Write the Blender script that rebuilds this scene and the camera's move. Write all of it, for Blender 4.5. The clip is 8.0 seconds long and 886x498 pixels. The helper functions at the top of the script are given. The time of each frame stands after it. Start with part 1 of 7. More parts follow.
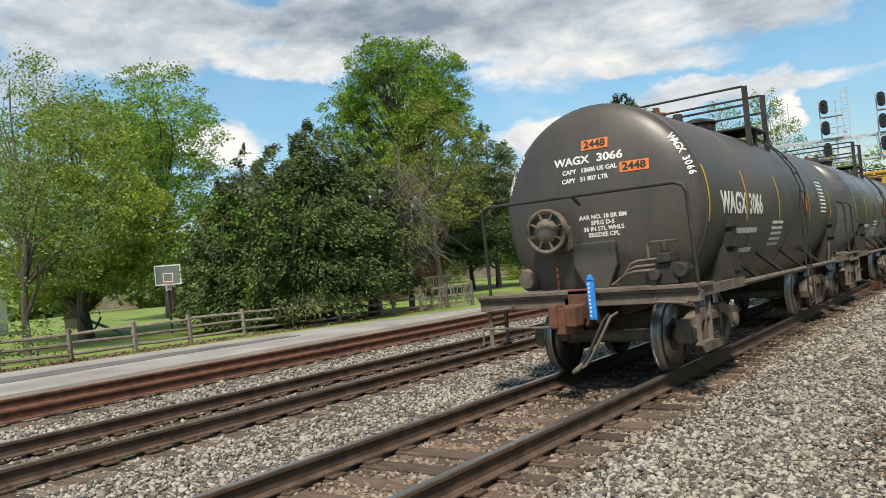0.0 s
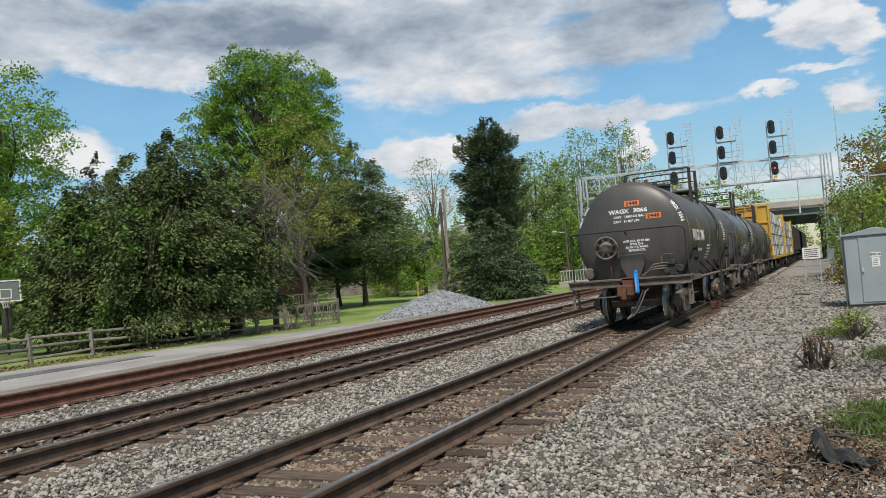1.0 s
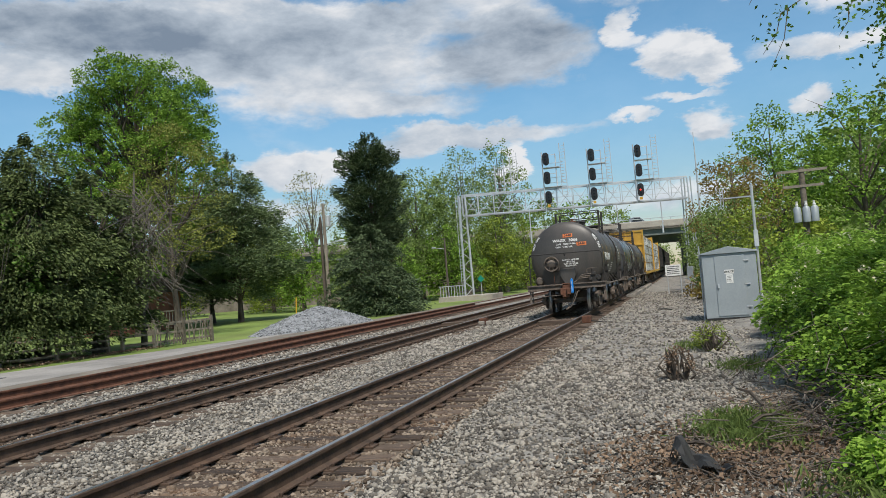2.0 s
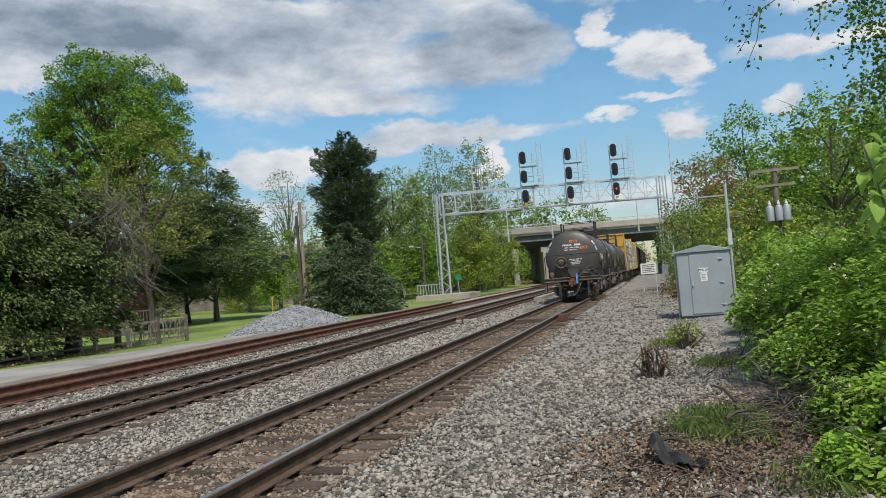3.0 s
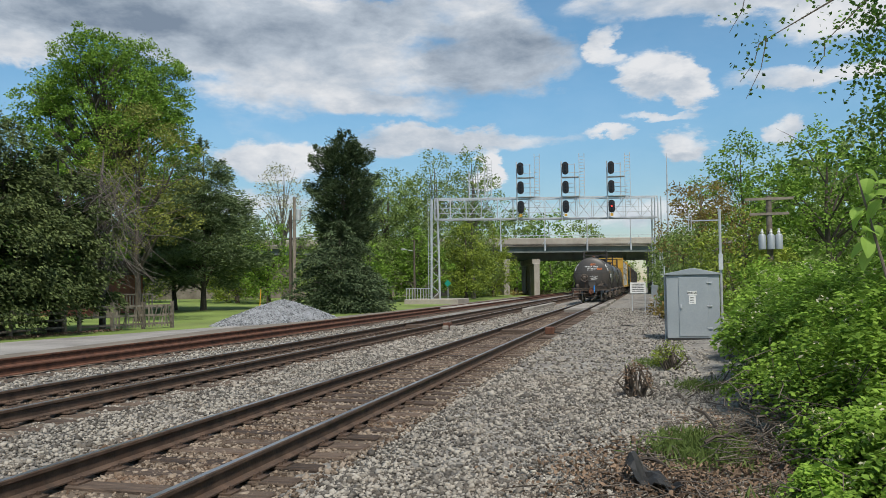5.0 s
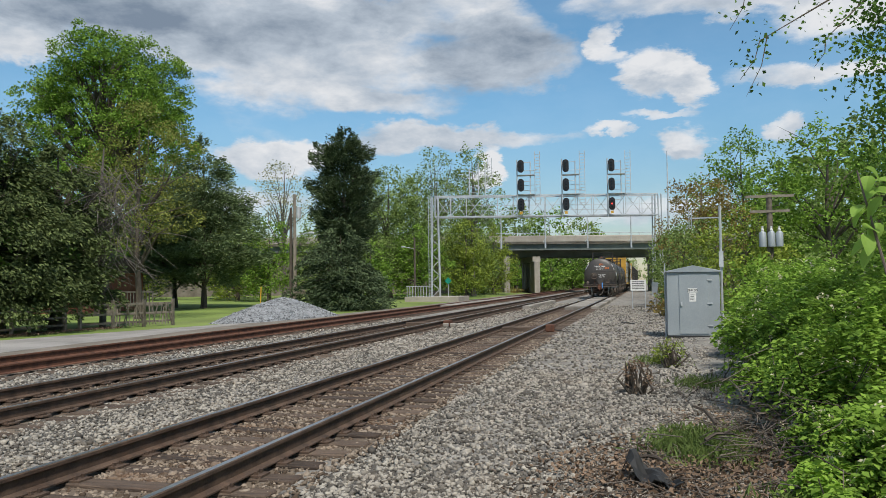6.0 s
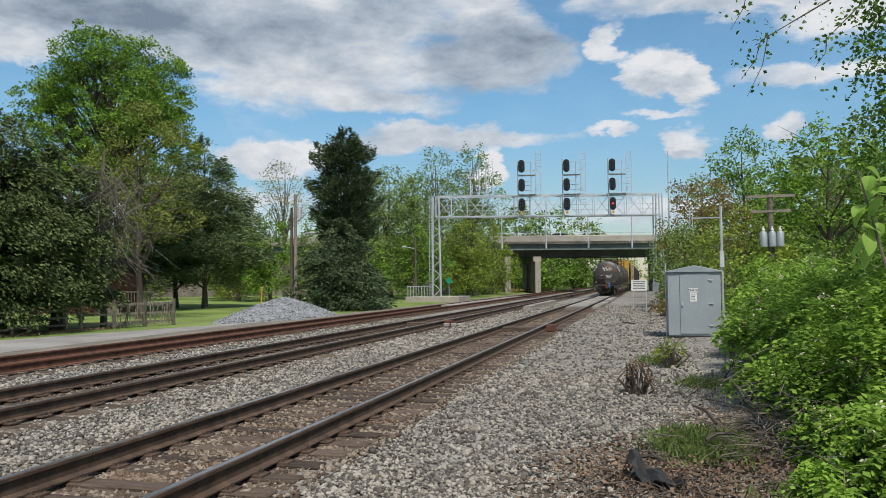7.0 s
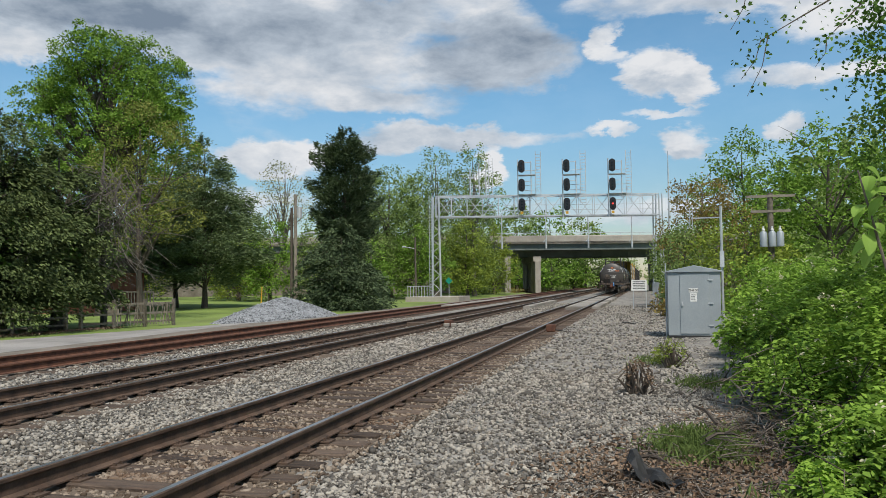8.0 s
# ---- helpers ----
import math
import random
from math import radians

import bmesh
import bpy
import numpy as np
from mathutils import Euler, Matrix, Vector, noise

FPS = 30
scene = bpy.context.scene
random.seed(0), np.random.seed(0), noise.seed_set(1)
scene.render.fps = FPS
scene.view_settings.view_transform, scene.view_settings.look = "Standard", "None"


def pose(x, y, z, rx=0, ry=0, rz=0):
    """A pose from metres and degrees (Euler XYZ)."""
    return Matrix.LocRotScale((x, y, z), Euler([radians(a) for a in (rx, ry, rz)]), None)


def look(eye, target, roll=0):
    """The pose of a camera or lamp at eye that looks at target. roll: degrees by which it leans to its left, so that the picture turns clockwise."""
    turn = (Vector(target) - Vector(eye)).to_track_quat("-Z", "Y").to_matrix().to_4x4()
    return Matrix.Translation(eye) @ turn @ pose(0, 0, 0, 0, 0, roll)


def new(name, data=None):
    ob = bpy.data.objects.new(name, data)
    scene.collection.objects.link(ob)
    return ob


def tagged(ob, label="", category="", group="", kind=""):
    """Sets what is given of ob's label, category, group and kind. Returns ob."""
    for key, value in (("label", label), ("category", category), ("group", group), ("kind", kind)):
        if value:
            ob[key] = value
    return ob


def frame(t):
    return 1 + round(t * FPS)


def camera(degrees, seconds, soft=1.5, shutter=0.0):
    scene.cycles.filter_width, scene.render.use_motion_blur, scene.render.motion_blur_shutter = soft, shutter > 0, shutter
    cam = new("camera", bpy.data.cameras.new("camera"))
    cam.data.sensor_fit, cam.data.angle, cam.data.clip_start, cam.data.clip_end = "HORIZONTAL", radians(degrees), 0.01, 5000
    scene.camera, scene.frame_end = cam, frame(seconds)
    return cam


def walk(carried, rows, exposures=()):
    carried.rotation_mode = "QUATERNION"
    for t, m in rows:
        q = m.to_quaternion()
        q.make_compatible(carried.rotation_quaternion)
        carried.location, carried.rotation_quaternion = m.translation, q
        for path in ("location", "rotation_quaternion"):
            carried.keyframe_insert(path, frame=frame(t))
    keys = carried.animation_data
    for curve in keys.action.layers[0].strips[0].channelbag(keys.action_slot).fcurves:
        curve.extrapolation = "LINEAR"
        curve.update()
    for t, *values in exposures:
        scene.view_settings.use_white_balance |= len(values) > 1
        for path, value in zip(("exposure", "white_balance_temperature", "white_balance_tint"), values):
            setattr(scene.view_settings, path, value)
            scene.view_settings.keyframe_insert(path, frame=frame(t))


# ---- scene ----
cam = camera(60.48, 8.0, soft=0.6)
# the eye stands beside the track and pans; z = 0 is the top of the rails, y runs along the track
EYE = (4.33, 0.0, 1.544)
TURNS = [
    (0.0, 36.637, 1.584, 5.054), (0.5, 30.346, 1.355, 4.562), (1.0, 26.611, 2.095, 4.62),
    (1.5, 21.045, 2.406, 4.633), (2.0, 17.564, 2.55, 4.527), (2.2, 16.9, 2.5, 4.75), (3.3, 15.6, 2.3, 4.45), (3.5, 15.448, 2.388, 4.14),
    (4.0, 15.077, 2.744, 1.859), (4.5, 15.037, 2.731, 0.652), (6.0, 15.092, 2.483, 0.65),
    (6.5, 15.12, 2.48, 0.65), (7.0, 15.148, 2.48, 0.649), (8.0, 15.148, 2.48, 0.649),
]
walk(cam, [(t, pose(*EYE, 90 + pitch, roll, yaw)) for t, yaw, pitch, roll in TURNS],
     [(0.0, 0.56, 7150, 10), (0.5, 0.44, 6900, 10), (1.0, 0.33, 6700, 10), (2.0, 0.27, 6600, 10), (8.0, 0.24, 6600, 10)])

# ---- light ----
SUN_EL, SUN_AZ = 56.0, 150.0   # degrees; azimuth clockwise from +y
world = bpy.data.worlds.new("sky")
scene.world = world
world.use_nodes = True


def node(tree, kind, **values):
    n = tree.nodes.new(kind)
    for key, value in values.items():
        if key in n.inputs:
            n.inputs[key].default_value = value
    return n


# clouds by bearing and height in degrees: bearing, height, half width, half height, cover, darkness
CLOUDS = (
    (-25, 16.5, 8.5, 3.8, 1.3, -0.04), (-33, 18.5, 7, 2.6, 1.2, 0.10), (-41, 18.8, 7.5, 1.7, 1.3, 0.34), (-58, 18.5, 9, 3.0, 1.2, 0.30),
    (-46, 16.2, 5, 1.2, 1.1, -0.12), (-67, 14, 5, 2.0, 0.7, 0.15), (-10.5, 16.4, 5.8, 2.6, 1.35, 0.46), (-16, 19.8, 7, 1.4, 1.0, 0.12),
    (-18, 13.2, 4.5, 1.0, 0.9, 0.05), (0.4, 15.4, 2.4, 1.8, 1.35, -0.16), (3.4, 14.2, 1.5, 1.5, 1.3, -0.14), (-2.8, 17.2, 1.2, 1.2, 1.1, -0.2), (1.2, 14.0, 2.2, 0.7, 0.3, 0.22),
    (4, 19.8, 9, 1.5, 1.1, 0.08), (14, 18.0, 5, 2.0, 1.0, 0.05), (11, 13.6, 5, 0.8, 0.95, -0.10), (-14, 10.8, 8.5, 1.0, 1.3, 0.08),
    (-28, 9.1, 4.4, 1.3, 1.3, -0.05), (-11.7, 8.2, 1.4, 1.5, 1.6, -0.40), (3.2, 10.0, 2.0, 1.3, 1.4, -0.10), (8.9, 10.2, 1.4, 1.3, 1.4, -0.2), (3.2, 9.2, 2.2, 0.6, 0.3, 0.2),
    (-2.4, 11.3, 1.9, 0.45, 1.0, -0.10), (1.5, 12.2, 2.2, 0.4, 0.8, -0.05), (-52, 10.4, 3.6, 1.6, 1.25, -0.15), (-4, 5.0, 10, 1.0, 0.6, 0.05), (-34, 6.0, 8, 1.2, 0.7, -0.05),
)


def build_sky():
    t = world.node_tree
    t.nodes.clear()
    L = t.links.new
    out = t.nodes.new("ShaderNodeOutputWorld")
    bg = t.nodes.new("ShaderNodeBackground")
    sky = t.nodes.new("ShaderNodeTexSky")
    sky.sky_type = "NISHITA"
    sky.sun_disc = False
    sky.sun_elevation, sky.sun_rotation = radians(SUN_EL), radians(SUN_AZ)
    sky.ozone_density, sky.air_density, sky.dust_density = 2.2, 1.0, 0.25
    co = t.nodes.new("ShaderNodeTexCoord")

    def m(op, a, b=None, c=None):
        n = t.nodes.new("ShaderNodeMath")
        n.operation = op
        for i, v in enumerate((a, b, c)):
            if v is None:
                continue
            if isinstance(v, (int, float)):
                n.inputs[i].default_value = v
            else:
                L(v, n.inputs[i])
        return n.outputs[0]

    def smooth(v, a, b, lo=0.0, hi=1.0):
        n = t.nodes.new("ShaderNodeMapRange")
        n.interpolation_type = "SMOOTHSTEP"
        for i, x in enumerate((a, b, lo, hi)):
            n.inputs[i + 1].default_value = x
        L(v, n.inputs[0])
        return n.outputs[0]

    def fluff(scale_, detail, rough, offset, stretch=(1, 1, 2.2)):
        mp = t.nodes.new("ShaderNodeMapping")
        mp.inputs["Location"].default_value, mp.inputs["Scale"].default_value = offset, stretch
        L(co.outputs["Generated"], mp.inputs[0])
        n = node(t, "ShaderNodeTexNoise", Scale=scale_, Detail=detail, Roughness=rough, Distortion=0.15)
        L(mp.outputs[0], n.inputs["Vector"])
        return n

    sep = t.nodes.new("ShaderNodeSeparateXYZ")
    L(co.outputs["Generated"], sep.inputs[0])
    bearing = m("MULTIPLY", m("ARCTAN2", sep.outputs[0], sep.outputs[1]), 57.2958)
    height = m("MULTIPLY", m("ARCSINE", sep.outputs[2]), 57.2958)
    warp = fluff(11.0, 8.0, 0.62, (0, 0, 0))
    wsep = t.nodes.new("ShaderNodeSeparateColor")
    L(warp.outputs["Color"], wsep.inputs[0])
    bearing = m("MULTIPLY_ADD", m("SUBTRACT", wsep.outputs[0], 0.5), 7.5, bearing)
    height_w = m("MULTIPLY_ADD", m("SUBTRACT", wsep.outputs[1], 0.5), 3.6, height)
    big = fluff(4.0, 9.0, 0.6, CLOUD_AT).outputs["Fac"]
    cover = m("MULTIPLY_ADD", m("SUBTRACT", big, 0.5), 2.3, smooth(height, 15.0, 26.0, -0.12, 0.5))
    dark = m("MULTIPLY_ADD", fluff(3.0, 8.0, 0.55, (4.2, 1.3, 0.7)).outputs["Fac"], 1.5, smooth(height, 14.0, 42.0, -0.56, -0.10))
    dark = m("MULTIPLY_ADD", m("SUBTRACT", fluff(13.0, 8.0, 0.6, (1.7, 0.4, 2.2)).outputs["Fac"], 0.5), 1.5, dark)
    for az_, el_, w, h, c, d in CLOUDS:
        a = m("MULTIPLY", m("SUBTRACT", bearing, az_), 1.0 / w)
        b = m("MULTIPLY", m("SUBTRACT", height_w, el_), 1.0 / h)
        lobe = smooth(m("MULTIPLY_ADD", a, a, m("MULTIPLY", b, b)), 0.15, 1.9, 1.0, 0.0)
        cover = m("MULTIPLY_ADD", lobe, c * 0.85, cover)
        if d:
            dark = m("MULTIPLY_ADD", lobe, d, dark)
    mask = smooth(cover, 0.06, 0.86, 0.08, 1.0)
    tone = t.nodes.new("ShaderNodeValToRGB")
    tone.color_ramp.elements.new(0.45)
    for e, c in zip(tone.color_ramp.elements, ((0.65, 0.67, 0.70), (0.395, 0.455, 0.53), (0.17, 0.222, 0.295))):
        e.color = (*c, 1)
    # thick middles are greyer than their edges
    L(m("MULTIPLY_ADD", smooth(cover, 0.6, 1.7), 0.20, dark), tone.inputs[0])
    scale = t.nodes.new("ShaderNodeVectorMath")
    scale.operation = "SCALE"
    scale.inputs["Scale"].default_value = 0.115
    hue = node(t, "ShaderNodeHueSaturation", Hue=0.488, Saturation=1.25, Value=1.0)
    L(sky.outputs[0], hue.inputs["Color"]), L(hue.outputs[0], scale.inputs[0]), L(smooth(height, 0.0, 15.0, 0.068, 0.112), scale.inputs["Scale"])
    mix = t.nodes.new("ShaderNodeMix")
    mix.data_type = "RGBA"
    L(mask, mix.inputs["Factor"]), L(scale.outputs[0], mix.inputs["A"]), L(tone.outputs[0], mix.inputs["B"])
    L(mix.outputs["Result"], bg.inputs[0])
    bg.inputs[1].default_value = 1.0
    L(bg.outputs[0], out.inputs[0])


CLOUD_AT = (3.1, 1.7, 0.0)
build_sky()
sun_data = bpy.data.lights.new("sun", "SUN")
sun_data.energy, sun_data.angle, sun_data.color = 3.7, radians(7), (1.0, 0.95, 0.87)
sun = new("sun", sun_data)
el, az = radians(SUN_EL), radians(SUN_AZ)
sun.matrix_world = look((0, 0, 60), (-60 * math.cos(el) * math.sin(az), -60 * math.cos(el) * math.cos(az), 60 - 60 * math.sin(el)))


# ---- materials ----
def surface(name, low, high, scale=8.0, rough=0.8, metal=0.0, bump=0.2, fine=60.0, stain=None, amount=0.35, island=0.0, per_object=0.0, spec=0.4, stretch=(1, 1, 1)):
    """Two-scale mottled surface: low to high by broad noise, fine grain in colour and relief, an optional stain colour."""
    mat = bpy.data.materials.new(name)
    mat.use_nodes = True
    t = mat.node_tree
    L = t.links.new
    p = t.nodes["Principled BSDF"]
    co = t.nodes.new("ShaderNodeTexCoord")
    mp = t.nodes.new("ShaderNodeMapping")
    mp.inputs["Scale"].default_value = stretch
    L(co.outputs["Object"], mp.inputs[0])
    a = node(t, "ShaderNodeTexNoise", Scale=scale, Detail=5.0, Roughness=0.6)
    b = node(t, "ShaderNodeTexNoise", Scale=fine, Detail=4.0, Roughness=0.65)
    L(mp.outputs[0], a.inputs["Vector"]), L(mp.outputs[0], b.inputs["Vector"])
    add = t.nodes.new("ShaderNodeMath")
    add.operation = "MULTIPLY_ADD"
    add.inputs[1].default_value = 0.5
    L(b.outputs["Fac"], add.inputs[0]), L(a.outputs["Fac"], add.inputs[2])
    last = add.outputs[0]
    for amount_, socket in ((island, "Random Per Island"), (per_object, "Random")):
        if amount_:
            src = t.nodes.new("ShaderNodeNewGeometry" if socket == "Random Per Island" else "ShaderNodeObjectInfo")
            k = t.nodes.new("ShaderNodeMath")
            k.operation = "MULTIPLY_ADD"
            k.inputs[1].default_value = amount_
            L(src.outputs[socket], k.inputs[0])
            s = t.nodes.new("ShaderNodeMath")
            s.operation = "SUBTRACT"
            s.inputs[1].default_value = amount_ / 2
            L(last, s.inputs[0]), L(s.outputs[0], k.inputs[2])
            last = k.outputs[0]
    r = t.nodes.new("ShaderNodeValToRGB")
    r.color_ramp.elements[0].position, r.color_ramp.elements[1].position = 0.5, 1.0
    r.color_ramp.elements[0].color, r.color_ramp.elements[1].color = (*low, 1), (*high, 1)
    L(last, r.inputs[0])
    colour = r.outputs[0]
    if stain:
        c = node(t, "ShaderNodeTexNoise", Scale=scale * 0.37, Detail=6.0, Roughness=0.7, Distortion=0.6)
        L(mp.outputs[0], c.inputs["Vector"])
        rr = t.nodes.new("ShaderNodeMapRange")
        rr.inputs[1].default_value, rr.inputs[2].default_value = 0.5, 0.72
        rr.inputs[4].default_value = amount
        L(c.outputs["Fac"], rr.inputs[0])
        mx = t.nodes.new("ShaderNodeMix")
        mx.data_type = "RGBA"
        mx.inputs["B"].default_value = (*stain, 1)
        L(rr.outputs[0], mx.inputs["Factor"]), L(colour, mx.inputs["A"])
        colour = mx.outputs["Result"]
    L(colour, p.inputs["Base Color"])
    p.inputs["Metallic"].default_value = metal
    p.inputs["Specular IOR Level"].default_value = spec
    ro = t.nodes.new("ShaderNodeMath")
    ro.operation = "MULTIPLY_ADD"
    ro.inputs[1].default_value, ro.inputs[2].default_value = 0.3, rough - 0.15
    L(a.outputs["Fac"], ro.inputs[0]), L(ro.outputs[0], p.inputs["Roughness"])
    if bump:
        bp = node(t, "ShaderNodeBump", Strength=bump, Distance=0.02)
        L(add.outputs[0], bp.inputs["Height"]), L(bp.outputs[0], p.inputs["Normal"])
    return mat


def foliage(name, low, high, rough=0.7, through_=0.25):
    """Leaves: colour by island, light passing through."""
    mat = bpy.data.materials.new(name)
    mat.use_nodes = True
    t = mat.node_tree
    L = t.links.new
    p = t.nodes["Principled BSDF"]
    g = t.nodes.new("ShaderNodeNewGeometry")
    co = t.nodes.new("ShaderNodeTexCoord")
    n = node(t, "ShaderNodeTexNoise", Scale=1.0, Detail=4.0)
    L(co.outputs["Object"], n.inputs["Vector"])
    k = t.nodes.new("ShaderNodeMath")
    k.operation = "MULTIPLY_ADD"
    k.inputs[1].default_value = 0.48
    L(g.outputs["Random Per Island"], k.inputs[0])
    k2 = t.nodes.new("ShaderNodeMath")
    k2.operation = "MULTIPLY_ADD"
    k2.inputs[1].default_value, k2.inputs[2].default_value = 1.45, -0.46
    L(n.outputs["Fac"], k2.inputs[0]), L(k2.outputs[0], k.inputs[2])
    r = t.nodes.new("ShaderNodeValToRGB")
    r.color_ramp.elements[0].color, r.color_ramp.elements[1].color = (*low, 1), (*high, 1)
    L(k.outputs[0], r.inputs[0]), L(r.outputs[0], p.inputs["Base Color"])
    p.inputs["Roughness"].default_value = rough
    p.inputs["Specular IOR Level"].default_value = 0.16
    tr = t.nodes.new("ShaderNodeBsdfTranslucent")
    L(r.outputs[0], tr.inputs[0])
    mx = t.nodes.new("ShaderNodeMixShader")
    mx.inputs[0].default_value = through_
    L(p.outputs[0], mx.inputs[1]), L(tr.outputs[0], mx.inputs[2])
    L(mx.outputs[0], t.nodes["Material Output"].inputs[0])
    return mat


def plain(name, colour, rough=0.5, metal=0.0, glow=0.0):
    mat = bpy.data.materials.new(name)
    mat.use_nodes = True
    p = mat.node_tree.nodes["Principled BSDF"]
    p.inputs["Base Color"].default_value = (*colour, 1)
    p.inputs["Roughness"].default_value, p.inputs["Metallic"].default_value = rough, metal
    if glow:
        p.inputs["Emission Color"].default_value, p.inputs["Emission Strength"].default_value = (*colour, 1), glow
    return mat


M_BALLAST = surface("ballast", (0.06, 0.055, 0.05), (0.35, 0.33, 0.295), 1.6, 0.9, bump=1.0, fine=26, stain=(0.22, 0.17, 0.12), amount=0.5)
M_STONE = surface("stone", (0.078, 0.07, 0.06), (0.36, 0.33, 0.282), 3.0, 0.85, bump=0.3, fine=70, island=0.85, stain=(0.24, 0.175, 0.115), amount=0.35)
M_STONE_PART = surface("loose_stone", (0.10, 0.09, 0.075), (0.42, 0.385, 0.325), 6.0, 0.85, bump=0.3, fine=70, per_object=0.75)
M_BROWN_STONE = surface("rusty_stone", (0.065, 0.045, 0.03), (0.29, 0.235, 0.18), 3.0, 0.9, bump=0.3, fine=70, island=0.8, stain=(0.13, 0.065, 0.033), amount=0.7)
M_TIE = surface("tie_wood", (0.030, 0.021, 0.016), (0.15, 0.108, 0.08), 3.0, 0.9, bump=0.8, fine=30, per_object=0.35, stain=(0.10, 0.06, 0.04), amount=0.5, stretch=(1, 6, 6))
M_RAIL_SIDE = surface("rusty_rail", (0.032, 0.022, 0.017), (0.13, 0.085, 0.06), 5.0, 0.75, bump=0.3, fine=50, stain=(0.10, 0.05, 0.028), amount=0.5)
M_RUST = surface("old_rust", (0.05, 0.022, 0.014), (0.17, 0.075, 0.045), 5.0, 0.85, bump=0.4, fine=60)
M_RAIL_TOP = surface("worn_rail_top", (0.30, 0.30, 0.31), (0.55, 0.55, 0.56), 4.0, 0.32, metal=0.9, bump=0.03, stretch=(1, 0.2, 1))
M_ROAD = surface("worn_concrete_road", (0.17, 0.16, 0.15), (0.37, 0.35, 0.325), 0.5, 0.9, bump=0.2, fine=30, stain=(0.13, 0.125, 0.12), amount=0.6)
M_PATCH = surface("asphalt_patch", (0.07, 0.07, 0.07), (0.16, 0.16, 0.16), 0.8, 0.9, bump=0.25, fine=60)
M_GRASS = surface("lawn", (0.08, 0.12, 0.022), (0.22, 0.30, 0.07), 0.25, 0.9, bump=0.5, fine=14, stain=(0.16, 0.15, 0.07), amount=0.4)
M_DIRT = surface("dirt", (0.10, 0.085, 0.065), (0.24, 0.21, 0.175), 0.8, 0.95, bump=0.5, fine=16)
M_TANK = surface("black_tank_paint", (0.036, 0.034, 0.032), (0.088, 0.078, 0.069), 0.9, 0.45, bump=0.02, fine=40, stain=(0.12, 0.085, 0.06), amount=0.6, spec=0.5, stretch=(1, 1, 0.3))
# black tank paint with the sky's sheen put into a greyer, bluer colour
M_TANK_SHEEN = surface("tank_paint_with_sheen", (0.04, 0.041, 0.044), (0.112, 0.116, 0.124), 0.9, 0.28, bump=0.03, fine=40, stain=(0.09, 0.07, 0.055), amount=0.5)
M_BLACK = surface("grimy_black_steel", (0.012, 0.011, 0.011), (0.05, 0.046, 0.042), 6.0, 0.6, bump=0.1, fine=80, stain=(0.06, 0.04, 0.03), amount=0.4)
M_GRIME = surface("dusty_underframe", (0.055, 0.044, 0.036), (0.21, 0.17, 0.138), 4.0, 0.8, bump=0.15, fine=60, stain=(0.10, 0.06, 0.04), amount=0.5)
M_WHEEL = surface("wheel_steel", (0.02, 0.016, 0.014), (0.075, 0.06, 0.05), 6.0, 0.65, metal=0.1, bump=0.1)
M_TREAD = surface("polished_tread", (0.06, 0.055, 0.05), (0.62, 0.60, 0.58), 1.4, 0.34, metal=0.9, bump=0.01, fine=9, stretch=(22, 0.6, 0.6))
M_WHITE = surface("white_lettering", (0.55, 0.55, 0.53), (0.80, 0.80, 0.78), 9.0, 0.6, bump=0.0)
M_ORANGE = surface("orange_placard", (0.55, 0.13, 0.03), (0.75, 0.22, 0.06), 9.0, 0.5, bump=0.0)
M_YELLOW = surface("yellow_stripe", (0.5, 0.27, 0.02), (0.68, 0.40, 0.05), 9.0, 0.5, bump=0.0)
M_BLUE = surface("blue_flag", (0.01, 0.16, 0.55), (0.03, 0.32, 0.85), 20.0, 0.4, bump=0.0)
M_CAR_YELLOW = surface("yellow_car_paint", (0.42, 0.23, 0.03), (0.62, 0.37, 0.06), 1.2, 0.55, bump=0.05, stain=(0.25, 0.15, 0.06), amount=0.5)
M_WRAP = surface("lumber_wrap", (0.55, 0.54, 0.50), (0.85, 0.84, 0.80), 2.0, 0.45, bump=0.3, fine=14, per_object=0.3)
M_WOOD = surface("sawn_lumber", (0.40, 0.28, 0.15), (0.62, 0.47, 0.28), 2.0, 0.7, bump=0.2)
M_GALV = surface("galvanised_steel", (0.38, 0.40, 0.42), (0.60, 0.62, 0.64), 1.2, 0.5, metal=0.35, bump=0.05, fine=30)
M_SHED = surface("grey_shed_metal", (0.26, 0.295, 0.315), (0.36, 0.395, 0.415), 0.7, 0.5, metal=0.2, bump=0.04, fine=24, stain=(0.46, 0.48, 0.49), amount=0.4)
M_CONCRETE = surface("bridge_concrete", (0.24, 0.215, 0.18), (0.42, 0.385, 0.33), 0.5, 0.9, bump=0.2, fine=12, stain=(0.15, 0.13, 0.11), amount=0.6)
M_SLAB = surface("dirty_crossing_concrete", (0.15, 0.135, 0.115), (0.33, 0.305, 0.27), 0.7, 0.9, bump=0.3, fine=20, per_object=0.4, stain=(0.10, 0.085, 0.07), amount=0.6)
M_GIRDER = surface("green_girder", (0.09, 0.11, 0.10), (0.17, 0.19, 0.175), 0.5, 0.7, bump=0.05)
M_FENCE = surface("weathered_rail_wood", (0.10, 0.085, 0.065), (0.27, 0.235, 0.19), 2.0, 0.9, bump=0.5, fine=30, per_object=0.3, stretch=(2, 2, 2))
M_BARK = surface("bark", (0.045, 0.035, 0.028), (0.15, 0.125, 0.10), 3.0, 0.95, bump=0.8, fine=18, stretch=(2, 2, 0.5))
M_STICK = surface("brown_sticks", (0.05, 0.04, 0.032), (0.17, 0.14, 0.115), 3.0, 0.95, bump=0.4, fine=18, per_object=0.5)
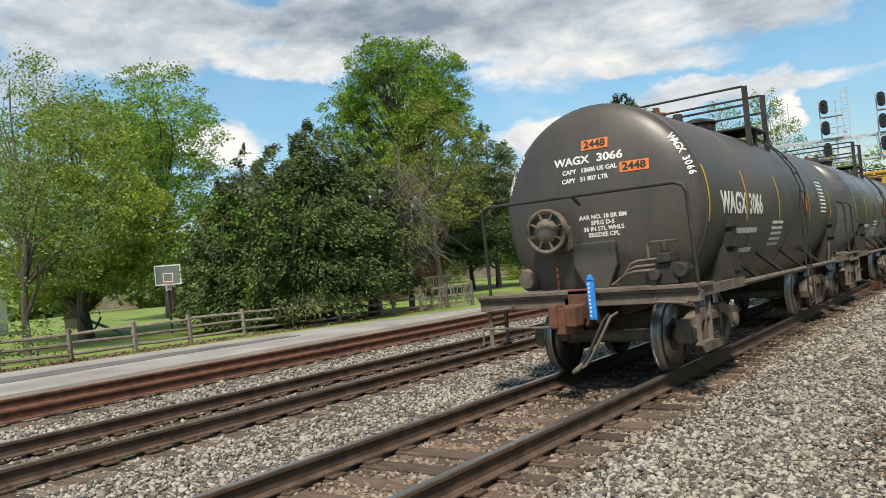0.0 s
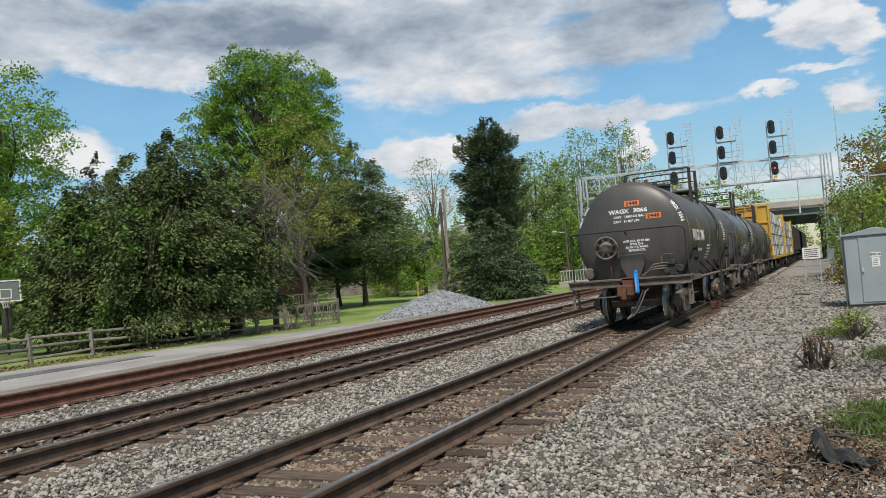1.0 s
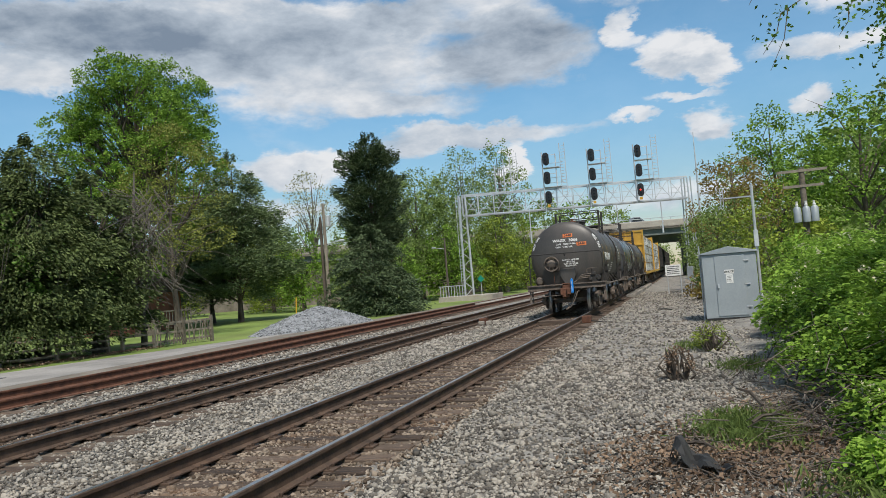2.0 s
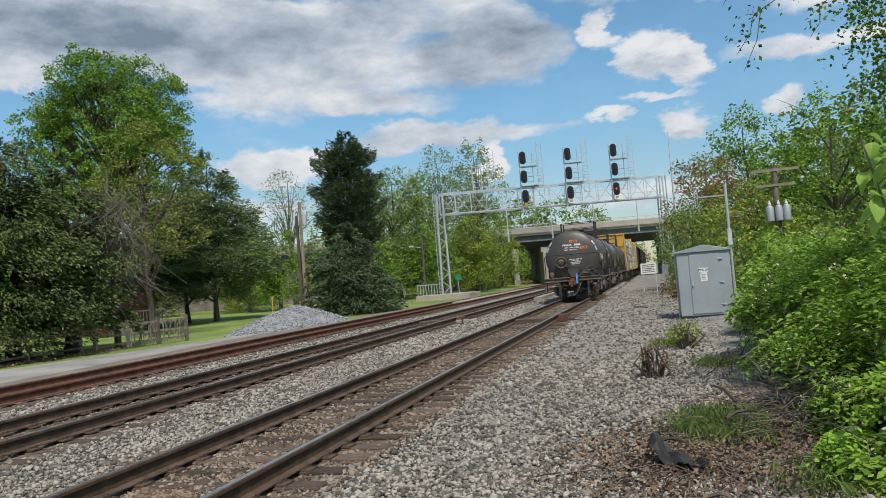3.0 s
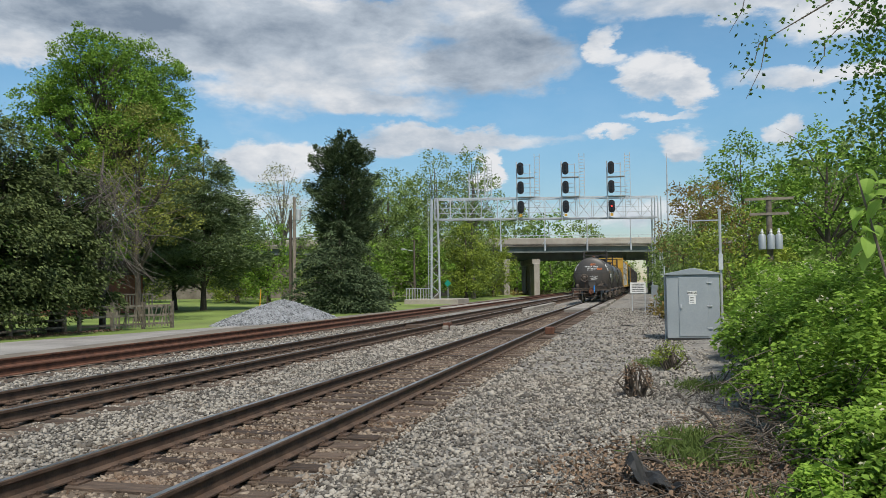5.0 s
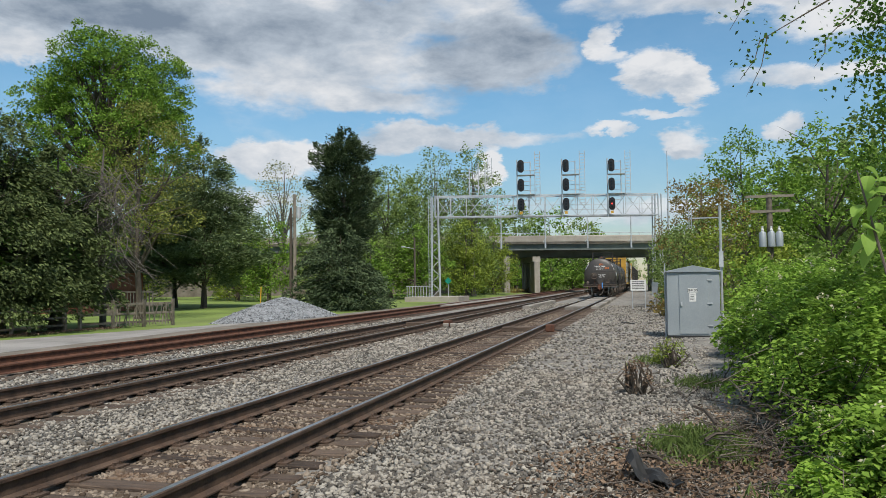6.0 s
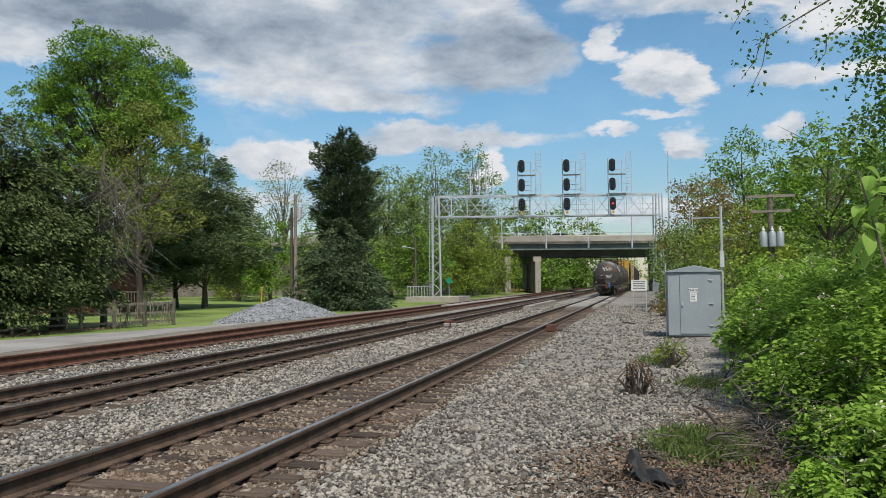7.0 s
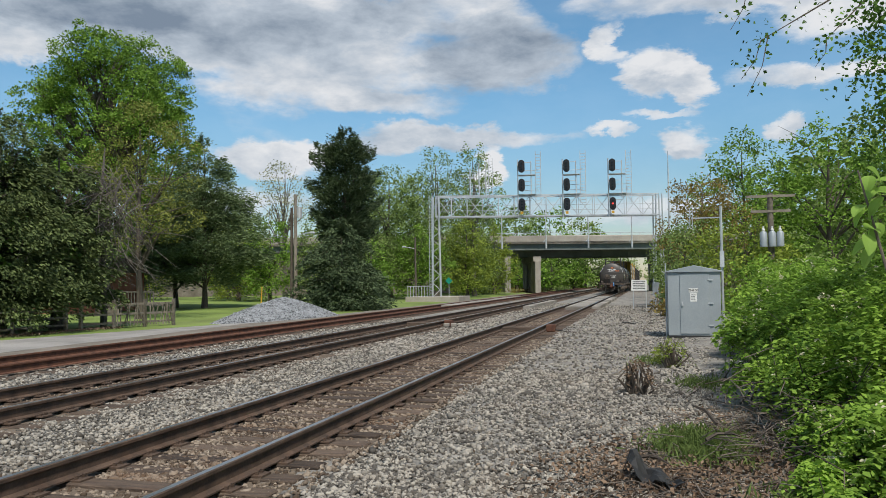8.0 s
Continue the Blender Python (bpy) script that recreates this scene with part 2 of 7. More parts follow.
M_TRACK_DIRT = surface("rusty_track_dirt", (0.06, 0.045, 0.033), (0.20, 0.155, 0.115), 1.5, 0.95, bump=0.8, fine=30)
M_GREY_BARK = surface("grey_twigs", (0.075, 0.065, 0.055), (0.20, 0.175, 0.15), 3.0, 0.95, bump=0.4, fine=18)
M_BRICK = surface("house_brick", (0.22, 0.075, 0.05), (0.36, 0.15, 0.10), 2.0, 0.9, bump=0.2, fine=12)
M_PILE = surface("crushed_stone", (0.11, 0.115, 0.12), (0.32, 0.33, 0.345), 2.5, 0.9, bump=1.0, fine=12)
M_PILE_STONE = surface("grey_chip", (0.09, 0.095, 0.10), (0.36, 0.375, 0.39), 3.0, 0.9, bump=0.2, fine=40, island=0.8)
M_GLASS = plain("dark_glass", (0.02, 0.025, 0.03), 0.08)
M_SIGNAL = surface("black_signal_paint", (0.006, 0.007, 0.009), (0.018, 0.019, 0.022), 6.0, 0.55, bump=0.02)
M_DARK = plain("dark_rubber", (0.02, 0.02, 0.02), 0.7)


# ---- building helpers ----
class Form:
    """Gathers vertices and faces of one mesh."""

    def __init__(self):
        self.v, self.f = [], []

    def add(self, verts, faces):
        k = len(self.v)
        self.v += [tuple(p) for p in verts]
        self.f += [tuple(i + k for i in q) for q in faces]
        return self

    def box(self, x0, x1, y0, y1, z0, z1, m=None):
        p = [Vector((x, y, z)) for z in (z0, z1) for x, y in ((x0, y0), (x1, y0), (x1, y1), (x0, y1))]
        if m is not None:
            p = [m @ q for q in p]
        return self.add(p, [(3, 2, 1, 0), (4, 5, 6, 7), (0, 1, 5, 4), (1, 2, 6, 5), (2, 3, 7, 6), (3, 0, 4, 7)])

    def tube(self, points, radii, seg=8, closed=True):
        """A round bar along points; radii one number or one for each."""
        pts = [Vector(p) for p in points]
        if isinstance(radii, (int, float)):
            radii = [radii] * len(pts)
        rings, side = [], None
        for i, p in enumerate(pts):
            d = (pts[min(i + 1, len(pts) - 1)] - pts[max(i - 1, 0)]).normalized()
            if side is None:
                side = d.orthogonal().normalized()
            side = (side - d * side.dot(d))
            side = side.normalized() if side.length > 1e-6 else d.orthogonal().normalized()
            o = d.cross(side)
            rings.append([p + (side * math.cos(a) + o * math.sin(a)) * radii[i] for a in (2 * math.pi * k / seg for k in range(seg))])
        v = [q for r in rings for q in r]
        f = [(i * seg + k, i * seg + (k + 1) % seg, (i + 1) * seg + (k + 1) % seg, (i + 1) * seg + k) for i in range(len(pts) - 1) for k in range(seg)]
        if closed:
            f += [tuple(range(seg - 1, -1, -1)), tuple(range(len(v) - seg, len(v)))]
        return self.add(v, f)

    def bar(self, a, b, w, h=None):
        """A square bar from a to b."""
        a, b = Vector(a), Vector(b)
        h = h or w
        d = (b - a).normalized()
        s = d.cross(Vector((0, 0, 1)))
        s = s.normalized() if s.length > 1e-4 else Vector((1, 0, 0))
        u = s.cross(d)
        p = [q + s * i * w / 2 + u * j * h / 2 for q in (a, b) for i, j in ((-1, -1), (1, -1), (1, 1), (-1, 1))]
        return self.add(p, [(3, 2, 1, 0), (4, 5, 6, 7), (0, 1, 5, 4), (1, 2, 6, 5), (2, 3, 7, 6), (3, 0, 4, 7)])

    def lathe(self, profile, axis="y", seg=32, at=(0, 0, 0)):
        """A profile of (along, radius) turned round an axis through at."""
        v, f = [], []
        for s, r in profile:
            for k in range(seg):
                a = 2 * math.pi * k / seg
                c, d = r * math.cos(a), r * math.sin(a)
                q = {"x": (s, c, d), "y": (c, s, d), "z": (c, d, s)}[axis]
                v.append((q[0] + at[0], q[1] + at[1], q[2] + at[2]))
        n = len(profile)
        for i in range(n - 1):
            for k in range(seg):
                f.append((i * seg + k, i * seg + (k + 1) % seg, (i + 1) * seg + (k + 1) % seg, (i + 1) * seg + k))
        if profile[0][1] > 1e-4:
            f.append(tuple(range(seg)))
        if profile[-1][1] > 1e-4:
            f.append(tuple((n - 1) * seg + k for k in range(seg)))
        return self.add(v, f)

    def prism(self, outline, a, b, plane="yz"):
        """An outline of 2D points drawn out from a to b along the axis that plane leaves over."""
        n = len(outline)
        def at(p, s):
            return {"yz": (s, p[0], p[1]), "xz": (p[0], s, p[1]), "xy": (p[0], p[1], s)}[plane]
        v = [at(p, a) for p in outline] + [at(p, b) for p in outline]
        f = [tuple(range(n - 1, -1, -1)), tuple(range(n, 2 * n))] + [(i, (i + 1) % n, n + (i + 1) % n, n + i) for i in range(n)]
        return self.add(v, f)

    def mesh(self, name, smooth=False):
        me = bpy.data.meshes.new(name)
        me.from_pydata(self.v, [], self.f)
        bm = bmesh.new()
        bm.from_mesh(me)
        bmesh.ops.recalc_face_normals(bm, faces=bm.faces)
        bm.to_mesh(me)
        bm.free()
        if smooth:
            for p in me.polygons:
                p.use_smooth = True
        return me


def part(name, form, material, parent=None, label="", smooth=False, bevel=0.0, at=None):
    me = form if isinstance(form, bpy.types.Mesh) else form.mesh(name, smooth)
    if material and not me.materials:
        me.materials.append(material)
    ob = new(name, me)
    if parent is not None:
        ob.parent = parent
    if at is not None:
        ob.matrix_basis = at
    if label:
        ob["label"] = label
    if bevel:
        b = ob.modifiers.new("bevel", "BEVEL")
        b.width, b.segments, b.limit_method = bevel, 2, "ANGLE"
    if smooth:
        e = ob.modifiers.new("crease", "EDGE_SPLIT")
        e.split_angle = radians(40)
    return ob


def thing(name, label, category, group="", at=None):
    ob = tagged(new(name), label, category, group)
    if at is not None:
        ob.matrix_basis = at
    return ob


def setting(name, form, material, label, category, smooth=False):
    return tagged(part(name, form, material, smooth=smooth), label, category, kind="structure")


def quick_mesh(name, verts, faces, material, smooth=False):
    """A mesh from arrays, all faces with the same number of corners."""
    me = bpy.data.meshes.new(name)
    n, k = faces.shape
    me.vertices.add(len(verts))
    me.vertices.foreach_set("co", np.asarray(verts, dtype=np.float32).ravel())
    me.loops.add(n * k)
    me.loops.foreach_set("vertex_index", faces.astype(np.int32).ravel())
    me.polygons.add(n)
    me.polygons.foreach_set("loop_start", np.arange(0, n * k, k, dtype=np.int32))
    me.polygons.foreach_set("loop_total", np.full(n, k, dtype=np.int32))
    me.update(calc_edges=True)
    me.materials.append(material)
    if smooth:
        me.polygons.foreach_set("use_smooth", np.ones(n, dtype=bool))
    return me


# ---- ground ----
TRACKS = (0.0, -4.42, -8.83)


def ground_height(x, y):
    """Flat beside the tracks, falling a little towards the road, rising towards the bridge's banks."""
    h = -0.30
    if x < -11.5:
        h -= 0.12 * min(1.0, (-11.5 - x) / 3.0)
    if y > 60 and x < -12.5:
        h += 0.35 * min(1.0, (y - 60) / 60.0) * min(1.0, (-12.5 - x) / 3.0)
    if x > 6.5:
        h += 0.5 * min(1.0, (x - 6.5) / 6.0)
    return h


def build_ground():
    xs = [-4000, -1500, -500, -200, -120, -80, -60, -45, -35, -28, -24, -22, -20, -18, -16, -14.5, -13, -11.5, -9, -6, -3, 0, 3, 5, 6.5, 8, 10, 12.5, 16, 30, 60, 200, 1000, 4000]
    ys = [-4000, -500, -100, -30, -10, 0, 5, 10, 15, 20, 25, 30, 35, 40, 45, 50, 60, 70, 80, 90, 100, 110, 120, 150, 250, 600, 1500, 4000]
    f = Form()
    v = [(x, y, ground_height(x, y)) for y in ys for x in xs]
    n = len(xs)
    f.add(v, [(j * n + i, j * n + i + 1, (j + 1) * n + i + 1, (j + 1) * n + i) for j in range(len(ys) - 1) for i in range(n - 1)])
    setting("ground", f, M_GRASS, "mown green lawn and rough grass beside the railway", "ground", smooth=True)


def strip(name, edges, material, label, category, top, drop=0.25):
    """A laid strip with thickness: edges is a list of (y, x_left, x_right)."""
    f = Form()
    v = []
    for y, a, b in edges:
        v += [(a, y, ground_height(a, y) - drop), (a, y, top(a, y)), (b, y, top(b, y)), (b, y, ground_height(b, y) - drop)]
    faces = []
    for i in range(len(edges) - 1):
        for k in range(3):
            faces.append((i * 4 + k, i * 4 + k + 1, i * 4 + 5 + k, i * 4 + 4 + k))
    f.add(v, faces)
    return setting(name, f, material, label, category)


def bed_height(x, y):
    """Top of the ballast: level with the ties, in a shallow shoulder on either side."""
    z = -0.252 if min(abs(x - c) for c in TRACKS) < 1.35 else -0.232
    if x > 1.7:
        z -= 0.06 * min(1.0, (x - 1.7) / 1.5)
    if x < -11:
        z -= 0.12 * min(1.0, (-11 - x) / 1.2)
    return z + 0.018 * noise.noise((x * 0.8, y * 0.8, 0.3))


def build_bed():
    f = Form()
    xs = [-12.3, -11.6, -11, -9.5, -8, -6.6, -5, -3.5, -2.2, -1.4, 0, 1.4, 2.2, 3.2, 4.2, 5.2, 5.9]
    ys = [-12 + i * 1.0 for i in range(52)] + [40 + i * 6 for i in range(1, 60)]
    n = len(xs)
    v = [(x, y, bed_height(x, y) if 0 < k < n - 1 else ground_height(x, y) - 0.1) for y in ys for k, x in enumerate(xs)]
    f.add(v, [(j * n + i, j * n + i + 1, (j + 1) * n + i + 1, (j + 1) * n + i) for j in range(len(ys) - 1) for i in range(n - 1)])
    return setting("ballast_bed", f, M_BALLAST, "bed of grey crushed-stone ballast under the tracks", "ballast", smooth=True)


build_ground()
bed = build_bed()
strip("road", [(-30, -23, -15.0), (0, -21.8, -13.6), (10, -20.6, -13.6), (18, -19.3, -13.9), (25, -17.8, -14.2), (31, -16.2, -14.7), (34, -15.4, -14.8)], M_ROAD,
      "pale worn concrete lane beside the tracks", "road", lambda x, y: ground_height(x, y) + 0.03)
strip("lane_verge", [(-30, -15.2, -12.2), (0, -13.7, -12.2), (10, -13.7, -12.2), (18, -14.0, -12.2), (25, -14.3, -12.2), (34, -14.9, -12.2), (60, -13.6, -12.2), (110, -13.2, -12.2)], M_DIRT, "bare dirt and cinders between the lane and the tracks", "verge", lambda x, y: ground_height(x, y) + 0.024)
strip("asphalt_patch", [(2, -18.6, -17.0), (8, -18.3, -16.6), (14, -17.9, -16.7), (19, -17.2, -16.5)], M_PATCH, "dark asphalt repair along the concrete lane", "road", lambda x, y: ground_height(x, y) + 0.062)
strip("asphalt_patch", [(-20, -20.4, -17.6), (2, -19.2, -17.9), (6, -18.9, -18.4)], M_PATCH, "dark asphalt repair along the concrete lane", "road", lambda x, y: ground_height(x, y) + 0.062)

# ---- tracks ----
RAIL_END = 320.0


def rail_mesh(x):
    w, head = 0.0365, 0.069
    side = [(-0.07, -0.185), (0.07, -0.185), (0.07, -0.172), (0.012, -0.150), (0.009, -0.048), (w, -0.036), (w, -0.008), (0.028, -0.001), (-0.028, -0.001), (-w, -0.008), (-w, -0.036), (-0.009, -0.048), (-0.012, -0.150), (-0.07, -0.172)]
    f = Form()
    f.prism([(x + a, b) for a, b in side], -14, RAIL_END, "xz")
    return f


def build_track(k, cx):
    rusty = k == 2
    tr = tagged(new("railway_track"), "railway track of dark steel rails on weathered wooden ties" if not rusty else "little-used railway track of rust-brown rails on buried ties", "railway track", "railway tracks", "structure")
    for s in (-0.755, 0.755):
        r = part("rail", rail_mesh(cx + s), M_RUST if rusty else M_RAIL_SIDE, tr)
        part("running_surface", Form().box(cx + s - 0.027, cx + s + 0.027, -14, RAIL_END, -0.003, 0.0015), M_RUST if rusty else M_RAIL_TOP, r, "rusted rail head" if rusty else "bright worn rail head")
    return tr


tracks = [build_track(k, cx) for k, cx in enumerate(TRACKS)]


def tie_mesh():
    f = Form()
    f.box(-1.3, 1.3, -0.115, 0.115, -0.17, 0)
    me = f.mesh("tie")
    bm = bmesh.new()
    bm.from_mesh(me)
    bmesh.ops.bevel(bm, geom=[e for e in bm.edges], offset=0.012, segments=1, affect="EDGES")
    bm.to_mesh(me)
    bm.free()
    me.materials.append(M_TIE)
    return me


def plate_mesh():
    f = Form()
    f.box(-0.17, 0.17, -0.09, 0.09, 0, 0.018)
    for sx in (-0.1, 0.1):
        for sy in (-0.05, 0.05):
            f.box(sx - 0.014, sx + 0.014, sy - 0.014, sy + 0.014, 0.018, 0.05)
    me = f.mesh("tie_plate")
    me.materials.append(M_RAIL_SIDE)
    return me


def build_ties():
    rnd = random.Random(4)
    tie, plate = tie_mesh(), plate_mesh()
    for k, cx in enumerate(TRACKS):
        y = -4.0
        while y < 120:
            z = -0.203 - (0.0 if k == 0 else 0.012) - rnd.random() * 0.012
            ob = part("tie", tie, None, tracks[k], at=pose(cx + rnd.uniform(-0.06, 0.06), y, z, rnd.uniform(-1, 1), 0, rnd.uniform(-1.6, 1.6)))
            if y < 30 and k < 2:
                for s in (-0.755, 0.755):
                    part("tie_plate", plate, None, tracks[k], at=pose(cx + s, y, -0.204))
            y += 0.52 + rnd.uniform(-0.03, 0.03)


build_ties()
for cx in TRACKS:
    strip("track_bed", [(y, cx - 1.36, cx + 1.36) for y in (-12, 40, 120, 320)], M_TRACK_DIRT, "rust-brown dirt and fine stone between the rails", "ballast", lambda x, y: -0.236, drop=0.0)
strip("verge", [(-12, 5.2, 9.5), (30, 5.3, 9.0), (60, 5.0, 8.0), (110, 4.8, 7.0)], M_BALLAST, "trodden dirt and fine gravel beside the ballast", "path", lambda x, y: max(-0.275, ground_height(x, y) + 0.02))


# ---- the train ----
# cars are built with y = 0 at the end that faces the eye, running to +y
def wheel_mesh():
    f = Form()
    f.lathe([(-0.07, 0.10), (-0.07, 0.20), (-0.02, 0.24), (-0.02, 0.37), (-0.065, 0.40), (-0.065, 0.455), (-0.06, 0.46)], "x", 32)
    f.lathe([(0.06, 0.46 + 0.022), (0.066, 0.48), (0.066, 0.40), (0.02, 0.37), (0.02, 0.24), (0.08, 0.20), (0.08, 0.10)], "x", 32)
    return f


def tread_mesh():
    return Form().lathe([(-0.06, 0.462), (0.030, 0.466), (0.045, 0.489), (0.064, 0.489)], "x", 40)


def text_mesh(words, size, stretch=1.0, depth=0.003):
    cu = bpy.data.curves.new("lettering", "FONT")
    cu.body, cu.size, cu.align_x, cu.align_y, cu.extrude, cu.offset = words, size, "CENTER", "CENTER", depth, size * 0.03
    cu.resolution_u = 3
    ob = bpy.data.objects.new("lettering", cu)
    me = bpy.data.meshes.new_from_object(ob)
    bpy.data.objects.remove(ob)
    me.transform(Matrix.Diagonal((stretch, 1, 1, 1)))
    me.materials.clear()
    return me


def bars_mesh(rows, width, pitch, height, gap=0.02, seed=1):
    """Rows of small bars for writing too small to read."""
    rnd = random.Random(seed)
    f = Form()
    for r in range(rows):
        x = -width / 2
        while x < width / 2 - 0.03:
            w = min(rnd.uniform(0.05, 0.16) * width, width / 2 - x)
            f.box(x, x + w, -height / 2 - r * pitch, height / 2 - r * pitch, 0, 0.003)
            x += w + gap * width
    return f


def bogie(car, y, shared):
    b = new("bogie")
    b.parent = car
    b.matrix_basis = pose(0, y, 0.48)
    for s in (-1, 1):
        part("side_frame", shared["frame"], None, b, at=pose(s * 1.0, 0, 0))
        part("spring_nest", shared["spring"], None, b, at=pose(s * 1.0, 0, 0))
    part("bolster", shared["bolster"], None, b)
    sets = []
    for dy in (-0.89, 0.89):
        w = new("wheelset")
        w.parent = car
        w.matrix_basis = pose(0, y + dy, 0.466)
        part("axle", shared["axle"], None, w)
        for s in (-1, 1):
            m = pose(s * 0.755, 0, 0, 0, 0, 0 if s < 0 else 180)
            part("wheel", shared["wheel"], None, w, at=m)
            part("tread", shared["tread"], None, w, "polished steel tread", at=m)
        sets.append(w)
    return sets


def shared_running_gear():
    out = {}
    f = Form()
    # cast side frame with two window openings, drawn as an upper and a lower chord with pedestals
    f.prism([(-1.16, 0.02), (-1.10, 0.17), (-0.75, 0.20), (-0.45, 0.27), (0.45, 0.27), (0.75, 0.20), (1.10, 0.17), (1.16, 0.02), (1.12, -0.10), (0.98, -0.13), (0.70, -0.11), (0.62, 0.04), (0.42, 0.14), (-0.42, 0.14), (-0.62, 0.04), (-0.70, -0.11), (-0.98, -0.13), (-1.12, -0.10)], -0.07, 0.07)
    f.prism([(-0.72, -0.10), (-0.60, 0.02), (-0.36, -0.20), (0.36, -0.20), (0.60, 0.02), (0.72, -0.10), (0.48, -0.31), (-0.48, -0.31)], -0.065, 0.065)
    for s in (-1, 1):
        f.box(-0.06, 0.06, s * 0.30 - 0.05, s * 0.30 + 0.05, -0.22, 0.16)
        f.lathe([(-0.14, 0.09), (0.10, 0.10), (0.12, 0.07)], "x", 14, (0, s * 0.89, -0.01))
    out["frame"] = f.mesh("side_frame")
    out["frame"].materials.append(M_GRIME)
    f = Form()
    for dy in (-0.16, 0.0, 0.16):
        f.lathe([(z / 100, 0.062 if (z // 3) % 2 else 0.075) for z in range(-22, 12, 2)], "z", 10, (0, dy, 0))
    out["spring"] = f.mesh("spring_nest", True)
    out["spring"].materials.append(M_BLACK)
    f = Form()
    f.prism([(-1.1, 0.10), (-0.3, -0.06), (0.3, -0.06), (1.1, 0.10), (1.1, 0.20), (0.4, 0.30), (-0.4, 0.30), (-1.1, 0.20)], -0.2, 0.2, "xz")
    out["bolster"] = f.mesh("bolster")
    out["bolster"].materials.append(M_GRIME)
    out["axle"] = Form().lathe([(-1.05, 0.065), (-0.86, 0.07), (-0.70, 0.10), (-0.4, 0.085), (0.4, 0.085), (0.70, 0.10), (0.86, 0.07), (1.05, 0.065)], "x", 14).mesh("axle", True)
    out["axle"].materials.append(M_GRIME)
    out["wheel"] = wheel_mesh().mesh("wheel", True)
    out["wheel"].materials.append(M_WHEEL)
    out["tread"] = tread_mesh().mesh("tread", True)
    out["tread"].materials.append(M_TREAD)
    return out


GEAR = shared_running_gear()
CAR_LENGTH, PITCH = 10.7, 11.5
TANK_R, TANK_Z = 1.42, 2.15
TANK_A, TANK_B = 0.85, 9.85   # where the straight barrel begins and ends
HEAD = 0.36


def head_y(r):
    """How far the dished end stands out at a radius."""
    return HEAD * math.sqrt(max(0.0, 1 - (r / TANK_R) ** 2)) ** 1.0


def tank_form():
    rim = [(TANK_A - HEAD * math.sin(a), TANK_R * math.cos(a)) for a in (math.pi / 2 * k / 10 for k in range(10, -1, -1))]
    rim[0] = (rim[0][0], 0.001)
    far = [(TANK_A + TANK_B - s, r) for s, r in reversed(rim)]
    return Form().lathe(rim + far, "y", 64, (0, 0, TANK_Z))


def on_head(x, z, lift=0.006):
    """A pose on the near dished end: text's x to the right, y up, facing the eye."""
    r = math.hypot(x, z - TANK_Z)
    y = TANK_A - HEAD * math.sqrt(max(0.02, 1 - (r / TANK_R) ** 2))
    return y - lift


def wrap_on_head(me, cx, cz, turn=0.0):
    """Lays flat lettering onto the dished end."""
    c, s = math.cos(turn), math.sin(turn)
    for v in me.vertices:
        x, z, d = cx + v.co.x * c - v.co.y * s, cz + v.co.x * s + v.co.y * c, v.co.z
        v.co = (x, on_head(x, z, 0.004) - d, z)
    return me


def wrap_on_side(me, cy, ang):
    """Lays flat lettering round the barrel on the +x side; ang is the height angle of its middle."""
    for v in me.vertices:
        a = ang + v.co.y / TANK_R
        r = TANK_R + 0.004 + v.co.z
        v.co = (r * math.cos(a), cy + v.co.x, TANK_Z + r * math.sin(a))
    return me


def refine(me, cuts=3):
    bm = bmesh.new()
    bm.from_mesh(me)
    bmesh.ops.triangulate(bm, faces=bm.faces)
    bmesh.ops.subdivide_edges(bm, edges=bm.edges, cuts=cuts, use_grid_fill=True)
    bm.to_mesh(me)
    bm.free()
    return me


def slab(w, h, d=0.003, n=6):
    f = Form()
    v = [(w * (i / n - 0.5), h * (j / n - 0.5), d) for j in range(n + 1) for i in range(n + 1)]
    return f.add(v, [(j * (n + 1) + i, j * (n + 1) + i + 1, (j + 1) * (n + 1) + i + 1, (j + 1) * (n + 1) + i) for j in range(n) for i in range(n)]).mesh("slab")


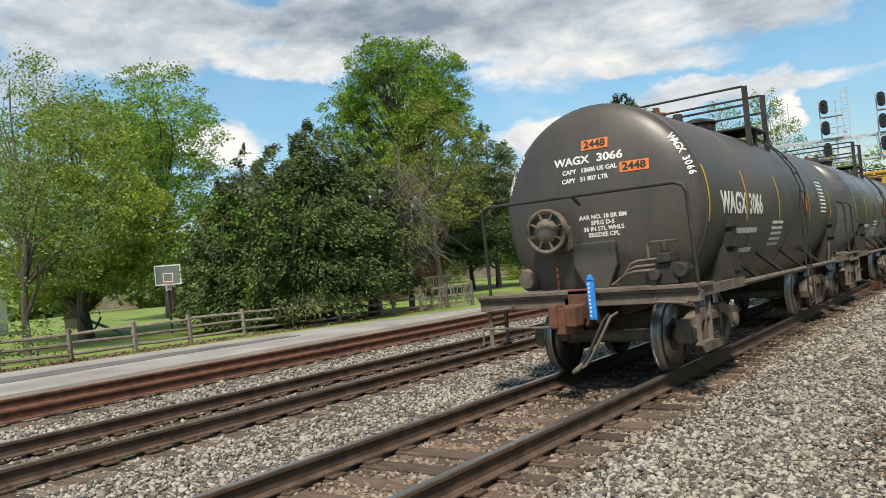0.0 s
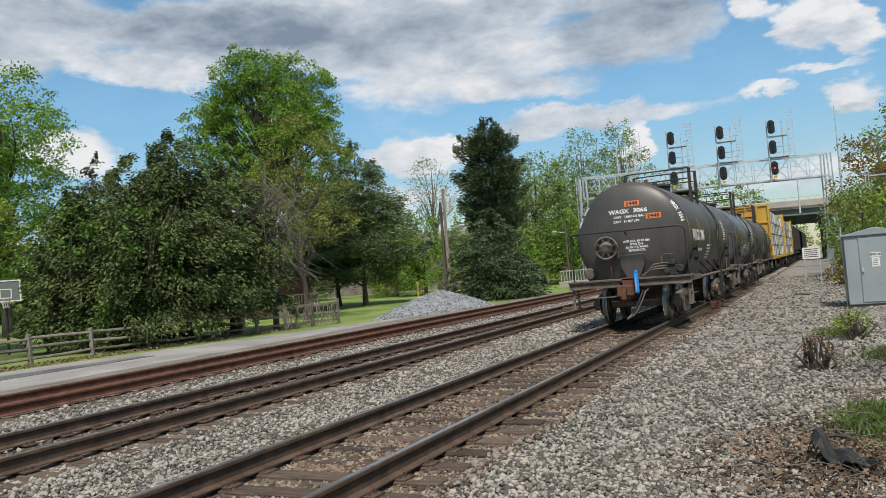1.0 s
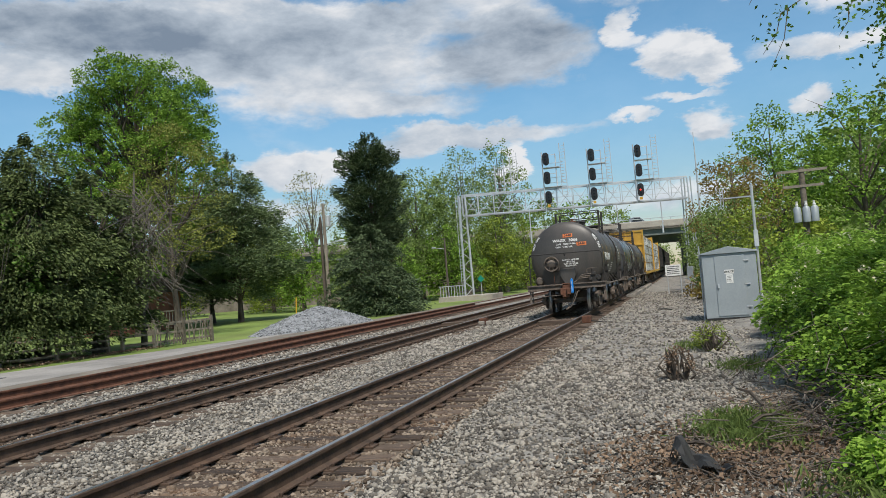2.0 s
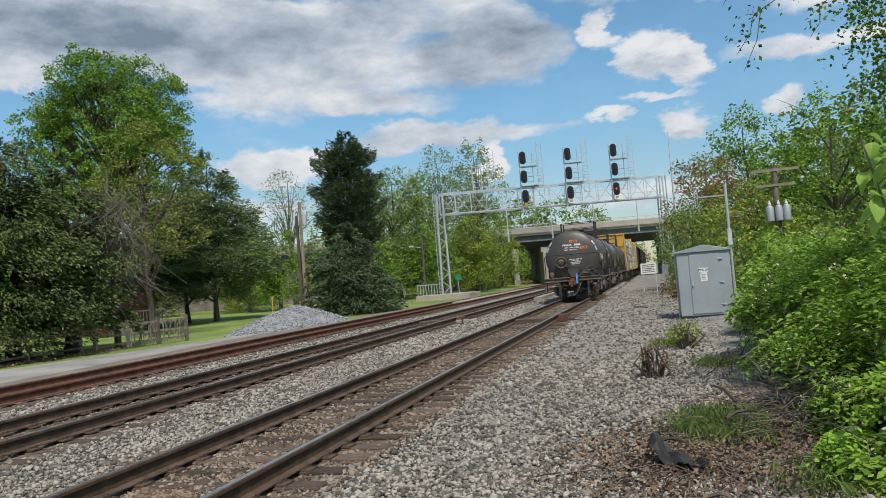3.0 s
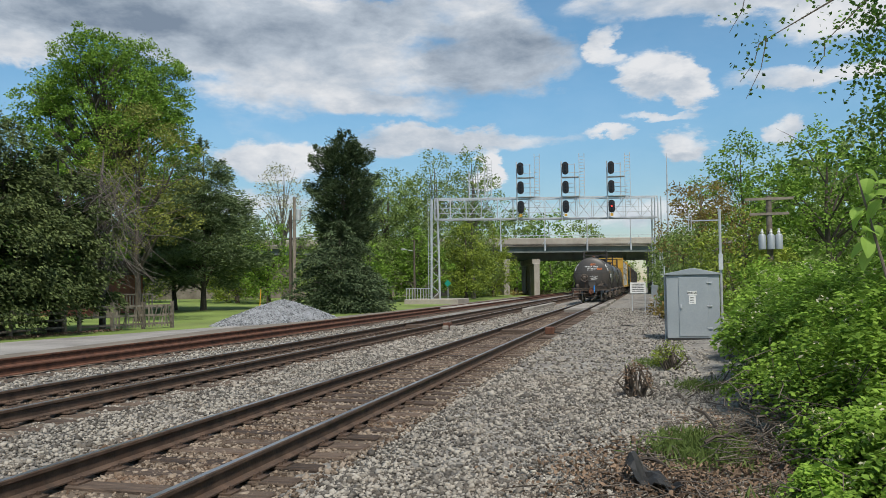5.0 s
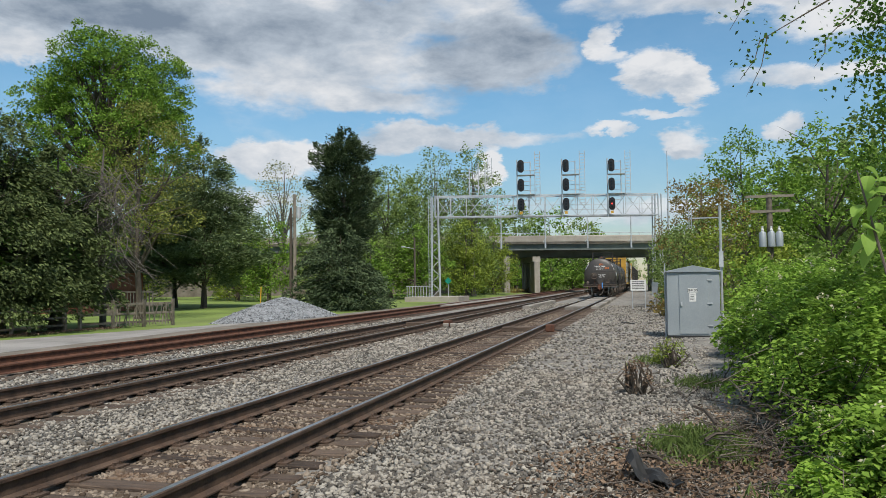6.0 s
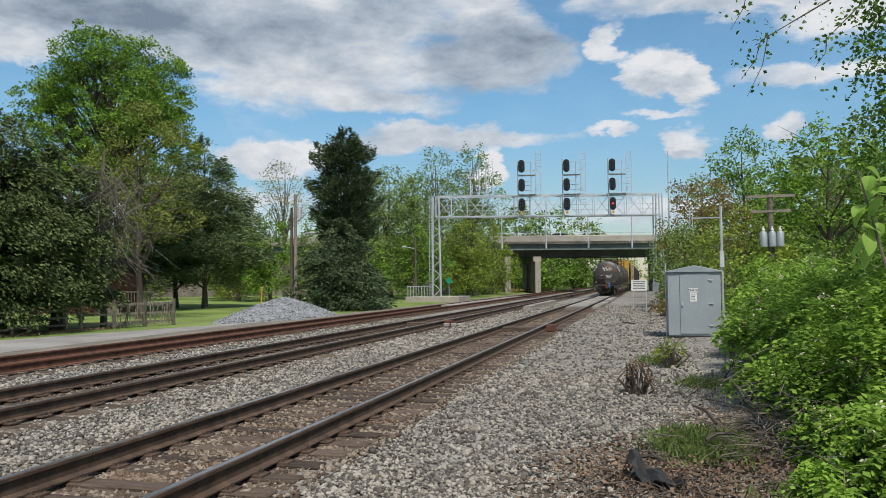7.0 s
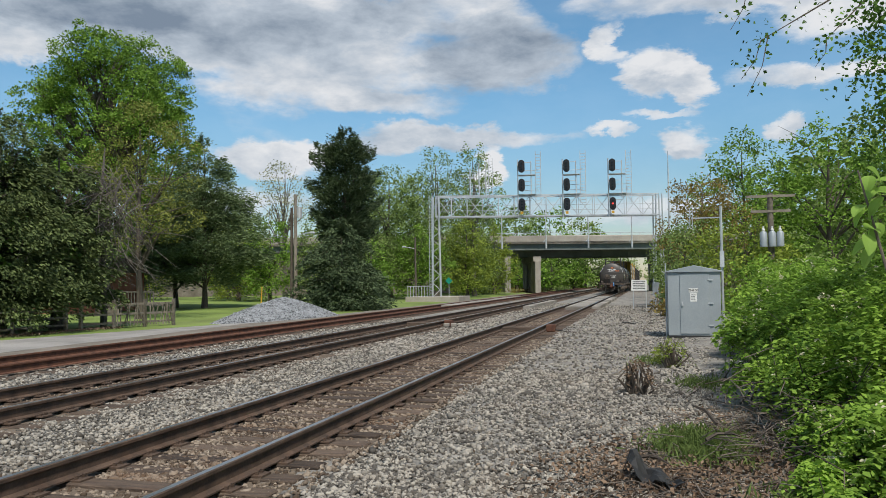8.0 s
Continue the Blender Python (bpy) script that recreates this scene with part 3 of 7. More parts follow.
def tank_car(label, paint):
    car = thing("tank_car", label, "tank car", "freight train")
    tank = part("tank", tank_form(), paint, car, smooth=True)
    # welded seams round the barrel
    for y in (TANK_A, 2.9, 5.35, 7.8, TANK_B):
        part("weld_seam", Form().lathe([(y - 0.012, TANK_R), (y - 0.008, TANK_R + 0.007), (y + 0.008, TANK_R + 0.007), (y + 0.012, TANK_R)], "y", 64, (0, 0, TANK_Z)), paint, tank, smooth=True)
    for end in (0, 1):
        def fy(y):
            return y if not end else CAR_LENGTH - y
        # end sill of two stacked channels, running boards, draft sill
        part("end_sill", Form().box(-1.5, 1.5, min(fy(0.0), fy(0.14)), max(fy(0.0), fy(0.14)), 0.93, 1.06), M_GRIME, car, bevel=0.01)
        part("running_board", Form().box(-1.5, 1.5, min(fy(-0.06), fy(0.55)), max(fy(-0.06), fy(0.55)), 1.10, 1.135), M_GRIME, car)
        part("board_support", Form().box(-1.5, 1.5, min(fy(-0.03), fy(0.05)), max(fy(-0.03), fy(0.05)), 1.06, 1.10), M_GRIME, car)
        part("draft_sill", Form().box(-0.22, 0.22, min(fy(0.0), fy(2.6)), max(fy(0.0), fy(2.6)), 0.72, 1.05), M_BLACK, car, bevel=0.01)
        # coupler
        k = Form()
        k.box(-0.11, 0.11, min(fy(-0.34), fy(0.0)), max(fy(-0.34), fy(0.0)), 0.78, 0.98)
        k.box(-0.10, 0.16, min(fy(-0.52), fy(-0.30)), max(fy(-0.52), fy(-0.30)), 0.64, 0.97)
        k.box(0.08, 0.22, min(fy(-0.60), fy(-0.38)), max(fy(-0.60), fy(-0.38)), 0.74, 0.98)
        k.box(-0.16, -0.05, min(fy(-0.56), fy(-0.36)), max(fy(-0.56), fy(-0.36)), 0.72, 1.00)
        k.box(-0.08, 0.03, min(fy(-0.46), fy(-0.36)), max(fy(-0.46), fy(-0.36)), 0.56, 0.66)
        part("coupler", k, M_RUST, car, "rust-brown knuckle coupler", bevel=0.02)
        part("striker_plate", Form().box(-0.14, 0.16, min(fy(-0.06), fy(0.02)), max(fy(-0.06), fy(0.02)), 0.70, 1.16), M_RUST, car, bevel=0.015)
        # end handrail
        part("end_handrail", Form().tube([(-1.38, fy(0.1), 1.12), (-1.37, fy(0.06), 2.20), (-1.34, fy(0.05), 2.29), (-1.25, fy(0.04), 2.33), (1.30, fy(0.04), 2.32), (1.40, fy(0.05), 2.28), (1.44, fy(0.06), 2.18), (1.46, fy(0.1), 1.12)], 0.024, 8), M_BLACK, car, smooth=True)
        part("handrail_bracket", Form().bar((0, fy(0.04), 2.32), (0, fy(0.24), 2.22), 0.03), M_BLACK, car)
        # corner steps and grab irons
        for s in (-1, 1):
            st = Form()
            for yy in (0.10, 0.50):
                st.bar((s * 1.42, fy(yy), 1.08), (s * 1.42, fy(yy), 0.42), 0.055, 0.02)
            st.bar((s * 1.42, fy(0.08), 0.44), (s * 1.42, fy(0.52), 0.44), 0.10, 0.03)
            st.bar((s * 1.42, fy(0.10), 0.72), (s * 1.42, fy(0.50), 0.72), 0.03)
            part("corner_step", st, M_GRIME, car)
            part("grab_iron", Form().tube([(s * 0.98, fy(0.0), 1.0), (s * 0.98, fy(-0.07), 0.96), (s * 1.36, fy(-0.07), 0.93), (s * 1.36, fy(0.0), 0.97)], 0.012, 6), M_GRIME, car)
            # bolster web and saddle gusset
            b = Form()
            for ya, yb in ((1.64, 1.70), (1.88, 1.94)):
                b.prism([(s * 0.25, 0.95), (s * 1.45, 0.98), (s * 1.45, 1.12), (s * 1.34, 1.55), (s * 1.05, 1.35), (s * 0.25, 1.2)], fy(ya), fy(yb), "xz")
            b.box(min(s * 1.30, s * 1.45), max(s * 1.30, s * 1.45), min(fy(1.70), fy(1.88)), max(fy(1.70), fy(1.88)), 0.98, 1.92)
            for z in (1.20, 1.52, 1.78):
                b.box(min(s * 1.30, s * 1.47), max(s * 1.30, s * 1.47), min(fy(1.66), fy(1.92)), max(fy(1.66), fy(1.92)), z, z + 0.035)
            b.prism([(fy(1.94), 1.0), (fy(2.22), 1.0), (fy(1.94), 1.42)], min(s * 1.36, s * 1.40), max(s * 1.36, s * 1.40))
            part("saddle", b, M_BLACK, car)
            # stub side sill
            part("side_plate", Form().box(min(s * 1.40, s * 1.47), max(s * 1.40, s * 1.47), min(fy(0.14), fy(2.0)), max(fy(0.14), fy(2.0)), 0.98, 1.10), M_GRIME, car)
        part("head_brace", Form().prism([(-0.10, 1.12), (0.20, 1.12), (0.34, 1.42), (0.34, 1.73), (-0.26, 1.73), (-0.26, 1.42)], fy(0.44), fy(0.62), "xz"), paint, car, bevel=0.02)
    # side sill rails and braces under the barrel
    for s in (-1, 1):
        part("side_rail", Form().tube([(s * 1.44, 1.9, 1.02), (s * 1.44, CAR_LENGTH - 1.9, 1.02)], 0.04, 8), M_GRIME, car, smooth=True)
        for y in (2.9, 4.4, 5.9, 7.4):
            part("rail_brace", Form().bar((s * 1.44, y, 1.02), (s * 1.18, y - 0.7, 1.42), 0.05), M_BLACK, car)
        # side ladder
        la = Form()
        for dy in (-0.2, 0.2):
            pts = [(s * 1.47, 6.1 + dy, 0.35), (s * 1.47, 6.1 + dy, 2.2)] + [(s * (TANK_R + 0.1) * math.cos(a), 6.1 + dy, TANK_Z + (TANK_R + 0.1) * math.sin(a)) for a in (0.2, 0.45, 0.7, 0.95, 1.15)]
            la.tube(pts, 0.016, 6)
        for i in range(6):
            la.tube([(s * 1.47, 5.9, 0.40 + i * 0.33), (s * 1.47, 6.3, 0.40 + i * 0.33)], 0.013, 6)
        for a in (0.15, 0.38, 0.62, 0.86):
            la.tube([(s * (TANK_R + 0.1) * math.cos(a), 5.9, TANK_Z + (TANK_R + 0.1) * math.sin(a)), (s * (TANK_R + 0.1) * math.cos(a), 6.3, TANK_Z + (TANK_R + 0.1) * math.sin(a))], 0.013, 6)
        part("side_ladder", la, M_BLACK, car)
    # top: dome, manway platform and its railings
    top = TANK_Z + TANK_R
    part("manway", Form().lathe([(top - 0.1, 0.30), (top + 0.16, 0.30), (top + 0.20, 0.34), (top + 0.24, 0.30), (top + 0.30, 0.12)], "z", 24, (0, 5.35, 0)), M_BLACK, car, smooth=True)
    part("platform", Form().box(-0.98, 0.98, 5.0, 6.15, top - 0.06, top - 0.02), M_BLACK, car, bevel=0.01)
    for y in (5.0, 6.2):
        for s in (-1, 1):
            part("railing_post", Form().box(s * 0.95 - 0.045, s * 0.95 + 0.045, y - 0.02, y + 0.02, TANK_Z + 0.9, top + 0.66), M_BLACK, car)
        for z in (0.66, 0.34):
            part("platform_railing", Form().tube([(-0.95, y, top + z - 0.06), (-0.92, y, top + z), (0.92, y, top + z), (0.95, y, top + z - 0.06)], 0.02, 8), M_BLACK, car)
    for s in (-1, 1):
        part("platform_support", Form().bar((s * 0.9, 5.6, top - 0.05), (s * 0.9, 5.6, top - 0.42), 0.06), M_BLACK, car)
    part("top_valve", Form().box(-0.35, 0.1, 4.2, 4.6, top - 0.05, top + 0.14).lathe([(top, 0.08), (top + 0.22, 0.08)], "z", 10, (0.1, 4.0, 0)), M_BLACK, car, bevel=0.02)
    part("relief_valve", Form().lathe([(top - 0.05, 0.09), (top + 0.10, 0.09), (top + 0.12, 0.15), (top + 0.16, 0.15), (top + 0.18, 0.06), (top + 0.26, 0.05)], "z", 14, (0, 3.3, 0)), M_RUST, car, smooth=True)
    # placard stripes and lettering along the barrel
    for y in (0.92, 2.62, 4.55, 6.9, 9.0):
        part("reflector_stripe", wrap_on_side(refine(slab(0.06, 0.72), 1), y, 0.05), M_YELLOW, car, "yellow reflective stripe")
    part("side_marking", wrap_on_side(bars_mesh(5, 0.7, 0.09, 0.045, seed=3).mesh("m"), 4.5, -0.22), M_WHITE, car, "small white stencilled lines")
    part("side_marking", wrap_on_side(bars_mesh(9, 0.55, 0.075, 0.03, seed=4).mesh("m"), 8.3, 0.35), M_WHITE, car, "small white stencilled lines")
    part("side_marking", wrap_on_side(bars_mesh(2, 1.3, 0.30, 0.075, seed=5).mesh("m"), 2.6, -0.30), M_WHITE, car, "small white stencilled lines")
    part("side_placard", wrap_on_side(refine(slab(0.30, 0.30), 1), 6.55, 0.02), M_ORANGE, car, "orange hazard placard")
    sets = []
    for y in (1.81, CAR_LENGTH - 1.81):
        sets += bogie(car, y, GEAR)
    # air reservoir under the frame
    part("brake_reservoir", Form().lathe([(2.4, 0.03), (2.42, 0.16), (2.6, 0.2), (3.5, 0.2), (3.68, 0.16), (3.7, 0.03)], "y", 18, (-0.85, 0, 0.78)), M_GRIME, car, smooth=True)
    return car, sets


def end_details(car):
    """What only the last car shows: number, placards, brake wheel, valves and the end-of-train flag."""
    def letters(words, size, x, z, stretch=1.0, mat=M_WHITE, turn=0.0, lift=0.002):
        part("lettering", wrap_on_head(refine(text_mesh(words, size, stretch, lift), 0), x, z, turn), mat, car, "white stencilled lettering" if mat is M_WHITE else "black placard digits")
    letters("WAGX", 0.145, -0.21, 2.82, 1.12)
    letters("3066", 0.145, 0.33, 2.82, 1.22)
    letters("CAPY   13686 US GAL", 0.082, 0.04, 2.68)
    letters("CAPY   51 807 LTR", 0.082, -0.03, 2.565)
    for x, z in ((0.13, 3.01), (0.645, 2.65)):
        part("number_placard", wrap_on_head(refine(slab(0.37, 0.135, 0.002, 4), 1), x, z), M_ORANGE, car, "orange placard with black digits")
        letters("2448", 0.13, x, z, 1.15, M_DARK, 0.0, 0.006)
    for i, line in enumerate(("AAR NO. 18 BR BM", "SPRG D-5", "36 IN STL WHLS", "SEGDEE CPL")):
        letters(line, 0.078, 0.18, 2.055 - i * 0.078)
    # numbers that follow the rim
    for start, step in ((math.radians(162), 1), (math.radians(36), -1)):
        for i, ch in enumerate("WAGX 3066"):
            if ch == " ":
                continue
            a = start - math.radians(2.75) * i
            r = TANK_R * 0.95
            letters(ch, 0.105, r * math.cos(a), TANK_Z + r * math.sin(a), 1.0, M_WHITE, a - math.pi / 2)
    # hand brake wheel with its housing and chain
    part("brake_housing", Form().box(-0.62, -0.28, 0.40, 0.60, 1.64, 1.98), M_GRIME, car, bevel=0.03)
    w = Form()
    cx, cy, cz = -0.55, 0.30, 1.93
    ring = [(cx + 0.275 * math.cos(a), cy, cz + 0.275 * math.sin(a)) for a in (2 * math.pi * k / 28 for k in range(29))]
    w.tube(ring, 0.028, 8)
    w.lathe([(-0.06, 0.001), (-0.06, 0.06), (-0.02, 0.15), (0.0, 0.17), (0.02, 0.15), (0.03, 0.001)], "y", 24, (cx, cy, cz))
    w.lathe([(0.05, 0.29), (0.08, 0.29), (0.09, 0.001)], "y", 28, (cx, cy, cz))
    for k in range(8):
        a = math.pi / 4 * k + 0.3
        w.bar((cx + 0.14 * math.cos(a), cy, cz + 0.14 * math.sin(a)), (cx + 0.27 * math.cos(a), cy, cz + 0.27 * math.sin(a)), 0.05, 0.02)
    part("brake_wheel", w, M_GRIME, car, "round steel hand-brake wheel", smooth=True)
    c = Form()
    for i in range(13):
        c.tube([(-0.50, 0.40, 1.66 - i * 0.045), (-0.50 + (0.018 if i % 2 else 0), 0.40 + (0 if i % 2 else 0.018), 1.62 - i * 0.045)], 0.014, 6)
    part("brake_chain", c, M_RUST, car, "rusty brake chain")
    # flag marker and hose
    part("marker_flag", Form().box(0.195, 0.295, -0.19, -0.15, 0.78, 1.26).prism([(0.195, 1.26), (0.295, 1.26), (0.265, 1.33), (0.225, 1.33)], -0.20, -0.14, "xz"), M_BLUE, car, "bright blue plastic marker hung on the coupler", bevel=0.012)
    fm = bars_mesh(9, 0.05, 0.048, 0.03, seed=8).mesh("flag_marking")
    fm.transform(pose(0.245, -0.193, 1.22, 90, 0, 0))
    part("flag_marking", fm, M_WHITE, car, "white bars of small print")
    part("air_hose", Form().tube([(0.34, 0.05, 0.82), (0.34, -0.12, 0.76), (0.26, -0.22, 0.55), (0.16, -0.26, 0.34), (0.06, -0.28, 0.22)], 0.02, 8), M_DARK, car, "black rubber air hose", smooth=True)
    part("air_hose", Form().tube([(0.46, 0.05, 0.84), (0.42, -0.08, 0.80), (0.36, -0.2, 0.62), (0.24, -0.3, 0.36), (0.14, -0.28, 0.24), (0.06, -0.27, 0.21)], 0.018, 8), M_GRIME, car, "frayed grey air hose", smooth=True)
    part("hose_coupling", Form().tube([(0.10, -0.28, 0.27), (0.03, -0.29, 0.20), (-0.03, -0.29, 0.16)], [0.022, 0.036, 0.025], 8), M_GRIME, car, "steel glad-hand coupling")
    part("side_reservoir", Form().lathe([(0.62, 0.02), (0.64, 0.12), (0.75, 0.17), (1.9, 0.17), (2.0, 0.12), (2.02, 0.02)], "y", 20, (-1.12, 0, 1.30)), M_GRIME, car, "dusty round air reservoir", smooth=True)
    # brake valve on the near corner and its pipes
    v = Form()
    v.box(0.90, 1.18, 0.25, 0.50, 1.14, 1.40).box(0.95, 1.12, 0.20, 0.54, 1.40, 1.52).lathe([(0.0, 0.09), (0.24, 0.09)], "y", 12, (1.22, 0.22, 1.30)).lathe([(0.0, 0.07), (0.20, 0.07)], "y", 12, (0.92, 0.14, 1.26))
    v.lathe([(0, 0.05), (0.12, 0.05)], "z", 10, (1.0, 0.38, 1.52)).box(1.10, 1.26, 0.28, 0.46, 1.15, 1.24)
    part("brake_valve", v, M_BLACK, car, "grimy cast brake valve", bevel=0.015)
    for dz, dx in ((0.0, 0.0), (0.07, 0.03), (-0.06, -0.05)):
        part("brake_pipe", Form().tube([(0.30 + dx, 0.45, 1.16), (0.52 + dx, 0.40, 1.34 + dz), (0.62 + dx, 0.38, 1.37 + dz), (0.95, 0.38, 1.38 + dz)], 0.02, 8), M_GRIME, car, smooth=True)
    part("valve_pipe", Form().tube([(0.78, 0.40, 1.34), (0.78, 0.40, 1.62), (0.82, 0.40, 1.66), (1.16, 0.40, 1.66)], 0.016, 8), M_GRIME, car)
    part("uncoupling_lever", Form().tube([(-0.15, -0.3, 0.72), (-0.9, -0.12, 0.70), (-1.40, -0.12, 0.70), (-1.42, -0.12, 0.48)], 0.016, 6), M_GRIME, car)
    # big side number
    for words, y in (("WAGX", 2.02), ("3066", 3.13)):
        part("lettering", wrap_on_side(refine(text_mesh(words, 0.40, 0.92, 0.001), 1), y, -0.04), M_WHITE, car, "white stencilled lettering")


def centerbeam_car():
    """Flat car with end bulkheads and a centre truss, stacked with wrapped lumber."""
    n = 19.5
    car = thing("lumber_car", "yellow centre-beam flat car stacked with white-wrapped lumber", "flat car", "freight train")
    part("deck", Form().box(-1.45, 1.45, 0.3, n - 0.3, 0.95, 1.15), M_CAR_YELLOW, car, bevel=0.02)
    part("side_sill", Form().prism([(1.0, 0.55), (n - 1.0, 0.55), (n - 0.3, 0.95), (0.3, 0.95)], -0.2, 0.2), M_BLACK, car)
    for y in (0.35, n - 0.35):
        wall = part("bulkhead", Form().box(-1.45, 1.45, y - 0.05, y + 0.05, 1.15, 4.55), M_CAR_YELLOW, car, bevel=0.01)
        s = -0.05 if y < 5 else 0.05
        for x in (-1.40, -0.7, 0, 0.7, 1.40):
            part("post", Form().box(x - 0.06, x + 0.06, y + s - 0.08, y + s + 0.08, 1.15, 4.60), M_CAR_YELLOW, wall, bevel=0.01)
        for z in (1.2, 2.3, 3.4, 4.5):
            part("rib", Form().box(-1.45, 1.45, y + s - 0.07, y + s + 0.07, z - 0.06, z + 0.06), M_CAR_YELLOW, wall, bevel=0.01)
    rail = Form().box(-0.12, 0.12, 0.4, n - 0.4, 4.4, 4.6)
    for i in range(13):
        y = 0.6 + (n - 1.2) * i / 12
        rail.box(-0.07, 0.07, y - 0.08, y + 0.08, 1.15, 4.4)
    part("centre_beam", rail, M_CAR_YELLOW, car)
    rnd = random.Random(9)
    pack = Form().box(-0.60, 0.60, -1.42, 1.42, 0, 0.66).mesh("lumber_pack")
    pack.materials.append(M_WRAP)
    for s in (-1, 1):
        for i in range(6):
            for k in range(4):
                part("lumber_pack", pack, None, car, "white-wrapped lumber bundle", at=pose(s * 0.78 + rnd.uniform(-0.03, 0.03), 2.05 + i * 3.07, 1.18 + k * 0.76))
    bat = Form().box(-1.36, 1.36, -0.05, 0.05, -0.07, 0.03).mesh("dunnage")
    bat.materials.append(M_WOOD)
    for k in range(5):
        for i in range(12):
            part("dunnage", bat, None, car, at=pose(0, 1.1 + i * 1.56, 1.15 + k * 0.76))
    strap = Form().box(-0.012, 0.012, -0.03, 0.03, 1.1, 4.3).mesh("strap")
    strap.materials.append(M_BLACK)
    for i in range(9):
        for s in (-1, 1):
            part("strap", strap, None, car, at=pose(s * 1.40, 1.4 + i * 2.1, 0))
    sets = bogie(car, 2.0, GEAR) + bogie(car, n - 2.0, GEAR)
    return car, sets, n + 0.9


def hopper_car(label, paint):
    n = 14.5
    car = thing("hopper_car", label, "hopper car", "freight train")
    f = Form()
    f.prism([(-1.2, 1.1), (1.2, 1.1), (1.5, 1.5), (1.5, 4.1), (1.2, 4.5), (-1.2, 4.5), (-1.5, 4.1), (-1.5, 1.5)], 1.0, n - 1.0, "xz")
    part("body", f, paint, car, bevel=0.03)
    part("sill", Form().box(-1.45, 1.45, 0.1, n - 0.1, 0.95, 1.12), M_BLACK, car)
    rib = Form().box(-0.05, 0.05, -0.05, 0.05, 1.4, 4.1).mesh("side_rib")
    rib.materials.append(paint)
    for i in range(12):
        for s in (-1, 1):
            part("side_rib", rib, None, car, at=pose(s * 1.53, 1.3 + i * (n - 2.6) / 11, 0))
    sets = bogie(car, 2.0, GEAR) + bogie(car, n - 2.0, GEAR)
    return car, sets, n + 0.9


TRAIN = []   # (car, offset along the track, wheelsets)
rear_car, rear_sets = tank_car("black tank car with white stencilled numbers and orange placards", M_TANK)
end_details(rear_car)
TRAIN.append((rear_car, 0.0, rear_sets))
offset = PITCH
# a black car too; its grey is sky sheen held in the colour
c, s = tank_car("black tank car coupled ahead of the last car, sheen painted in as grey", M_TANK_SHEEN)
TRAIN.append((c, offset, s))
offset += PITCH
c, s = tank_car("dark brownish-black tank car coupled behind the lumber cars", M_TANK)
TRAIN.append((c, offset, s))
offset += PITCH
for maker in (centerbeam_car, centerbeam_car):
    c, s, n = maker()
    TRAIN.append((c, offset, s))
    offset += n
for i in range(5):
    c, s, n = hopper_car("dark grimy covered hopper car rolling far down the line", M_BLACK)
    TRAIN.append((c, offset, s))
    offset += n


# ---- plants ----
M_LEAF_TULIP = foliage("tulip_leaves", (0.028, 0.078, 0.012), (0.31, 0.49, 0.075), through_=0.3)
M_LEAF_CEDAR = foliage("cedar_sprays", (0.009, 0.020, 0.008), (0.17, 0.22, 0.075), through_=0.12)
M_LEAF_IVY = foliage("ivy_leaves", (0.02, 0.052, 0.012), (0.19, 0.34, 0.06))
M_LEAF_PINE = foliage("pine_needles", (0.045, 0.078, 0.036), (0.25, 0.33, 0.15), through_=0.2)
M_LEAF_DARKPINE = foliage("dark_pine_needles", (0.018, 0.036, 0.018), (0.14, 0.19, 0.09), through_=0.15)
M_LEAF_MAPLE = foliage("young_maple_leaves", (0.08, 0.12, 0.018), (0.40, 0.49, 0.085), through_=0.34)
M_LEAF_SPRING = foliage("spring_leaves", (0.06, 0.10, 0.03), (0.34, 0.45, 0.135), through_=0.33)
M_LEAF_OLDGREEN = foliage("olive_leaves", (0.07, 0.085, 0.016), (0.33, 0.36, 0.09), through_=0.3)
M_LEAF_PALE = foliage("pale_blossom_leaves", (0.198, 0.220, 0.110), (0.528, 0.528, 0.352), through_=0.4)
M_LEAF_OLIVE = foliage("olive_red_leaves", (0.139, 0.093, 0.031), (0.372, 0.295, 0.093), through_=0.4)
M_LEAF_BUSH = foliage("honeysuckle_leaves", (0.03, 0.085, 0.012), (0.38, 0.58, 0.09), through_=0.4)
M_LEAF_BIG = foliage("broad_green_leaves", (0.20, 0.36, 0.05), (0.38, 0.56, 0.13), through_=0.5)
M_BLOSSOM = foliage("cream_blossom", (0.450, 0.420, 0.250), (0.750, 0.720, 0.520))
M_DRY = foliage("dry_brown_leaves", (0.06, 0.038, 0.026), (0.31, 0.215, 0.145), through_=0.1)
M_WEED = foliage("weed_blades", (0.055, 0.09, 0.022), (0.20, 0.27, 0.075), through_=0.35)


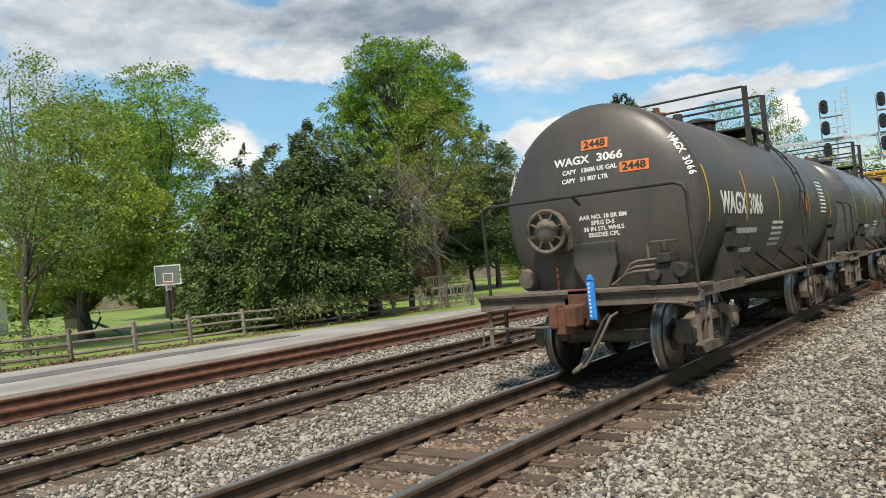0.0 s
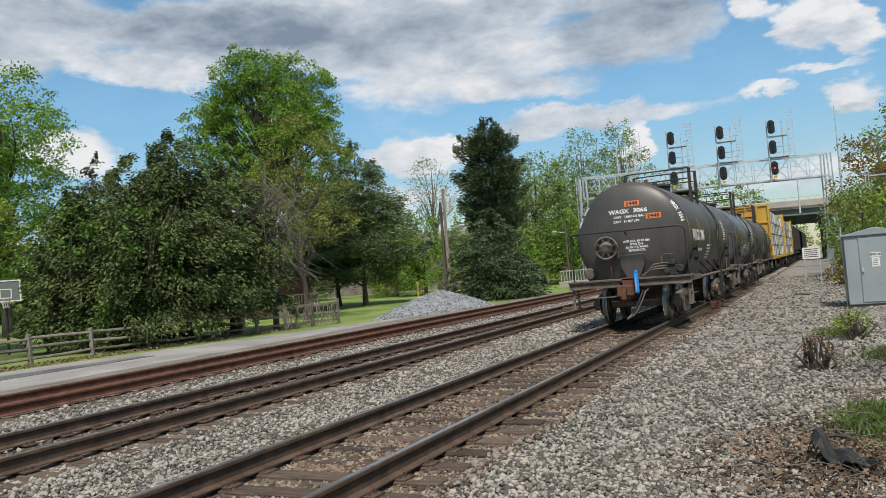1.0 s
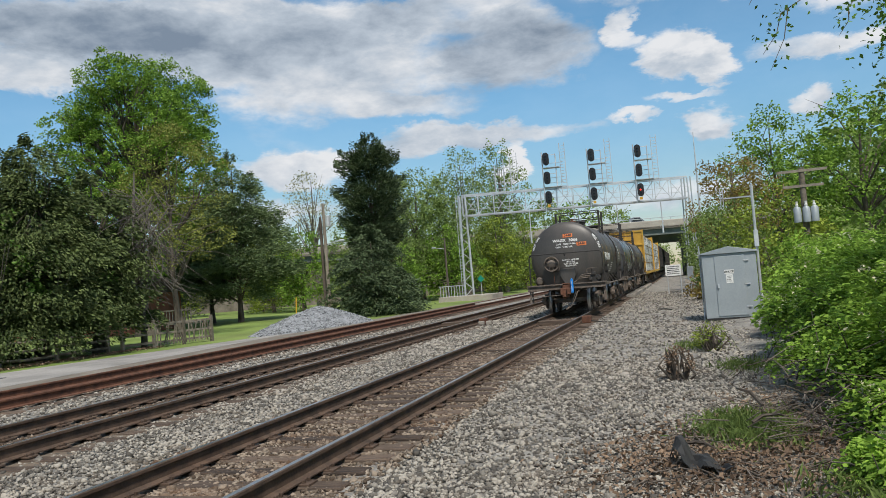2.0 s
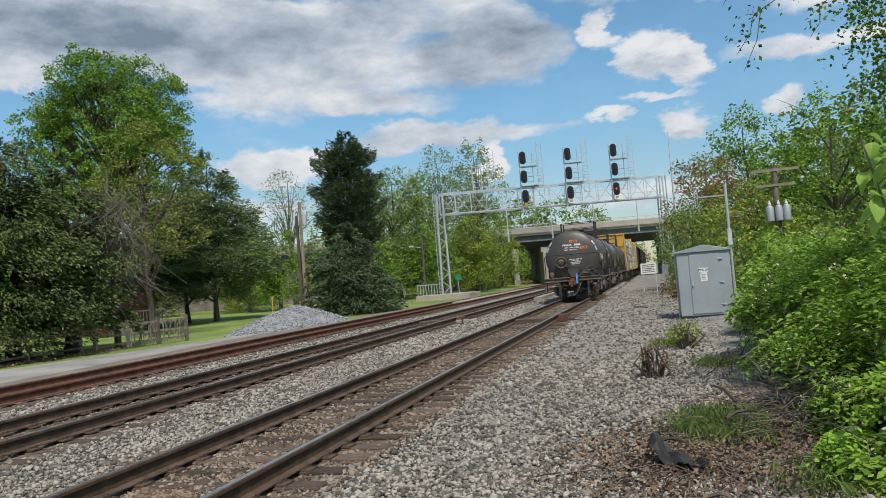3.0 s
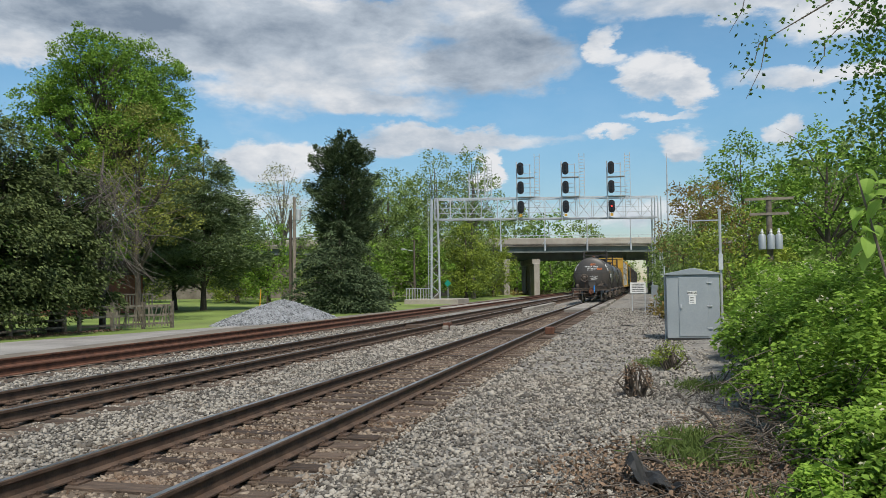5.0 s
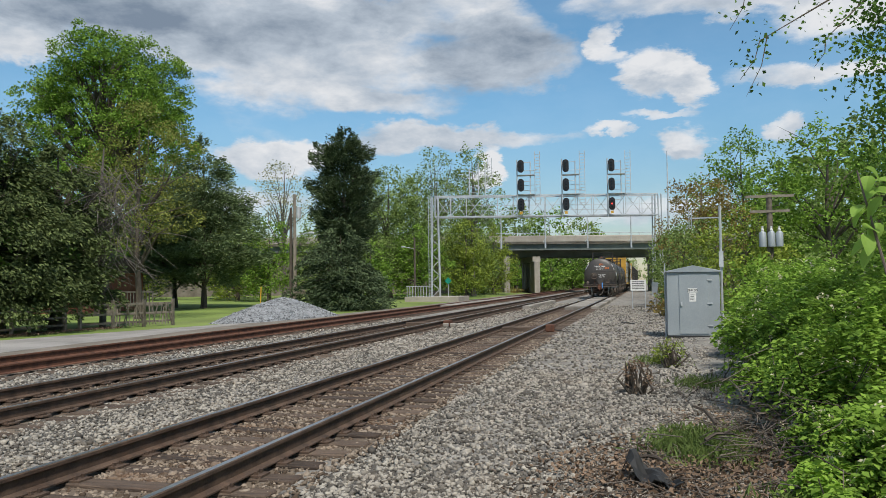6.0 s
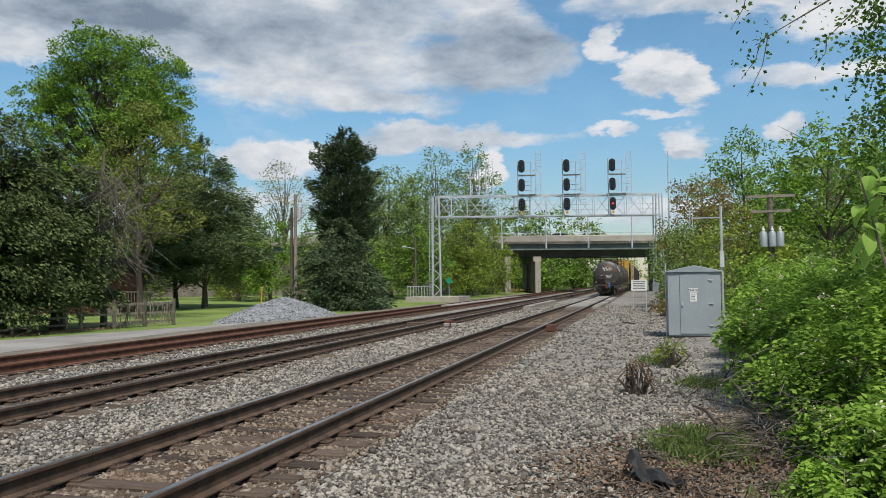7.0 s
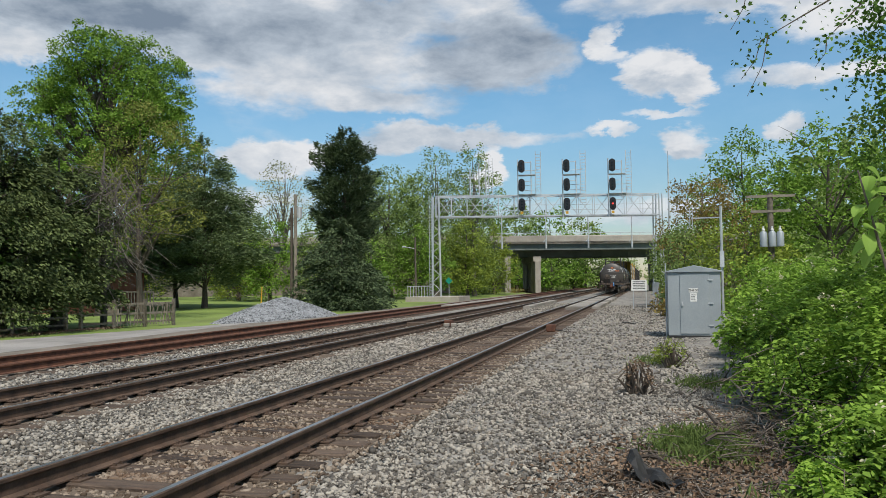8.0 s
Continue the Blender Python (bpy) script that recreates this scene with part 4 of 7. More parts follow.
def leaf_quads(centres, size, rng, name, material, upward=0.35, narrow=0.55, droop=0.0, grow=0.5, along=None):
    """One pointed leaf, of four corners, at each centre; along gives the way that each one points."""
    n = len(centres)
    d = rng.normal(size=(n, 3))
    d[:, 2] = d[:, 2] * 0.7 - droop
    if along is not None:
        d = d * 0.45 + along
    d /= np.linalg.norm(d, axis=1)[:, None]
    nrm = rng.normal(size=(n, 3))
    nrm[:, 2] += upward * 2.5
    s = np.cross(d, nrm)
    s /= np.linalg.norm(s, axis=1)[:, None] + 1e-9
    k = np.cross(s, d)
    ln = size * (1 - grow / 2 + grow * rng.random(n))[:, None]
    w = ln * narrow * 0.5
    base, tip = centres - d * ln * 0.5, centres + d * ln * 0.5
    mid = centres + k * ln * 0.10
    v = np.stack([base, mid + s * w, tip, mid - s * w], 1).reshape(-1, 3)
    f = np.arange(4 * n).reshape(n, 4)
    return quick_mesh(name, v, f, material)


def gaps(c, rng, scale, share):
    """Thins out places by a smooth random field, so that a crown has hollows; share is the part kept."""
    ph = rng.random((6, 4)) * 6.283
    k = rng.normal(size=(6, 3))
    k = k / np.linalg.norm(k, axis=1)[:, None] * (6.283 / scale) * np.linspace(0.7, 1.6, 6)[:, None]
    field = sum(np.sin(c @ k[i] + ph[i, 0]) for i in range(6))
    return field > np.quantile(field, 1 - share)


def ball(n, rng):
    """Points spread through a unit ball."""
    u = rng.normal(size=(n, 3))
    return u / np.linalg.norm(u, axis=1)[:, None] * rng.random((n, 1)) ** 0.4


def clump_points(lobes, per_area, leaves, spread, rng, inner=0.5, flat=0.7, share=0.74):
    """Clumps of leaf centres over lobes (x, y, z, rx, ry, rz), with hollows between them."""
    out = []
    for x, y, z, rx, ry, rz in lobes:
        area = 4 * math.pi * ((rx * ry + rx * rz + ry * rz) / 3)
        n = max(6, int(area * per_area))
        u = rng.normal(size=(n, 3))
        u /= np.linalg.norm(u, axis=1)[:, None]
        rad = inner + (1.04 - inner) * rng.random(n) ** 0.5
        c = u * rad[:, None] * (rx, ry, rz) + (x, y, z)
        c = c[gaps(c, rng, max(0.8, 1.1 * min(rx, ry, rz)), share)]
        m = rng.integers(int(leaves * 0.6), int(leaves * 1.9) + 1, len(c))
        big = np.repeat(0.7 + 0.6 * rng.random(len(c)), m)[:, None]
        c = np.repeat(c, m, 0)
        b = ball(len(c), rng) * big * (1.7 * spread, 1.7 * spread, 1.7 * spread * flat)
        b[:, 2] -= (b[:, 0] ** 2 + b[:, 1] ** 2) * 0.25 / spread
        out.append(c + b)
    return np.concatenate(out)


def bough_points(profile, boughs, leaves, rng, centre, wobble=0.25, droop=0.35, thick=0.10, fan=0.30, rise=0.0):
    """Flat sprays on boughs that grow out of an upright axis; profile is (height, reach) from the ground up. Gives centres and their directions."""
    zs, rs = np.array([p[0] for p in profile]), np.array([p[1] for p in profile])
    dense = np.linspace(zs[0], zs[-1], 200)
    wts = np.interp(dense, zs, rs) + 0.12
    out, ways = [], []
    turns = rng.random(4) * 6.283
    for z in rng.choice(dense, boughs, p=wts / wts.sum()):
        a = rng.random() * 2 * np.pi
        reach = float(np.interp(z, zs, rs)) * min(1.35, max(0.35, 1 + wobble * math.sin(3 * a + 1.9 * z + turns[0]) * math.cos(2 * a - 1.3 * z + turns[1]) + 0.7 * wobble * rng.normal()))
        m = int(leaves * (0.35 + reach / rs.max()))
        u = 0.25 + 0.75 * rng.random(m) ** 0.7
        side = rng.normal(size=m) * fan * reach * (0.25 + 0.75 * np.sin(np.pi * np.clip(u, 0, 0.93)))
        ca, sa = math.cos(a), math.sin(a)
        r = u * reach
        lift = rise * r - droop * reach * u ** 2.2 + rng.normal(size=m) * thick - abs(side) * 0.25
        out.append(np.stack([centre[0] + r * ca - side * sa, centre[1] + r * sa + side * ca, z + lift], 1))
        w = np.stack([ca - 0.9 * side / (r + 0.3) * sa, sa + 0.9 * side / (r + 0.3) * ca, rise - 1.3 * droop * u], 1)
        ways.append(w)
    return np.concatenate(out), np.concatenate(ways)


def limbs(x, y, base, top, r, ends, rng, lean=0.3):
    """A tapered, slightly bent trunk with limbs that reach the given ends."""
    f = Form()
    n = 9
    pts = [(x + lean * 0.3 * math.sin(i * 0.9 + x), y + lean * 0.3 * math.cos(i * 1.1 + y), base + (top - base) * i / (n - 1)) for i in range(n)]
    rad = [r * (1.35 if i == 0 else 1 - 0.86 * i / (n - 1)) for i in range(n)]
    f.tube(pts, rad, 10)
    for e in ends:
        k = min(n - 2, max(1, int((e[2] - base) / (top - base) * n * 0.62)))
        a, e = Vector(pts[k]), Vector(e)
        mid = a.lerp(e, 0.5) + Vector((0, 0, 0.12 * (e - a).length)) + Vector(rng.normal(size=3) * 0.08 * (e - a).length)
        f.tube([a, a.lerp(mid, 0.55), mid, mid.lerp(e, 0.55), e], [rad[k] * 0.5, rad[k] * 0.42, rad[k] * 0.3, rad[k] * 0.18, rad[k] * 0.06], 6)
    return f


def leafy_tree(x, y, top, lobes, material, size, seed, label, trunk=0.25, per_area=1.1, leaves=16, spread=0.42, inner=0.45, bark=None, name="tree", flat=0.7, twigs=0):
    rng = np.random.default_rng(seed)
    base = ground_height(x, y) - 0.05
    t = thing(name, label, "tree")
    spots = [(x + a, y + b, c, rx, ry, rz) for a, b, c, rx, ry, rz in lobes]
    ends = [(p[0] + rng.normal() * p[3] * 0.4, p[1] + rng.normal() * p[4] * 0.4, p[2] + rng.normal() * p[5] * 0.4) for p in spots for _ in range(3 + twigs)]
    part("trunk", limbs(x, y, base, top * 0.86, trunk, ends, rng), bark or M_BARK, t, smooth=True)
    part("crown", leaf_quads(clump_points(spots, per_area, leaves, spread, rng, inner, flat), size, rng, "crown", material, 0.32), None, t)
    return t


def conifer(x, y, profile, material, size, seed, label, boughs=420, leaves=60, trunk=0.2, wobble=0.25, narrow=0.42, name="conifer_tree", droop=0.35, upward=0.35, thick=0.10, fan=0.30, rise=0.0, hollow=2.1, full=0.6):
    rng = np.random.default_rng(seed)
    base = ground_height(x, y) - 0.05
    t = thing(name, label, "tree")
    ends = []
    for _ in range(30):
        z = profile[0][0] + (profile[-1][0] - profile[0][0]) * rng.random() * 0.85
        r = float(np.interp(z, [p[0] for p in profile], [p[1] for p in profile])) * 0.8
        a = rng.random() * 6.283
        ends.append((x + r * math.cos(a), y + r * math.sin(a), z))
    part("trunk", limbs(x, y, base, profile[-1][0] - 1.2, trunk, ends, rng, 0.15), M_BARK, t, smooth=True)
    pts, ways = bough_points(profile, boughs, leaves, rng, (x, y), wobble, droop, thick, fan, rise)
    keep = gaps(pts, rng, hollow, full)
    part("crown", leaf_quads(pts[keep], size, rng, "crown", material, upward, narrow, 0.0, along=ways[keep]), None, t)
    return t


def spray_bush(x, y, lobes, material, size, seed, label, stems=150, pairs=17, name="honeysuckle", blossom=0.07, bare=26):
    """A bush of arching stems set with pairs of leaves, open and twiggy below."""
    rng = np.random.default_rng(seed)
    t = thing(name, label, "shrub")
    pts, ways, flowers = [], [], []
    for a, b, c, rx, ry, rz in lobes:
        root = np.array((x + a, y + b, ground_height(x + a, y + b)))
        mid = np.array((x + a, y + b, c))
        r = np.array((rx, ry, rz))
        u = rng.normal(size=(stems, 3))
        u[:, 2] = abs(u[:, 2]) * 0.9 - 0.35
        u /= np.linalg.norm(u, axis=1)[:, None]
        tip = mid + u * r * (0.72 + 0.34 * rng.random((stems, 1)))
        tip = tip[gaps(tip, rng, 0.9, 0.8)]
        for e in tip:
            o = mid + (e - mid) * 0.25 + rng.normal(size=3) * r * 0.12
            k = np.linspace(0.12, 1, pairs)[:, None]
            bow = np.array((0, 0, 0.20 * np.linalg.norm(e - o)))
            p = o * (1 - k) + e * k + bow * 4 * k * (1 - k) - np.array((0, 0, 0.10)) * k ** 3
            d = np.gradient(p, axis=0)
            d /= np.linalg.norm(d, axis=1)[:, None]
            s = np.cross(d, (0, 0, 1.0))
            s /= np.linalg.norm(s, axis=1)[:, None] + 1e-6
            for sign in (-1, 1):
                w = s * sign + d * 0.55
                pts.append(p + w * size * 0.5 + rng.normal(size=p.shape) * size * 0.25)
                ways.append(w * 1.6)
            if rng.random() < blossom:
                q = p[int(pairs * 0.4):]
                q = q[rng.random(len(q)) < 0.5]
                flowers.append(np.repeat(q, 4, 0) + rng.normal(size=(4 * len(q), 3)) * size * 0.3 + (0, 0, size * 0.5))
        for i in range(bare):
            e = mid + rng.normal(size=3) * r * (0.45, 0.45, 0.35)
            s0 = root + rng.normal(size=3) * r * (0.35, 0.35, 0)
            m = (s0 + e) / 2 + rng.normal(size=3) * 0.12
            part("stem", Form().tube([Vector(s0), Vector(m), Vector(e)], [0.014, 0.010, 0.004], 5), M_STICK, t)
    part("leaves", leaf_quads(np.concatenate(pts), size, rng, "leaves", material, 0.9, 0.58, along=np.concatenate(ways)), None, t)
    if flowers:
        part("blossom", leaf_quads(np.concatenate(flowers), size * 0.6, rng, "blossom", M_BLOSSOM, 0.5), None, t, "small cream blossom")
    return t


def shrub(x, y, lobes, material, size, seed, label, per_area=4.0, leaves=14, spread=0.16, name="shrub", stems=10, category="shrub", bark=None, narrow=0.55, inner=0.45):
    rng = np.random.default_rng(seed)
    t = thing(name, label, category)
    spots = [(x + a, y + b, c, rx, ry, rz) for a, b, c, rx, ry, rz in lobes]
    for i in range(stems):
        p = spots[i % len(spots)]
        a = Vector((p[0] + rng.normal() * p[3] * 0.25, p[1] + rng.normal() * p[4] * 0.25, ground_height(p[0], p[1]) - 0.05))
        e = Vector((p[0] + rng.uniform(-0.7, 0.7) * p[3], p[1] + rng.uniform(-0.7, 0.7) * p[4], p[2] + p[5] * rng.uniform(0.2, 0.9)))
        m = a.lerp(e, 0.5) + Vector(rng.normal(size=3) * 0.1)
        part("stem", Form().tube([a, m, e], [0.025, 0.018, 0.006], 5), bark or M_BARK, t)
    part("leaves", leaf_quads(clump_points(spots, per_area, leaves, spread, rng, inner), size, rng, "leaves", material, 0.4, narrow), None, t)
    return t


def build_plants():
    # tall tulip tree behind the cedars
    rnd = random.Random(77)
    lobes = [(0, 0, 15.2, 3.6, 3.8, 3.6), (-2.2, 0, 12.0, 3.8, 4.2, 3.4), (2.6, 0, 11.5, 3.8, 4.2, 4.0), (-4.5, 0, 9, 3.2, 4, 2.8), (0, -1, 7, 4, 4, 3.5)]
    for i in range(40):   # tufts at the ends of the limbs
        a, r = rnd.uniform(-0.5, math.pi + 0.5), rnd.uniform(0.8, 1.08)
        s = rnd.uniform(0.7, 1.5)
        lobes.append((4.9 * r * math.cos(a) + 0.2, rnd.uniform(-2.8, 1.5), 13.4 + 4.5 * r * math.sin(a), s, s, s * 1.1))
    leafy_tree(-32.3, 45, 20.5, lobes, M_LEAF_TULIP, 0.19, 11, "tall bright-green tulip tree in full spring leaf", 0.45, 1.15, 46, 0.36, 0.55, flat=0.6)
    # olive half-leafed tree in front of it, with its vine-hung dead neighbour
    leafy_tree(-24.4, 38.2, 12.5, [(0, 0, 10.4, 2.4, 2.2, 2.2), (-1.8, 0, 8.2, 2.4, 2.2, 2.0), (2.0, 0, 8.8, 2.2, 2.2, 1.9), (2.6, -1, 5.4, 2.2, 1.8, 0.8), (0.4, 0, 6.4, 2.4, 2, 1.0), (0.6, -1, 4.4, 2.2, 1.6, 0.7)],
               M_LEAF_OLDGREEN, 0.16, 12, "thin-crowned tree with olive young leaves among grey vines", 0.2, 1.3, 26, 0.36, 0.45, twigs=2, flat=0.5)
    # red cedars along the fence
    conifer(-24.9, 23.8, [(0.9, 2.2), (1.6, 2.7), (3.0, 2.7), (4.6, 2.0), (6.0, 1.2), (7.2, 0.3)], M_LEAF_CEDAR, 0.20, 21, "dense dark red cedar with drooping sprays behind the fence", 177, 258, 0.2, 0.35, 0.36, droop=0.42, thick=0.15, fan=0.30, upward=0.35)
    conifer(-22.8, 24.9, [(1.3, 2.6), (2.0, 3.2), (3.8, 3.3), (6.0, 2.5), (7.8, 1.4), (8.7, 0.4)], M_LEAF_CEDAR, 0.20, 22, "broad dark red cedar draped with ivy behind the fence", 225, 327, 0.25, 0.42, 0.36, droop=0.42, thick=0.15, fan=0.30, upward=0.35)
    conifer(-22.3, 26.2, [(1.4, 2.4), (2.2, 3.0), (4.2, 3.1), (6.6, 2.4), (8.3, 1.2), (9.3, 0.3)], M_LEAF_CEDAR, 0.20, 23, "tall dark red cedar behind the fence", 225, 327, 0.28, 0.42, 0.36, droop=0.42, thick=0.15, fan=0.30, upward=0.35)
    conifer(-21.6, 28.8, [(1.2, 1.7), (2.0, 2.3), (4.0, 2.4), (6.4, 1.9), (8.0, 0.8), (8.6, 0.3)], M_LEAF_CEDAR, 0.20, 24, "dark red cedar hung with grey vines beside the gate", 177, 276, 0.25, 0.35, 0.36, droop=0.42, thick=0.15, fan=0.30, upward=0.35)
    conifer(-24.9, 22.8, [(0.7, 1.7), (1.4, 1.9), (3.0, 1.9), (4.6, 1.5), (6.0, 0.9), (6.8, 0.3)], M_LEAF_CEDAR, 0.20, 26, "low dark red cedar at the end of the row", 130, 240, 0.2, 0.35, 0.36, droop=0.42, thick=0.15)
    conifer(-29.5, 27.5, [(0.9, 2.2), (3.0, 3.0), (6.0, 2.8), (8.0, 1.6), (9.5, 0.4)], M_LEAF_CEDAR, 0.2, 25, "dark cedar at the back of the row", 120, 190, 0.25, 0.35, upward=0.35)
    rng = np.random.default_rng(31)
    for x, y, z, r, h in ((-21.5, 23.2, 4.4, 1.5, 1.5), (-20.9, 25.2, 3.4, 1.4, 1.2), (-24.0, 21.5, 4.6, 1.2, 1.3), (-20.6, 27.4, 2.6, 1.1, 1.3)):
        iv = thing("ivy", "bright green ivy climbing over the dark cedars", "ivy", "ivy on the cedars")
        part("ivy_leaves", leaf_quads(clump_points([(x, y, z, r, r, h)], 2.2, 14, 0.25, rng, 0.5), 0.2, rng, "ivy_leaves", M_LEAF_IVY), None, iv)
        for i in range(7):
            a = rng.random() * 6.28
            st = Form().tube([(x - 0.7, y + 1.0, 0.0), (x + 0.3 * r * math.cos(a), y + 0.3 * r * math.sin(a), z * 0.6), (x + 0.8 * r * math.cos(a), y + 0.8 * r * math.sin(a), z)], [0.03, 0.02, 0.008], 5)
            part("vine_stem", st, M_GREY_BARK, iv)
    # leafless vine tangle
    tangle = thing("vine_tangle", "grey leafless vines hanging in a dense tangle", "vines")
    st = Form()
    for i in range(230):
        z0 = rng.uniform(3.0, 7.2)
        p = Vector((-20.2 + rng.normal() * 0.7, 30.0 + rng.normal() * 0.7, z0))
        pts, d = [p.copy()], Vector((rng.normal() * 0.5, rng.normal() * 0.4, -0.5))
        for k in range(5):
            d = (d + Vector((rng.normal() * 0.35, rng.normal() * 0.3, rng.normal() * 0.3 - 0.06)))
            p = p + d * 0.42
            p.z = max(p.z, 0.6)
            pts.append(p.copy())
        st.tube(pts, [0.018, 0.017, 0.015, 0.012, 0.009, 0.005], 4)
    st.tube([(-20.6, 30.6, -0.4), (-20.4, 30.4, 2.5), (-20.5, 30.2, 5.2), (-20.2, 30.1, 8.0)], [0.16, 0.13, 0.10, 0.03], 8)
    for e in ((-17.6, 31.5, 5.6), (-18.4, 30.2, 3.4), (-17.8, 32, 6.6), (-18.6, 30.5, 7.0)):
        st.tube([(-20.45, 30.3, 4.0), ((-20.4 + e[0]) / 2, (30.3 + e[1]) / 2, e[2] - 0.3), e], [0.05, 0.03, 0.008], 6)
    part("vines", st, M_GREY_BARK, tangle)
    # pines on the lawn
    conifer(-31.8, 56.6, [(1.7, 2.4), (2.6, 3.8), (3.6, 4.3), (6.0, 4.1), (9.0, 3.2), (11.5, 1.9), (14.0, 0.5)], M_LEAF_PINE, 0.34, 41, "open-crowned green pine standing on the lawn", 230, 190, 0.22, 0.4, 0.24, droop=0.10, thick=0.22, fan=0.26, rise=0.10, full=0.85)
    conifer(-35.2, 57.5, [(2.8, 2.4), (3.8, 3.6), (6.0, 3.8), (9.0, 3.0), (11.0, 1.6), (12.6, 0.4)], M_LEAF_PINE, 0.34, 42, "green pine beside another on the lawn", 200, 190, 0.2, 0.4, 0.24, droop=0.10, thick=0.22, fan=0.26, rise=0.10, full=0.85)
    conifer(-40.5, 60, [(1.2, 1.6), (3.4, 3.8), (6.0, 4.0), (10.0, 3.0), (13.0, 0.5)], M_LEAF_PINE, 0.36, 43, "green pine at the back of the lawn", 190, 100, 0.25, 0.4, 0.22, droop=0.10, thick=0.22)
    # the tall dark pine with a cedar at its foot
    conifer(-18.0, 54, [(4.2, 1.5), (5.2, 2.0), (6.4, 2.1), (7.4, 2.3), (8.6, 2.3), (9.5, 1.8), (10.4, 2.0), (11.5, 1.7), (12.5, 1.0), (13.3, 0.3)], M_LEAF_DARKPINE, 0.28, 44, "tall dense dark-green pine with a broken outline", 260, 140, 0.25, 0.35, 0.26, droop=-0.12, thick=0.16, fan=0.30, rise=0.25, full=0.88)
    conifer(-17.3, 51.5, [(-0.2, 2.5), (0.6, 3.2), (2.2, 3.2), (4.0, 2.4), (5.4, 1.4), (6.2, 0.4)], M_LEAF_DARKPINE, 0.22, 45, "bushy dark evergreen at the foot of the pine", 220, 180, 0.15, 0.35, full=0.8)
    # young maple on the lawn with yellow-green leaves
    leafy_tree(-34.3, 20.6, 12.4, [(0, 0, 8.8, 3.6, 3.6, 2.9), (-2.6, 1, 6.5, 3.6, 3.6, 3.0), (2.4, -0.5, 6.2, 3.2, 3.2, 2.8), (-1.2, 0, 4.4, 4.0, 4.2, 2.4), (0.4, 0, 10.6, 2.2, 2.0, 1.7), (-3.2, 0, 3.2, 3.2, 3.0, 1.7), (1.4, 1.0, 3.4, 2.2, 2.2, 1.4), (2.8, -0.5, 3.6, 1.9, 1.9, 1.6), (4.0, 1.6, 5.4, 1.8, 1.8, 1.3)],
               M_LEAF_MAPLE, 0.18, 51, "yellow-green maple in fresh leaf on the lawn", 0.34, 1.9, 44, 0.38, 0.55, twigs=1, flat=0.5)
    leafy_tree(-53, 38, 22, [(0, 0, 17, 4.6, 4.6, 4.4), (4.6, -2, 14.6, 4.4, 4.4, 3.0), (-4.6, 0, 15, 4.2, 4.2, 4.0), (0, 0, 11, 5.5, 5.5, 4), (2.5, -2, 7.6, 4.6, 4.6, 4), (-3, 0, 6.5, 4.5, 4.5, 4)], M_LEAF_TULIP, 0.24, 52, "tall bright-green shade tree behind the maple", 0.4, 1.1, 30, 0.5, 0.45, flat=0.5)
    # sparse young-leafed tree over the fence end
    leafy_tree(-27.5, 14.6, 12.6, [(-1.0, 0, 9.0, 3.0, 3.0, 3.6), (1.8, 1, 7.0, 2.6, 2.6, 3.4), (-3.4, 0, 6.5, 2.8, 2.8, 3.2), (0, 0, 4.2, 3.4, 3.0, 2.2)], M_LEAF_SPRING, 0.13, 53, "many-stemmed tree with sparse young leaves by the fence", 0.16, 1.6, 34, 0.45, 0.35, M_BARK, twigs=6)
    shrub(-24.8, 11.6, [(0, 0, 0.6, 1.4, 1.4, 1.1), (1.6, 1.2, 0.3, 1.0, 1.0, 0.8), (-1.2, -1.5, 0.6, 1.4, 1.4, 1.0)], M_LEAF_SPRING, 0.16, 54, "loose green shrub against the rail fence", 3.0, 12, 0.2)
    shrub(-22.7, 22.4, [(0, 0, 0.7, 1.2, 1.2, 1.3), (0.5, 0.9, 0.4, 0.9, 0.9, 0.9), (-0.6, -0.2, 0.5, 0.8, 0.8, 1.0)], M_LEAF_IVY, 0.17, 55, "dense glossy green shrub beside the basketball post", 4.0, 14, 0.18)
    # wood behind the signal bridge
    leafy_tree(-36.3, 80, 17, [(0, 0, 13.4, 2.6, 2.6, 3.0), (-1.8, 0, 11, 2.2, 2.2, 2.4), (1.8, 0, 10.4, 2.2, 2.2, 2.6)], M_LEAF_PALE, 0.26, 61, "bare-branched tree hazed with pale blossom", 0.24, 0.9, 10, 0.5, 0.3, M_GREY_BARK, twigs=5)
    leafy_tree(-24.2, 82, 15, [(0, 0, 11, 3.4, 3.4, 3.6), (-2.6, 0, 7, 3.2, 3.2, 4), (2.8, 0, 7, 3.4, 3.4, 4), (0, -2, 4, 4.5, 3, 3)], M_LEAF_SPRING, 0.28, 62, "fresh green tree at the wood's edge", 0.3, 1.6, 20, 0.45, 0.4)
    for x, y, top, sd in ((-20.2, 88, 18.0, 63), (-16.6, 92, 19.2, 64), (-24.4, 94, 16.5, 65), (-28.5, 90, 15.5, 66)):
        leafy_tree(x, y, top, [(0, 0, top - 3.4, 2.0, 2.0, 3.4), (-2.0, 0, top - 6.5, 2.2, 2.2, 3.2), (2.0, 0, top - 7, 2.3, 2.3, 3.2), (0, 0, top - 11, 3.4, 3.2, 4)], M_LEAF_SPRING, 0.28, sd, "tall slender tree with thin new leaves", 0.26, 1.3, 13, 0.45, 0.3, M_GREY_BARK, twigs=4)
